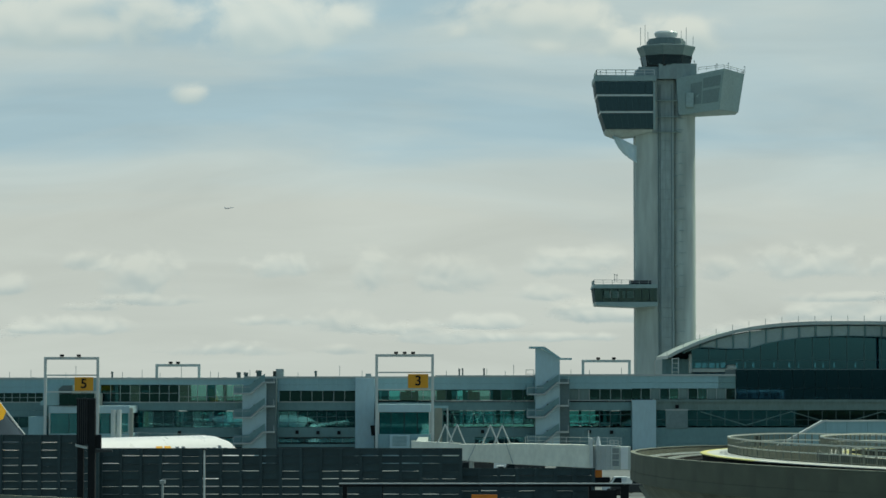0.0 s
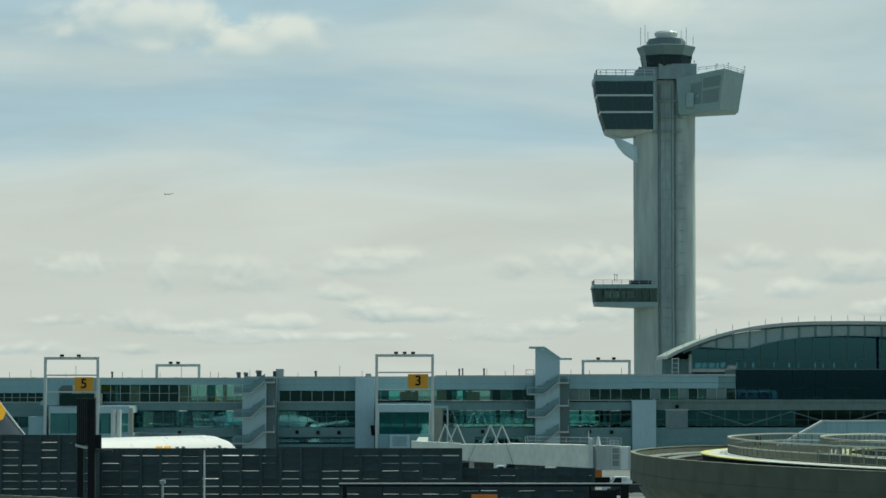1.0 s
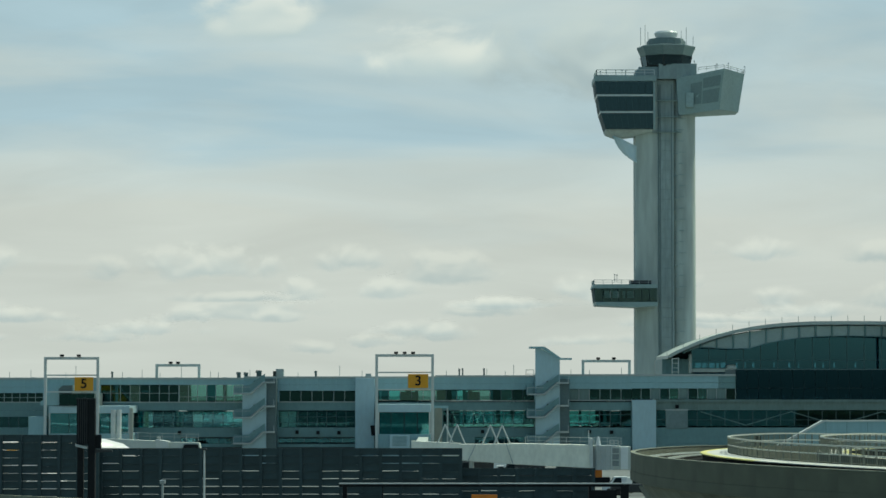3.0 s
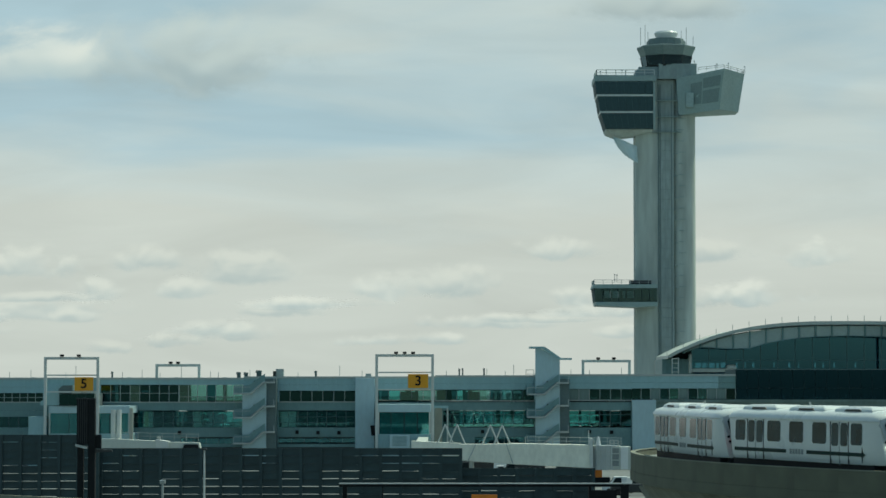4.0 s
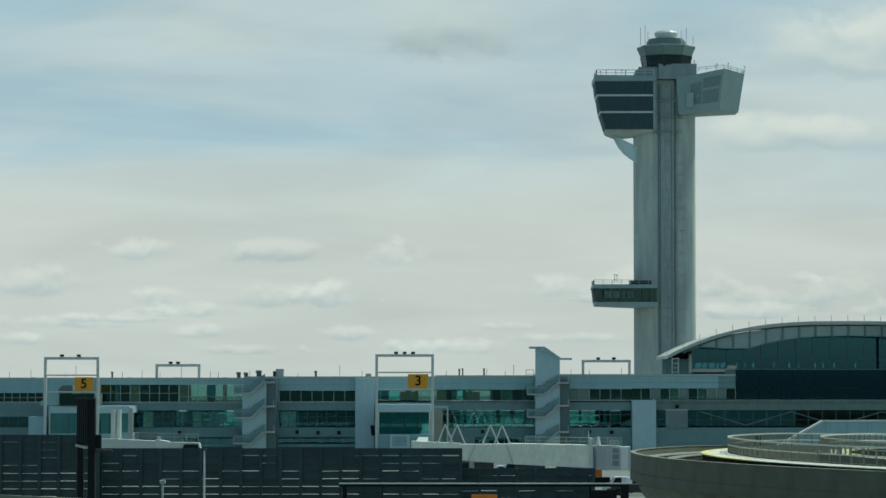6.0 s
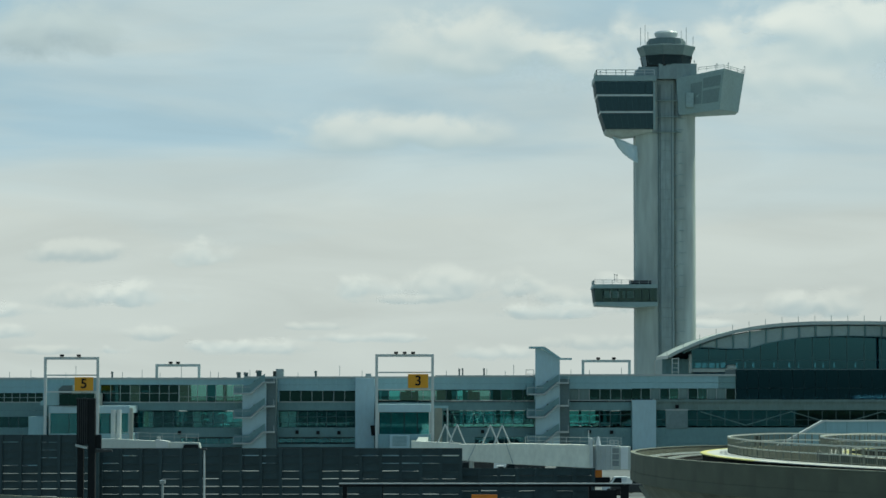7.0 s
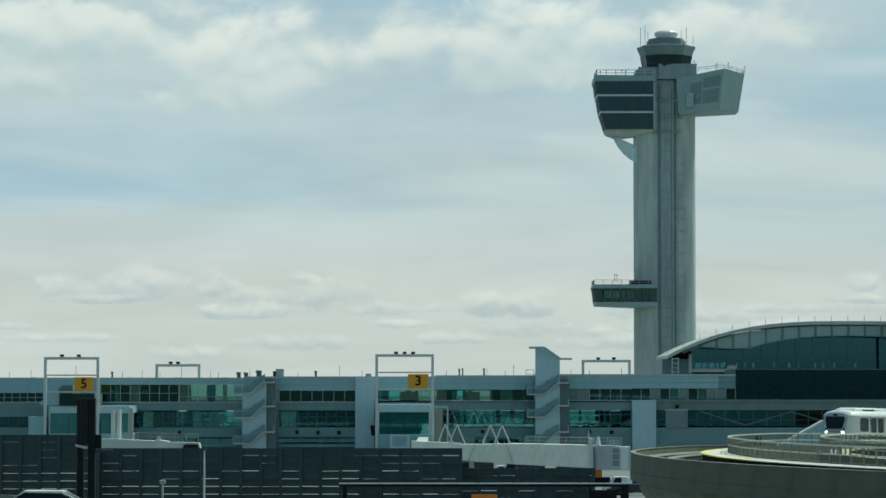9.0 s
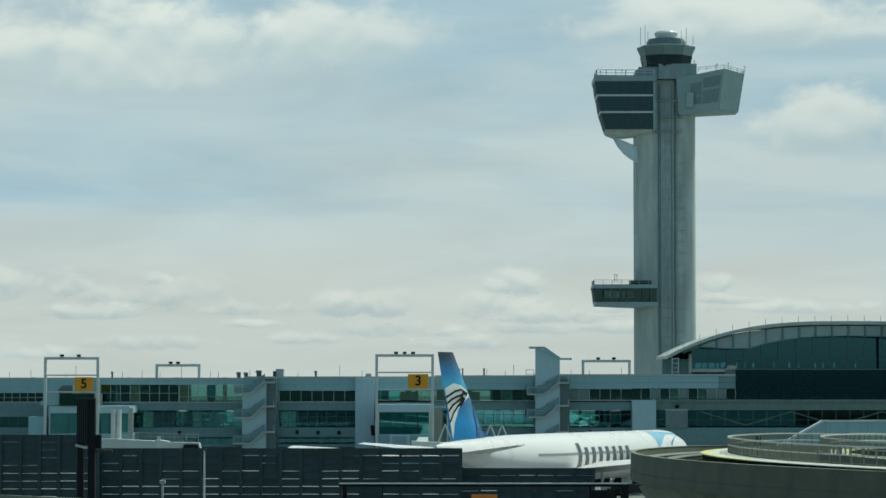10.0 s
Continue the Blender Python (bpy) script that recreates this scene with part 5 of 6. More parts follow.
# ---- airliners ----
def airliner(name, label, L, d, zc, span, fin_mat, small=False, tip=0.060, root=0.19):
    """Twin-jet along +x, wheels at z = 0, centre of its length at the origin."""
    T = thing(name, 0, 0, 0, label, "aircraft")
    r = d / 2
    n = L / 2
    stations = [(n, 0.05, -0.45), (n - 0.7, 0.30, -0.36), (n - 2.2, 0.58, -0.22), (n - 4.2, 0.82, -0.09), (n - 7.0, 0.97, -0.02), (n - 9, 1, 0), (-n + 0.36 * L, 1, 0),
                (-n + 0.27 * L, 0.95, 0.04), (-n + 0.18 * L, 0.78, 0.16), (-n + 0.09 * L, 0.5, 0.36), (-n + 0.03 * L, 0.25, 0.52), (-n, 0.08, 0.6)]

    def hull(x):
        for (x1, a1, o1), (x0, a0, o0) in zip(stations, stations[1:]):
            if x0 <= x <= x1:
                f = (x - x0) / (x1 - x0)
                return a0 + (a1 - a0) * f, o0 + (o1 - o0) * f
        return 1, 0
    seg = 32
    bm = B()
    loft(bm, [[(x, r * a * math.cos(k * math.tau / seg), zc + r * o + r * a * math.sin(k * math.tau / seg)) for k in range(seg)] for x, a, o in stations])
    part("fuselage", bm, PLANE_WHITE, T, smooth=True)

    def shell(nm, x0, x1, a0, a1, mat, lift=0.02, nx=8, na=6, shape=None):
        """Patch lying on the hull between two angles (0 = starboard side, 90 = top)."""
        bm = B()
        rows = []
        for i in range(nx + 1):
            u = i / nx
            x = x0 + (x1 - x0) * u
            a, o = hull(x)
            lo, hi = (a0, a1) if shape is None else shape(u)
            row = []
            for j in range(na + 1):
                t = radians(lo + (hi - lo) * j / na)
                row.append((x, -(r * a + lift) * math.cos(t), zc + r * o + (r * a + lift) * math.sin(t)))
            rows.append(row)
        loft(bm, rows, caps=False, closed=False)
        return part(nm, bm, mat, T, smooth=True)

    def foil(nm, root_le, root_te, tip_le, tip_te, tk, mat):
        """Wing-like body between two chords."""
        bm = B()
        rings = []
        for le, te, th in ((root_le, root_te, tk), (tip_le, tip_te, tk * 0.35)):
            le, te = Vector(le), Vector(te)
            ax = (Vector(tip_le) - Vector(root_le))
            up = (te - le).cross(ax).normalized() * th
            ring = []
            for f, h in ((0, 0), (0.12, 0.8), (0.4, 1), (0.75, 0.5), (1, 0.03)):
                ring.append(le.lerp(te, f) + up * h)
            for f, h in ((0.75, -0.5), (0.4, -1.0), (0.12, -0.8)):
                ring.append(le.lerp(te, f) + up * h)
            rings.append(ring)
        loft(bm, rings)
        return part(nm, bm, mat, T, smooth=True)
    c = L * 0.19
    for s in (-1, 1):
        foil("wing", (n * 0.24, s * r * 0.6, zc - r * 0.45), (n * 0.24 - c, s * r * 0.6, zc - r * 0.5), (-n * 0.40, s * span / 2, zc + span * 0.018), (-n * 0.40 - c * 0.16, s * span / 2, zc + span * 0.018), d * 0.12, PLANE_WHITE)
        foil("tailplane", (-n + 0.16 * L, s * r * 0.35, zc + r * 0.37), (-n + 0.05 * L, s * r * 0.35, zc + r * 0.37), (-n + 0.035 * L, s * span * 0.164, zc + r * 0.72), (-n + 0.002 * L, s * span * 0.164, zc + r * 0.72), d * 0.05, PLANE_WHITE)
        if not small:
            bm = B()
            ex, ey, ez = n * 0.22, s * span * 0.15, zc - r * 1.05
            er = d * 0.28
            loft(bm, [[(ex + dx, ey + er * f * math.cos(k * math.tau / 20), ez + er * f * math.sin(k * math.tau / 20)) for k in range(20)] for dx, f in ((3.2, 0.86), (3.0, 0.96), (1.6, 1.0), (-1.2, 0.86), (-2.6, 0.6))])
            part("engine", bm, PLANE_WHITE, T, smooth=True)
            bm = B()
            box(bm, ex - 3, ex + 1, ey - 0.15, ey + 0.15, ez + er * 0.5, zc - r * 0.3)
            part("pylon", bm, PLANE_WHITE, T)
    foil("fin", (-n + root * L, 0, zc + r * 0.86), (-n + 0.055 * L, 0, zc + r * 0.75), (-n + tip * L, 0, zc + r + span * 0.155), (-n + 0.008 * L, 0, zc + r + span * 0.155), d * 0.055, fin_mat)
    if not small:
        for x, y in ((-n * 0.06, -span * 0.085), (-n * 0.06, span * 0.085), (n * 0.78, 0)):
            bm = B()
            rod(bm, (x, y, 0.6), (x, y, zc - r * 0.6), 0.2, 8)
            part("gear_leg", bm, STEEL, T)
            for dy in (-0.45, 0.45):
                for dx in ((-0.8, 0.8) if y else (0,)):
                    bm = B()
                    rod(bm, (x + dx, y + dy - 0.22, 0.62), (x + dx, y + dy + 0.22, 0.62), 0.62, 16)
                    part("tyre", bm, RUBBER, T)
        for sgn in (0, 1):
            rnd = B()
            for k in range(int(L * 1.05)):
                x = n - 9.5 - k * 0.56
                if x < -n + 0.22 * L:
                    break
                a, o = hull(x)
                t = radians(9)
                y = (r * a + 0.015) * math.cos(t) * (-1 if sgn == 0 else 1)
                z = zc + r * o + r * a * math.sin(t)
                box(rnd, x - 0.12, x + 0.12, y - 0.03, y + 0.03, z - 0.18, z + 0.18)
            tagged(part("cabin_windows", rnd, SEAM, T, "row of small dark cabin windows"), kind="stuff")
        shell("windscreen", n - 3.4, n - 2.2, 28, 152, DARK_GLASS, 0.03, 4, 10)
    return T, hull, shell, r, n


JET, hull_j, shell_j, rj, nj = airliner("wide_body_airliner", "white wide-body airliner with blue tail and blue nose streaks taxiing", 73.9, 6.2, 5.45, 64.8, TAIL_GRADE, root=0.174)
# tail colours: brighter blue sweep at the root, pale field with dark curved bars
Lj = 73.9


def fin_patch(pts, mat, name, lift):
    """Flat shape on both faces of the fin; pts in (x, z)."""
    bm = B()
    for s in (-1, 1):
        loft(bm, [[(x, s * (h + lift - 0.03), z) for x, h, z in pts], [(x, s * (h + lift), z) for x, h, z in pts]])
    return part(name, bm, mat, JET)


def fin_at(u, v):
    """u along the chord from the leading edge, v up the fin."""
    le = (-nj + 0.174 * Lj + (0.060 - 0.174) * Lj * v, 5.45 + rj * 0.86 + (rj * 0.14 + 64.8 * 0.155) * v)
    te = (-nj + 0.055 * Lj + (0.008 - 0.055) * Lj * v, le[1])
    th = float(np.interp(u, (0, 0.12, 0.4, 0.75, 1), (0, 0.8, 1, 0.5, 0.03))) * 6.2 * 0.055 * (1 - 0.65 * v)
    return (le[0] + (te[0] - le[0]) * u, th, le[1])


def fin_poly(uv):
    """Outline with points added along its sides, to follow the fin's swell."""
    out = []
    for (u0, v0), (u1, v1) in zip(uv, uv[1:] + uv[:1]):
        out += [fin_at(u0 + (u1 - u0) * k / 4, v0 + (v1 - v0) * k / 4) for k in range(4)]
    return out


# white crescent sweeping down the trailing edge
for side in (-1, 1):
    bm = B()
    grid = []
    for k in range(33):
        v = 0.02 + 0.625 * k / 32
        u0 = float(np.interp(v, (0.02, 0.2, 0.35, 0.42, 0.48, 0.5, 0.56, 0.63, 0.645), (0.96, 0.84, 0.63, 0.44, 0.15, 0.03, 0.06, 0.3, 0.55)))
        u1 = float(np.interp(v, (0.0, 0.59, 0.645), (0.97, 0.97, 0.58)))
        pts = [fin_at(u0 + (u1 - u0) * q / 8, v) for q in range(9)]
        grid.append([(x, side * (h + 0.05), z) for x, h, z in pts])
    loft(bm, grid, caps=False, closed=False)
    part("tail_field", bm, WHITE, JET, "white crescent on the tail")
for c in ([(0.12, 0.54), (0.35, 0.585), (0.62, 0.565), (0.97, 0.50)], [(0.28, 0.535), (0.6, 0.505), (0.80, 0.475), (0.97, 0.43)],
          [(0.34, 0.505), (0.62, 0.45), (0.80, 0.41), (0.97, 0.34)], [(0.42, 0.46), (0.66, 0.39), (0.83, 0.32), (0.97, 0.22)]):
    fin_patch(fin_poly(c + [(u, v - 0.022) for u, v in c[::-1]]), BLACK, "tail_bar", 0.12)
fin_patch(fin_poly([(0.12, 0.53), (0.30, 0.55), (0.45, 0.50), (0.57, 0.37), (0.46, 0.41), (0.30, 0.47)]), BLACK, "tail_bar", 0.12)
fin_patch(fin_poly([(0.03, 0.03), (0.30, 0.03), (0.20, 0.14), (0.14, 0.28), (0.03, 0.44)]), ROYAL, "tail_sweep", 0.06)
bm = B()
prism_y(bm, [(-nj + 0.165 * Lj, 5.45 + rj + 0.6), (-nj + 0.18 * Lj, 5.45 + rj - 0.15), (-nj + 0.205 * Lj, 5.45 + rj - 0.05), (-nj + 0.19 * Lj, 5.45 + rj - 0.6), (-nj + 0.14 * Lj, 5.45 + rj - 0.6)], -0.14, 0.14)
part("dorsal_fillet", bm, ROYAL, JET)
eye = [(0.30 + 0.055 * math.cos(k * math.tau / 10), 0.497 + 0.016 * math.sin(k * math.tau / 10)) for k in range(10)]
fin_patch(fin_poly(eye), WHITE, "tail_eye", 0.16)
fin_patch(fin_poly([(0.30 + (u - 0.30) * 0.45, 0.497 + (v - 0.497) * 0.45) for u, v in eye]), TAIL_BLUE, "tail_pupil", 0.20)
# nose streaks and lettering bars
shell_j("nose_streak", nj - 15.5, nj - 3.6, 20, 80, PALE_BLUE, 0.03, 20, 6, shape=lambda u: (4 + 50 * min(1.0, u / 0.4) ** 0.7, 74 - 19 * u))
shell_j("nose_streak", nj - 11.0, nj - 4.6, 20, 80, SLATE_BLUE, 0.04, 16, 4, shape=lambda u: (16 + 32 * min(1.0, u / 0.5) ** 0.8, 24 + 24 * min(1.0, u / 0.5) ** 0.8 + 2 * u))
for k in range(8):
    x = nj - 40.0 + k * 2.1
    shell_j("lettering_bar", x - 1.05, x + 0.0, -30 if k == 0 else -24, 36 if k == 0 else 24, SLATE, 0.03, 2, 6)
for x0, x1 in ((-14.5, -9.0), (-6, -2.5)):
    shell_j("lettering_bar", x0, x1, -28, -24, SLATE, 0.03, 4, 2)

JET2, hull_k, shell_k, rk, nk = airliner("parked_airliner", "white airliner with slate and yellow tail parked at the gate", 59.0, 5.64, 4.9, 60.3, NAVY, tip=-0.012)
# yellow round on the tail with a pale leading edge
for s in (-1, 1):
    bm = B()
    zf = 4.9 + rk
    pts = [(-nk + 0.100 * 59, zf + 3.7), (-nk + 0.050 * 59, zf + 6.2), (-nk - 0.005 * 59, zf + 6.4), (-nk + 0.02 * 59, zf + 2.4), (-nk + 0.055 * 59, zf + 2.2), (-nk + 0.090 * 59, zf + 2.7)]
    loft(bm, [[(x, s * 0.33, z) for x, z in pts], [(x, s * 0.37, z) for x, z in pts]])
    part("tail_disc", bm, TAIL_YELLOW, JET2, "yellow shape on the tail")
bm = B()
rod(bm, (-nk + 0.172 * 59, 0, 4.9 + rk + 0.55), (-nk - 0.010 * 59, 0, 4.9 + rk + 60.3 * 0.155), 0.13, 8)
rod(bm, (-nk + 0.172 * 59, 0, 4.9 + rk + 0.55), (-nk + 0.205 * 59, 0, 4.9 + rk - 0.25), 0.13, 8)
rod(bm, (-nk + 0.205 * 59, 0, 4.9 + rk - 0.25), (-nk + 0.26 * 59, 0, 4.9 + rk - 0.15), 0.12, 8)
part("fin_edge", bm, WHITE, JET2, "pale leading edge")
bm = B()
prism_y(bm, [(-nk + 0.15 * 59, 4.9 + rk + 1.5), (-nk + 0.172 * 59, 4.9 + rk + 0.5), (-nk + 0.205 * 59, 4.9 + rk - 0.25), (-nk + 0.26 * 59, 4.9 + rk - 0.2), (-nk + 0.2 * 59, 4.9 + rk - 0.9), (-nk + 0.12 * 59, 4.9 + rk - 0.9)], -0.12, 0.12)
part("dorsal_fillet", bm, NAVY, JET2)
for x in (6.5, 8.4):
    shell_k("emblem_mark", x - 0.75, x + 0.75, 12, 33, TAIL_YELLOW, 0.03, 4, 4)
for k in range(9):
    x = 10.6 + k * 1.45
    shell_k("lettering_bar", x - 0.45, x + 0.4, 12, 30 if k in (0, 1, 7) else 24, SLATE, 0.03, 2, 4)

first, *_ = airliner("distant_airliner", "small pale airliner climbing far off in the sky", 15.0, 1.5, 1.3, 14.0, PLANE_WHITE, small=True)
tagged(first, group="departing aircraft")
FLYERS = [first] + [copy_thing(first, pose(0, 0, 0)) for _ in range(6)]


# ---- passenger bridges ----
def a_frame(parent, x, y, z, w, h):
    bm = B()
    for k in (0, 1):
        o = x + k * w * 0.72
        rod(bm, (o - w / 2, y, z), (o, y, z + h), 0.13)
        rod(bm, (o, y, z + h), (o + w / 2, y, z), 0.13)
    return part("support_frame", bm, LIGHT_STEEL, parent, "white inverted-V steel struts")


def passenger_bridge():
    y = 415.0
    T = thing("passenger_bridge", 9.61, y, 0, "pale grey telescopic passenger boarding bridge", "boarding bridge", "boarding bridges")
    bm = B()
    prism_y(bm, [(2.32, 6.05), (10.02, 6.13), (10.02, 3.15), (2.32, 3.73)], y, y + 2.8)
    part("inner_tunnel", bevelled(bm, 0.08), BRIDGE_WHITE, T)
    bm = B()
    prism_y(bm, [(9.85, 6.21), (21.70, 5.96), (21.70, 2.58), (9.85, 3.15)], y - 0.25, y + 3.05)
    part("outer_tunnel", bevelled(bm, 0.08), BRIDGE_WHITE, T)
    for k in range(18):
        bm = B()
        x = 2.82 + (21.20 - 2.82) * k / 17
        f = k / 17
        yy = y if x < 9.85 else y - 0.25
        box(bm, x - 0.03, x + 0.03, yy - 0.02, yy + 0.02, 3.81 + (2.66 - 3.81) * f, 5.96)
        part("tunnel_rib", bm, BRIDGE_WHITE, T)
    bm = B()
    prism_y(bm, [(-4.64, 6.54), (2.57, 6.21), (2.57, 3.73), (-4.64, 5.55)], y + 0.3, y + 2.5)
    part("ramp_tunnel", bm, BRIDGE_WHITE, T)
    # bridge between the ramp and the gate lobby behind
    bm = B()
    box(bm, -4.47, -2.65, y + 2.4, 515.0 + 1.6, 4.48, 5.38)
    part("fixed_walkway", bm, OFFWHITE, T)
    a_frame(T, 0.33, y + 0.4, 6.05, 2.4, 2.9)
    a_frame(T, 6.96, y + 0.4, 6.05, 2.4, 2.8)
    bm = B()
    for a, b in (((4.80, y - 0.35, 6.05), (3.64, y - 0.35, 3.57)), ((9.27, y - 0.35, 6.13), (10.27, y - 0.35, 3.15))):
        rod(bm, a, b, 0.07)
    part("brace", bm, STEEL, T)
    # rotunda and cab
    bm = B()
    prism_z(bm, disc(2.3, 23.85, y + 1.4, 20), 2.33, 5.88)
    part("rotunda", bm, STEEL, T, "corrugated round end of the bridge")
    bm = B()
    for k in range(20):
        a = k * math.tau / 20
        rod(bm, (23.85 + 2.32 * math.cos(a), y + 1.4 + 2.32 * math.sin(a), 2.33), (23.85 + 2.32 * math.cos(a), y + 1.4 + 2.32 * math.sin(a), 5.88), 0.06, 5)
    part("corrugation", bm, STEEL, T)
    bm = B()
    box(bm, 24.35, 27.49, y - 0.6, y + 3.2, 2.33, 5.71)
    part("cab", bevelled(bm, 0.08), OFFWHITE, T)
    bm = B()
    box(bm, 26.00, 27.08, y - 0.75, y + 0.3, 2.41, 5.71)
    part("cab_panel", bevelled(bm, 0.05), WHITE, T)
    bm = B()
    prism_z(bm, disc(0.42, 22.75, y - 0.2, 10), 5.88, 7.2, 0.35, 22.75, y - 0.2)
    part("beacon_cone", bm, WHITE, T)
    for x in (24.5, 25.1, 25.7):
        bm = B()
        box(bm, x - 0.05, x + 0.05, y + 0.2, y + 0.3, 5.71, 6.7)
        part("guard_post", bm, LIGHT_STEEL, T)
    bm = B()
    for zz in (6.2, 6.66):
        box(bm, 24.4, 25.8, y + 0.2, y + 0.3, zz - 0.05, zz + 0.05)
    part("guard_rail", bm, LIGHT_STEEL, T)
    for z0, z1 in ((2.9, 3.7), (3.85, 4.65), (4.8, 5.5)):
        bm = B()
        box(bm, 24.65, 25.75, y - 0.68, y - 0.58, z0, z1)
        part("cab_louvre", bm, SEAM, T)
    bm = B()
    box(bm, 21.45, 21.94, y - 0.5, y + 3.2, 2.33, 6.95)
    part("lift_frame", bm, LIGHT_STEEL, T)
    for x, zt in ((22.61, 7.04), (21.36, 8.11)):
        bm = B()
        rod(bm, (x, y, 5.80), (x, y, zt), 0.07)
        part("mast", bm, LIGHT_STEEL, T)
    rail(T, [(12.09, y + 1, 6.05), (26.17, y + 1, 5.88)], 1.1, 0.04)
    bm = B()
    box(bm, 22.36, 23.35, y + 0.6, y + 2.2, 0, 2.49)
    part("drive_column", bm, ORANGE, T, "orange painted drive column")
    bm = B()
    box(bm, 21.20, 24.51, y + 0.2, y + 2.6, 0, 1.2)
    part("wheel_bogie", bm, BLACK, T)
    for x in (-1.99, 4.22):
        bm = B()
        rod(bm, (x, y + 1.4, 0), (x, y + 1.4, 4.97), 0.35, 12)
        part("support_leg", bm, STEEL, T)
    return T


def passenger_bridge_far():
    y = 470.0
    T = thing("passenger_bridge", -49.16, y, 0, "pale boarding bridge with dark open cab", "boarding bridge", "boarding bridges")
    bm = B()
    prism_y(bm, [(-57.04, 5.87), (-55.16, 5.87), (-47.66, 5.50), (-47.66, 4.10), (-54.79, 4.19), (-57.04, 4.38)], y, y + 3)
    part("tunnel", bevelled(bm, 0.06), OFFWHITE, T)
    bm = B()
    prism_y(bm, [(-47.66, 5.78), (-45.59, 5.41), (-45.59, 4.10), (-47.66, 4.10)], y - 0.3, y + 3.3)
    part("tunnel_collar", bm, LIGHT_STEEL, T)
    bm = B()
    prism_y(bm, [(-45.59, 5.31), (-40.53, 5.22), (-40.34, 4.10), (-45.59, 4.10)], y + 0.1, y + 2.9)
    part("cab", bm, OFFWHITE, T)
    bm = B()
    prism_y(bm, [(-42.97, 4.94), (-40.71, 4.94), (-40.34, 3.72), (-43.34, 3.72)], y - 0.4, y + 0.15)
    part("cab_hood", bm, BLACK, T, "dark folded hood")
    for x in (-55.16, -54.22):
        bm = B()
        rod(bm, (x, y + 3.4, 0), (x, y + 3.4, 10.65), 0.42, 12)
        part("column", bm, LIGHT_STEEL, T)
    bm = B()
    box(bm, -51.50, -51.03, y + 1, y + 2, 0, 4.66)
    part("support_leg", bm, STEEL, T)
    bm = B()
    rod(bm, (-47.28, y + 1, 5.59), (-47.28, y + 1, 6.34), 0.3, 8)
    part("beacon", bm, STEEL, T)
    rail(T, [(-54.79, y + 1, 5.87), (-40.71, y + 1, 5.50)], 1.1, 0.04)
    return T


passenger_bridge()
passenger_bridge_far()

# plant beside the gate lobby: louvred unit and black wall lamp
T = thing("cooling_unit", -7.92, 515.0 - 2, 0, "pale grey louvred cooling unit beside the gate", "cooling unit")
bm = B()
box(bm, -9.67, -6.07, 515.0 - 2, 515.0 + 1, 0, 5.67)
part("casing", bevelled(bm, 0.06), CLAD_LT, T)
for k in range(8):
    bm = B()
    box(bm, -9.15, -6.58, 515.0 - 2.06, 515.0 - 2, 3.83 + k * 0.24, 3.83 + k * 0.24 + 0.1)
    part("louvre", bm, CLAD_DK, T)
T = thing("wall_lamp", -13.17, 515.0 + 1.5, 5.26, "black floodlight box on a bracket at the pylon", "wall lamp")
bm = B()
prism_y(bm, [(-13.47, 7.31), (-12.75, 7.31), (-12.55, 5.47), (-13.27, 5.47)], 515.0 + 10.0, 515.0 + 13.3)
part("housing", bm, BLACK, T)

# side block by gate 5 and terraces beside it
bm = B()
box(bm, -75.60, -72.42, 515.0 + 1, 515.0 + 9, 0, 9.06)
solid("service_block", bevelled(bm, 0.06), CLAD, "small blue-grey metal-clad service block", "service block", at=(-74.06, 515.0 + 1, 0))
bm = B()
prism_y(bm, [(-73.55, 11.73), (-72.83, 12.35), (-69.95, 14.81), (-67.48, 14.81), (-67.48, 13.78), (-69.33, 13.78), (-69.33, 11.11), (-73.55, 11.11)], 515.0 + 1.6, 530.0 - 0.4)
solid("gate_stair_cover", bm, CLAD, "sloping pale blue cover over a gate stair", "stair cover", at=(-71.39, 515.0 + 2, 11.11))

# dark glazed box over the gate stair, with its canopy, and the post at the lobby's end
T = thing("gate_window_box", -66.8, 516.0, 11.05, "dark glazed box over the gate lobby", "window box")
bm = B()
box(bm, -70.0, -63.6, 516.0, 529.0, 11.05, 13.3)
part("casing", bm, ROOM_SHADE, T)
for k in range(4):
    bm = B()
    box(bm, -69.95 + 1.6 * k, -68.4 + 1.6 * k, 515.9, 515.97, 11.15, 13.2)
    part("pane", bm, PANE_DK, T)
bm = B()
prism_y(bm, [(-70.1, 14.1), (-69.4, 14.75), (-67.6, 14.75), (-67.6, 13.3), (-70.1, 13.3)], 515.7, 529.0)
part("canopy", bm, TOWER_DARK, T)
T = thing("lobby_post", -56.9, 516.4, 0, "beige steel post beside the gate lobby", "post")
bm = B()
box(bm, -57.2, -56.6, 516.1, 516.7, 0, 10.6)
part("shaft", bevelled(bm, 0.04), SCREEN, T)

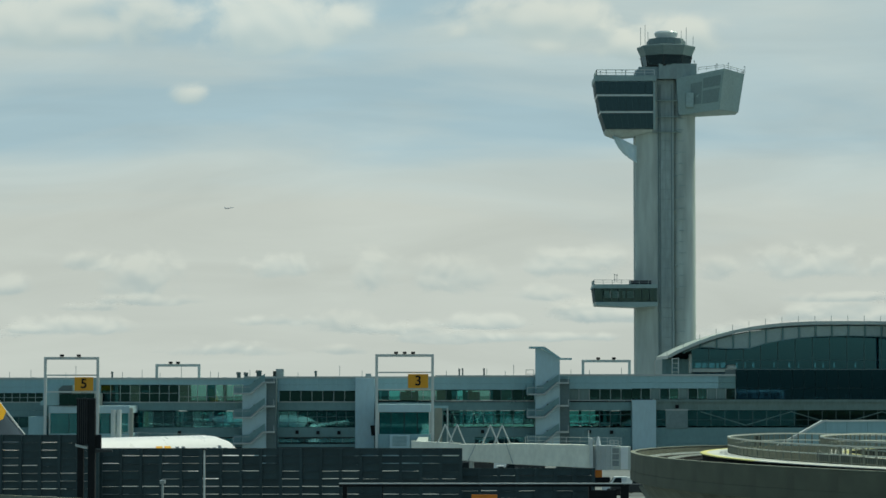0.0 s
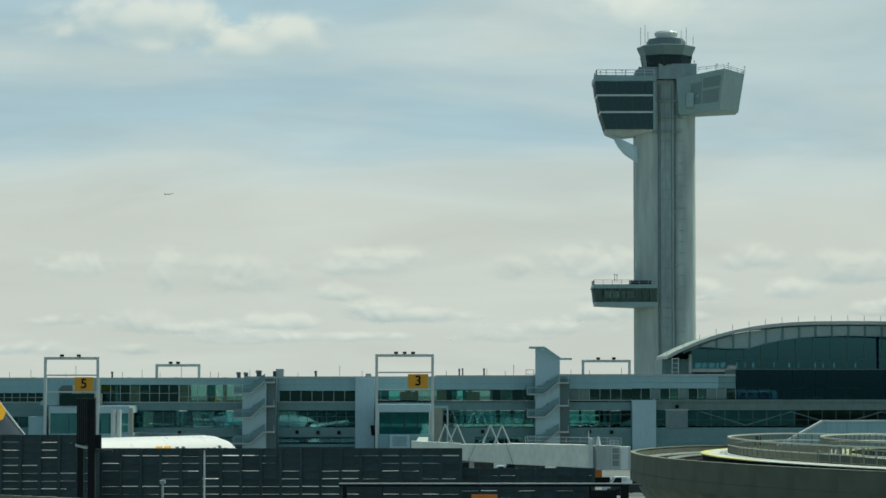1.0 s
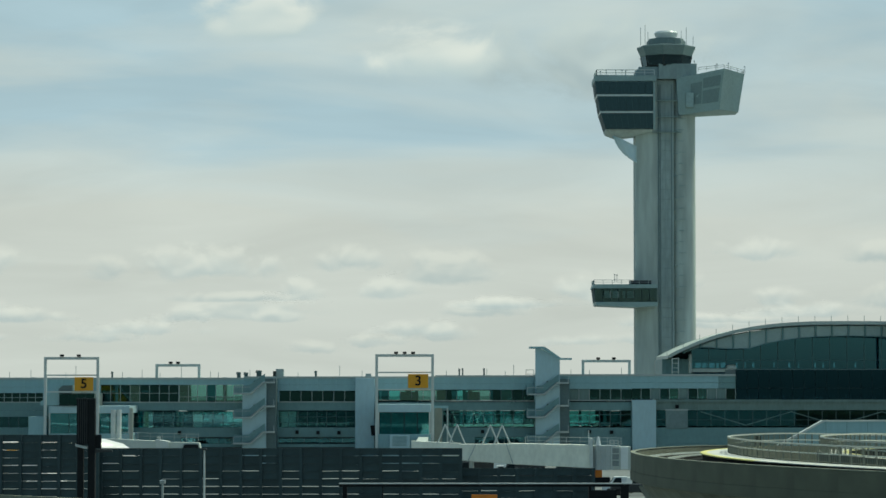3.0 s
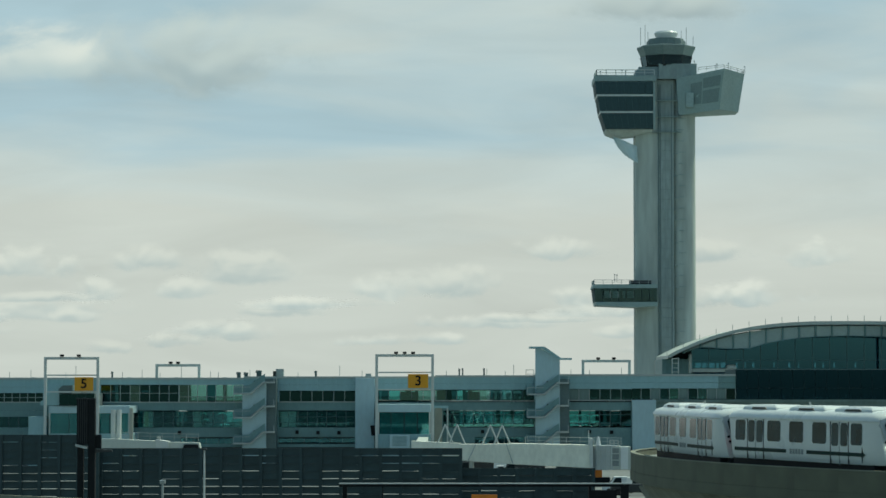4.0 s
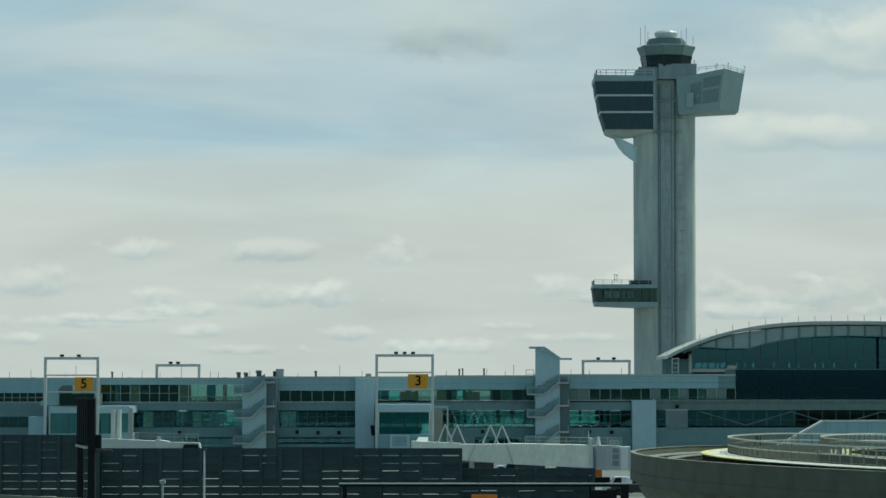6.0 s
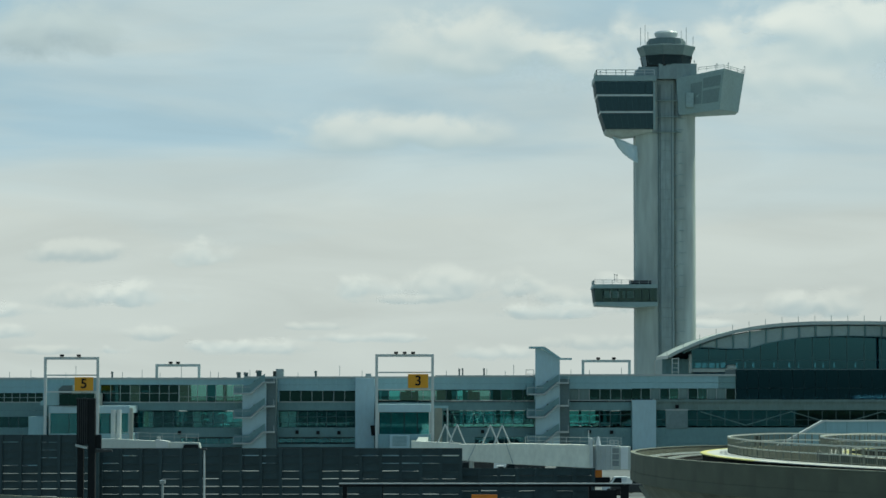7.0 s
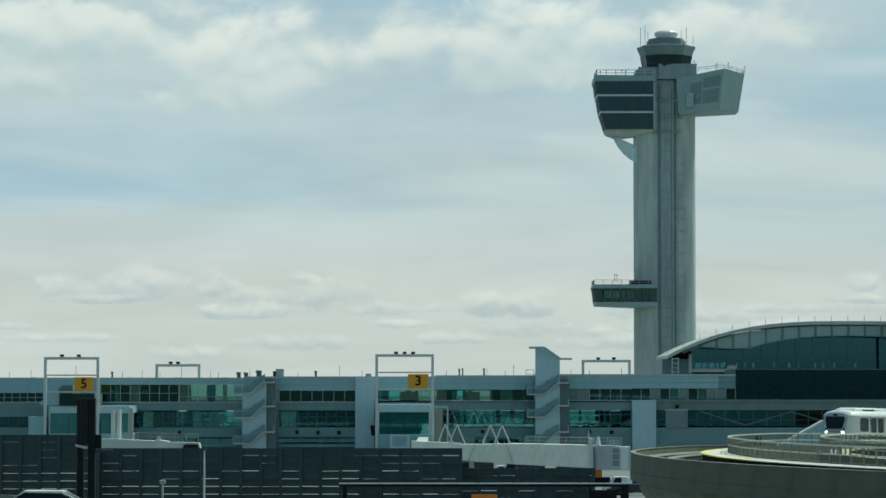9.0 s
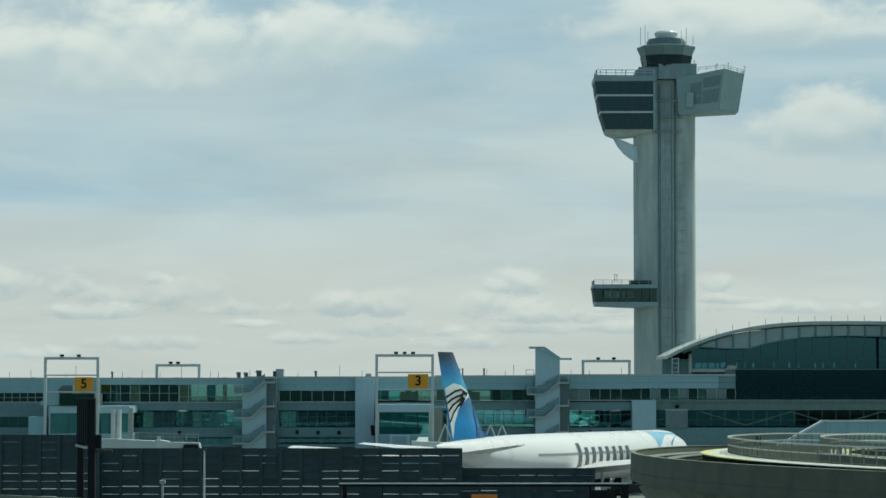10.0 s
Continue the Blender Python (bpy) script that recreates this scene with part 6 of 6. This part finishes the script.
# sloping covered ramp behind the guideway
bm = B()
prism_y(bm, [(43.69, 5.77), (51.13, 9.85), (84.65, 9.93), (84.65, 0), (43.69, 0)], 380.0, 380.0 + 1.6)
T = thing("covered_ramp", 54.31, 380.0, 0, "pale blue metal-clad covered ramp with sloping end", "ramp building")
part("body", bm, CLAD, T)
bm = B()
prism_y(bm, [(43.39, 5.77), (50.97, 9.97), (84.65, 10.04), (84.65, 9.93), (51.13, 9.78), (43.69, 5.62)], 380.0 - 0.2, 380.0 + 1.7)
part("coping", bm, LIGHT_STEEL, T)
for k in range(14):
    bm = B()
    x = 51.43 + 2.8 * k
    box(bm, x - 0.03, x + 0.03, 380.0 - 0.05, 380.0, 3, 9.85)
    part("seam", bm, CLAD_DK, T)


# ---- black sign frame, poles, road, gantry ----
def sign_frame():
    y = 205.0
    T = thing("roadside_sign", -25.90, y, 0, "black steel sign cabinet on two posts seen from behind", "sign")
    bm = B()
    box(bm, -26.55, -25.69, y, y + 0.7, 10.27, 13.58)
    part("cabinet", bevelled(bm, 0.04), BLACK, T)
    for k in range(5):
        bm = B()
        x = -26.43 + (-25.81 - -26.43) * k / 4
        box(bm, x - 0.03, x + 0.03, y - 0.06, y, 10.31, 13.54)
        part("rib", bm, DARK, T)
    bm = B()
    box(bm, -25.71, -25.20, y - 0.1, y + 0.6, 0, 13.62)
    part("post", bevelled(bm, 0.03), BLACK, T)
    bm = B()
    box(bm, -26.51, -26.06, y + 0.1, y + 0.6, 0, 10.27)
    part("post", bevelled(bm, 0.03), BLACK, T)
    bm = B()
    prism_y(bm, [(-26.55, 10.31), (-25.73, 10.11), (-25.73, 9.95), (-26.55, 10.15)], y - 0.7, y + 0.2)
    part("bracket", bm, STEEL, T)
    bm = B()
    box(bm, -26.61, -25.18, y - 0.12, y + 0.75, 13.54, 13.62)
    part("top_cap", bm, DARK, T)
    bm = B()
    prism_y(bm, [(-25.24, 9.95), (-23.97, 9.86), (-23.97, 9.74), (-25.24, 9.66)], y, y + 0.6)
    part("arm", bm, DARK, T)
    bm = B()
    box(bm, -25.28, -24.79, y + 0.1, y + 0.5, 9.99, 10.97)
    part("junction_box", bm, BLACK, T)
    return T


sign_frame()

T = thing("lamp_post", -17.28, 205.0, 0, "slim pale metal lamp post", "lamp post")
bm = B()
loft(bm, [[(x, yy, z) for x, yy in disc(r, -17.28, 205.0, 10)] for r, z in ((0.11, 0), (0.085, 4), (0.06, 9.91))])
part("pole", bm, LIGHT_STEEL, T, smooth=True)
bm = B()
box(bm, -17.47, -17.10, 205.0 - 0.2, 205.0 + 0.2, 9.86, 9.99)
part("lamp_head", bevelled(bm, 0.03), DARK, T)

T = thing("road_camera", -12.87, 120.0 + 10, 0, "small grey camera on a short post", "camera")
bm = B()
rod(bm, (-12.87, 120.0 + 10, 0), (-12.87, 120.0 + 10, 10.10), 0.05, 8)
part("pole", bm, STEEL, T)
bm = B()
box(bm, -12.99, -12.75, 120.0 + 9.8, 120.0 + 10.2, 9.98, 10.15)
part("housing", bevelled(bm, 0.03), STEEL, T)

# elevated road with concrete barrier at the foot of the view
bm = B()
loft(bm, [[(-90, 120.0 - 14, 8.71), (-90, 120.0 + 3.5, 8.71), (-90, 120.0 + 3.5, 7.7), (-90, 120.0 - 14, 7.7)], [(30, 120.0 - 14, 8.16), (30, 120.0 + 3.5, 8.16), (30, 120.0 + 3.5, 7.2), (30, 120.0 - 14, 7.2)]])
solid("road", bm, ASPHALT, "grey elevated access road", "road", kind="structure", at=(-30, 120.0 - 5, 8))
T = thing("road_barrier", -16.37, 120.0 + 3, 8.2, "pale weathered concrete road barrier", "barrier")
xa, xb = -25.94, -8.71
n = 14
for k in range(n):
    bm = B()
    a, b = xa + (xb - xa) * k / n, xa + (xb - xa) * (k + 1) / n - 0.03
    za, zb_ = 9.72 - (a - -18.76) * 0.043, 9.72 - (b - -18.76) * 0.043
    loft(bm, [[(x, 120.0 + 2.7, z - 1.6), (x, 120.0 + 2.9, z - 0.6), (x, 120.0 + 2.95, z), (x, 120.0 + 3.2, z), (x, 120.0 + 3.45, z - 1.6)] for x, z in ((a, za), (b, zb_))])
    part("barrier_block", bm, CONCRETE_DK, T)
T = thing("road_piers", -30, 120.0 - 5, 0, "round concrete piers under the access road", "pier")
for x in (-80, -55, -30, -5, 20):
    bm = B()
    rod(bm, (x, 120.0 - 5, 0), (x, 120.0 - 5, 7.5), 1.0, 16)
    part("pier", bm, CONCRETE, T, smooth=True)


def gantry():
    y = 150.0
    T = thing("sign_gantry", 2.27, y, 0, "dark steel gantry beam with small orange panel", "gantry")
    bm = B()
    box(bm, -5.50, 9.84, y, y + 0.5, 9.14, 9.28)
    part("beam", bm, BLACK, T)
    bm = B()
    box(bm, -5.50, 9.84, y - 0.06, y + 0.55, 9.28, 9.33)
    part("cap", bm, STEEL, T, "pale worn cap along the beam")
    for a, b in ((-5.32, -5.08), (-3.23, -3.17), (7.72, 7.84), (9.42, 9.84)):
        bm = B()
        box(bm, a, b, y + 0.05, y + 0.45, 0, 9.17)
        part("post", bm, BLACK, T)
    bm = B()
    box(bm, 1.50, 2.87, y - 0.3, y - 0.05, 8.10, 8.74)
    part("orange_panel", bevelled(bm, 0.03), ORANGE, T)
    bm = B()
    box(bm, 7.84, 9.21, y + 0.1, y + 0.4, 7.86, 8.96)
    part("dark_panel", bm, BLACK, T)
    bm = B()
    for x in (9.21, 9.42):
        for z in (8.96, 8.72):
            box(bm, 9.15, 9.45, y + 0.2, y + 0.3, z - 0.04, z + 0.04)
    part("cross_tie", bm, DARK, T)
    return T


gantry()


# ---- roof clutter on the concourse ----
def rooftop():
    y, z = 530.0 + 3, 16.09
    k = 0
    for x in (-81.71, -77.68, -71.12, -69.22, -62.34, -60.43, -56.73, -53.34, -49.32, -43.82, -42.34, -36.41, -27.31, -19.47, -15.24, 0.64, 8.26, 11.75, 13.34, 24.13, 27.62, 33.66):
        T = thing("roof_mast", x, y, z, "thin metal lightning rod on the roof edge", "mast", "roof masts")
        bm = B()
        h = (0.9, 1.3, 0.8, 2.0, 1.0)[k % 5] + 0.3 + max(0.0, x - -37.36) * 0.006
        rod(bm, (x, y, z), (x, y, z + h), 0.05)
        part("rod", bm, STEEL, T)
        bm = B()
        box(bm, x - 0.15, x + 0.15, y - 0.15, y + 0.15, z - 0.02, z + 0.12)
        part("foot", bm, STEEL, T)
        k += 1
    for x, h, w in ((-38.42, 0.6, 0.95), (-37.04, 0.55, 0.95), (-34.61, 0.9, 1.3), (-23.92, 0.75, 0.55), (3.07, 0.95, 0.4), (3.70, 1.0, 0.35), (7.73, 0.95, 0.4), (-62.23, 0.7, 0.4)):
        h += 0.25 + max(0.0, x - -37.36) * 0.008
        T = thing("roof_vent", x, y - 1, z, "small dark roof vent stack", "vent", "roof vents")
        bm = B()
        box(bm, x - w * 0.36, x + w * 0.36, y - 1.3, y - 0.7, z, z + h)
        part("stack", bm, TOWER_DARK, T)
        bm = B()
        prism_y(bm, [(x - w * 0.52, z + h - 0.1), (x + w * 0.34, z + h - 0.1), (x + w * 0.42, z + h + 0.28), (x - w * 0.44, z + h + 0.36)], y - 1.5, y - 0.6)
        part("cowl", bm, TOWER_DARK, T)
    T = thing("air_handler", -31.12, y, z, "grey rooftop air handling unit", "air handler")
    bm = B()
    box(bm, -31.54, -30.06, y, y + 2, z, 17.89)
    part("casing", bevelled(bm, 0.05), STEEL, T)
    bm = B()
    rod(bm, (-31.75, y - 0.3, z), (-31.75, y - 0.3, 17.47), 0.3, 10)
    part("duct", bm, DARK, T)
    T = thing("roof_box", -14.08, y, z, "low grey box on the roof", "roof box")
    bm = B()
    box(bm, -14.61, -13.55, y, y + 1, z, 16.99)
    part("casing", bm, STEEL, T)
    T = thing("roof_gate", 16.30, y, z, "small steel railing gate on the roof", "railing")
    rail(T, [(15.56, y - 3, z), (17.04, y - 3, z)], 1.6, 0.06)
    T = thing("roof_ladder", 47.88, 590.0 - 8, 17.23, "pale steel access ladder frame", "ladder")
    bm = B()
    for x in (47.17, 48.47):
        rod(bm, (x, 590.0 - 8, 17.23), (x, 590.0 - 8, 20.52), 0.1)
    for zz in (20.29, 19.35, 18.40, 17.58):
        rod(bm, (47.17, 590.0 - 8, zz), (48.47, 590.0 - 8, zz), 0.07)
    part("frame", bm, LIGHT_STEEL, T)


rooftop()


# ---- vehicles on the apron ----
def van(name, x, y, rz, mat, label, L=5.2, h=2.2):
    T = thing(name, 0, 0, 0, label, "vehicle", "apron vehicles")
    bm = B()
    prism_y(bm, [(-L / 2, 0.4), (L / 2, 0.4), (L / 2, 1.1), (L / 2 - 1.0, 1.25), (L / 2 - 1.7, h), (-L / 2, h)], -0.95, 0.95)
    part("body", bevelled(bm, 0.08), mat, T)
    for s in (-1, 1):
        bm = B()
        prism_y(bm, [(L / 2 - 2.6, 1.3), (L / 2 - 1.25, 1.3), (L / 2 - 1.8, h - 0.15), (L / 2 - 2.6, h - 0.15)], s * 0.95 - 0.02, s * 0.95 + 0.02)
        part("side_window", bm, DARK_GLASS, T)
        for wx in (-L / 2 + 0.9, L / 2 - 0.9):
            bm = B()
            rod(bm, (wx, s * 0.75, 0.36), (wx, s * 0.97, 0.36), 0.36, 14)
            part("tyre", bm, RUBBER, T)
    bm = B()
    q = [(L / 2 - 1.05, 1.3), (L / 2 - 1.68, h - 0.1)]
    loft(bm, [[(q[0][0], -0.8, q[0][1]), (q[0][0], 0.8, q[0][1]), (q[1][0], 0.75, q[1][1]), (q[1][0], -0.75, q[1][1])],
              [(q[0][0] + 0.06, -0.8, q[0][1] + 0.02), (q[0][0] + 0.06, 0.8, q[0][1] + 0.02), (q[1][0] + 0.06, 0.75, q[1][1] + 0.02), (q[1][0] + 0.06, -0.75, q[1][1] + 0.02)]])
    part("windscreen", bm, DARK_GLASS, T)
    T.matrix_basis = pose(x, y, 0, 0, 0, rz)
    return T


van("service_van", 10.3, 480, 20, WHITE, "white service van under the boarding bridge", 5.5, 2.4)
van("service_van", 23.3, 385, 180, WHITE, "white apron van beside the boarding bridge", 3.4, 2.3)
van("baggage_tug", 26.4, 387, 10, WHITE, "white baggage tug on the apron", 3.6, 2.15)
van("baggage_tug", 25.2, 379, 180, DARK, "low dark baggage tug on the apron", 5.6, 1.5)
van("service_van", 16, 400, 0, DARK, "dark apron vehicle under the bridge", 6.0, 2.4)

# dark trucks added to stand in for the shade under the bridge
for x, yy, L, h in ((4.6, 438, 6.5, 2.9), (12.2, 441, 7.4, 2.9), (19.4, 437, 6.4, 2.9)):
    van("shade_truck", x, yy, 180, DARK, "dark truck added in place of the shade under the boarding bridge", L, h)
van("service_van", 9.5, 428, 0, WHITE, "white service van between the added dark trucks", 2.8, 2.6)

# car on the access road
def road_car(name, label, coat, trim):
    T = thing(name, 0, 0, 0, label, "car", "road cars")
    bm = B()
    loft(bm, [[(x, y, z) for x, z in ((-2.2, 0.35), (2.2, 0.35), (2.25, 0.75), (1.2, 0.95), (-2.0, 1.0), (-2.25, 0.8))] for y in (-0.88, 0.88)])
    part("body", bevelled(bm, 0.06), coat, T)
    bm = B()
    loft(bm, [[(x, y * w, z) for x, z, w in ((-1.75, 0.98, 1), (1.15, 0.95, 1), (0.45, 1.40, 0.86), (-1.2, 1.42, 0.86))] for y in (-0.82, 0.82)])
    part("glasshouse", bm, DARK_GLASS, T)
    bm = B()
    loft(bm, [[(x, y, z) for x, z in ((1.2, 0.97), (0.42, 1.42), (-1.2, 1.45), (-1.85, 1.0), (-1.75, 1.0), (-1.15, 1.40), (0.38, 1.37), (1.1, 0.97))] for y in (-0.74, -0.66)])
    loft(bm, [[(x, y, z) for x, z in ((1.2, 0.97), (0.42, 1.42), (-1.2, 1.45), (-1.85, 1.0), (-1.75, 1.0), (-1.15, 1.40), (0.38, 1.37), (1.1, 0.97))] for y in (0.66, 0.74)])
    box(bm, -1.2, 0.4, -0.7, 0.7, 1.40, 1.46)
    part("roof_frame", bm, trim, T)
    for x in (-1.4, 1.4):
        for y in (-0.8, 0.8):
            bm = B()
            rod(bm, (x, y - 0.1, 0.33), (x, y + 0.1, 0.33), 0.33, 16)
            part("tyre", bm, RUBBER, T)
    return T


ROAD_CAR = road_car("silver_car", "silver car with dark windows on the access road", STEEL, LIGHT_STEEL)
DARK_CAR = road_car("dark_car", "black car with dark windows on the access road", BLACK, DARK)


# ---- what moves ----
def on_loop(deg, back):
    """Pose of a car on the loop: deg past the loop's west point, back metres behind."""
    a = radians(deg) - back / RT
    return pose(CX - RT * math.cos(a), CY - RT * math.sin(a), 9.15 + 0.005 * RT * math.sin(a) + dip(math.degrees(a)), 0, -math.degrees(math.atan((dip(math.degrees(a) + 2) - dip(math.degrees(a) - 2)) / (RT * radians(4)))), math.degrees(a) - 90)


def far_point(u, v, y=4300.0):
    """Place in the far sky by direction: metres right and up at that distance."""
    return u * y, 14.4 + v * y


def motions():
    # clouds drift with the wind
    walk(sky_far, [(0.0, pose(500, 4540, 0)), (7.0, pose(-200, 4540, 0)), (8.5, pose(-350, 4540, -72)), (10.0, pose(-500, 4540, -90))])
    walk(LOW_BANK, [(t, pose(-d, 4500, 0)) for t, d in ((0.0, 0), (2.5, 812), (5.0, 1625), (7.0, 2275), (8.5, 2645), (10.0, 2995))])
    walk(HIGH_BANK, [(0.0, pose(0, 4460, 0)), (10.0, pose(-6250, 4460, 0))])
    # the train goes round its loop; degrees of the loop at each time
    loop = [(0, -170), (0.3, -114.6), (0.6333, -53), (0.6667, -31), (0.7, 9), (0.7333, 51), (0.7667, 89), (0.8667, 153.7), (0.9333, 196.8), (1.0333, 261.5), (1.1333, 326.2), (1.1667, 348.2), (1.2, 388.2), (1.2333, 430.2), (1.2667, 468.2), (1.6, 526.9), (1.9, 590), (2.2667, 640), (2.31, 664), (2.35, 735), (2.39, 800), (2.7667, 857.6), (3.1333, 916.3), (3.5333, 980.4), (3.9333, 1044.5), (3.9667, 1067.4), (4, 1107.4), (4.0333, 1149.4), (4.0667, 1186.5), (4.1667, 1250.1), (4.2333, 1292.4), (4.3333, 1356), (4.3667, 1377.3), (4.4, 1397.3), (4.4333, 1457.3), (4.4667, 1511), (4.6, 1580.1), (4.7, 1632), (4.8, 1683.9), (4.9333, 1753), (4.9667, 1775), (5, 1815), (5.0333, 1857), (5.0667, 1895), (5.7, 1948.8), (6.3333, 2002.7), (7, 2059.4), (7.6333, 2113.2), (7.6667, 2135.2), (7.7, 2175.2), (7.7333, 2217.2), (7.7667, 2255.2), (8.0333, 2325), (8.2667, 2386.2), (8.5333, 2456), (8.5667, 2478), (8.6, 2498), (8.6333, 2558), (8.6667, 2611), (8.7667, 2682.1), (8.8333, 2729.4), (8.9333, 2800.5), (8.9667, 2821.5), (9, 2841.5), (9.0333, 2901.5), (9.0667, 2955.5), (9.1667, 3015.9), (9.2667, 3076.3), (9.3333, 3116.6), (9.4333, 3177), (9.4667, 3199), (9.5, 3219), (9.5333, 3279), (9.5667, 3332), (10, 3412)]
    for car, back in ((CAR_A, 8.9), (CAR_B, 27.0)):
        walk(car, [(t, on_loop(d, back)) for t, d in loop])
    # one car leaves on the inner track
    def inner(deg):
        a, r = radians(deg), 69.3
        return pose(CX - r * math.cos(a), CY - r * math.sin(a), 9.15 + 0.005 * r * math.sin(a) + dip(deg), 0, 0, deg + 90)
    walk(CAR_C, [(0.0, inner(95)), (2.2, inner(70)), (2.25, inner(32)), (2.3, inner(-17)), (2.35, inner(-66)), (2.42, inner(-125)), (10.0, inner(-150))])
    # canvas stirs in the wind
    walk(SHEET, [(0.5 * k, pose(45.30, 659.0 - 1.5, 72.90, 0, 2.5 * math.sin(2.1 * k), 6 * math.sin(3.3 * k + 1))) for k in range(21)])
    # airliners on the apron
    walk(JET, [(0.0, pose(-460, 300, 0, 0, 0, 5)), (9.7, pose(-430, 300, 0, 0, 0, 5)), (9.8, pose(-190, 300, 0, 0, 0, 6)), (9.9, pose(-32, 308, 0, 0, 0, 10)), (10.0, pose(16.5, 366, 0, 0, 0, 61.9))])
    walk(JET2, [(0.0, pose(-43.7, 378, 0, 0, 0, 60)), (2.75, pose(-43.7, 378, 0, 0, 0, 60)), (3.0, pose(-62, 362, 0, 0, 0, 42)), (3.25, pose(-115, 345, 0, 0, 0, 12)),
                (3.6, pose(-300, 335, 0, 0, 0, 2)), (10.0, pose(-420, 335, 0, 0, 0, 0))])
    # departures far off: (time, metres right and up per metre of distance)
    hops = [[(0.0, -0.0758, 0.0632), (0.1, -0.0092, 0.0660), (0.25, 0.30, 0.09)],
            [(0.40, -0.30, 0.003), (0.5, -0.0744, 0.0482), (0.6, -0.0508, 0.0580), (0.75, 0.25, 0.10)],
            [(0.85, -0.30, 0.02), (1.0, -0.0972, 0.0682), (1.1, 0.02, 0.09), (1.3, 0.28, 0.13)],
            [(1.95, -0.30, 0.003), (2.1, -0.1180, 0.0180), (2.2, -0.0528, 0.0422), (2.4, 0.26, 0.09)],
            [(4.3, -0.26, 0.003), (4.4, -0.1484, 0.0342), (4.5, -0.0416, 0.0584), (4.65, 0.24, 0.10)],
            [(5.3, -0.30, 0.01), (5.5, -0.0838, 0.0712), (5.7, 0.22, 0.12)],
            [(7.3, -0.30, 0.04), (7.5, -0.1296, 0.0832), (7.7, 0.10, 0.13), (7.9, 0.30, 0.16)]]
    for jet, rows in zip(FLYERS, hops):
        keys = [(t, u, v) for t, u, v in rows]
        if keys[0][0] > 0:
            keys.insert(0, (0.0, keys[0][1] - 0.02, keys[0][2]))
        keys.append((10.0, keys[-1][1] + 0.05, keys[-1][2] + 0.01))
        out = []
        for t, u, v in keys:
            x, z = far_point(u, v)
            out.append((t, pose(x, 4300, z, 0, -10, 12)))
        walk(jet, out)
    # the car on the access road
    walk(ROAD_CAR, [(0.0, pose(-60, 120.0 - 4, 8.72, 0, 0.3, 0)), (8.85, pose(-50, 120.0 - 4, 8.70, 0, 0.3, 0)), (9.0, pose(-15.9, 120.0 - 4, 8.72, 0, 0.3, 0)), (9.12, pose(40, 120.0 - 4, 7.9, 0, 0.3, 0)), (10.0, pose(60, 120.0 - 4, 7.8, 0, 0.3, 0))])

    walk(DARK_CAR, [(0.0, pose(-70, 120.0 - 4, 8.75, 0, 0.3, 0)), (4.88, pose(-55, 120.0 - 4, 8.72, 0, 0.3, 0)), (5.0, pose(-19.9, 120.0 - 4, 8.74, 0, 0.3, 0)), (5.1, pose(10, 120.0 - 4, 8.45, 0, 0.3, 0)), (5.25, pose(75, 120.0 - 4, 7.9, 0, 0.3, 0)), (10.0, pose(85, 120.0 - 4, 7.8, 0, 0.3, 0))])


motions()
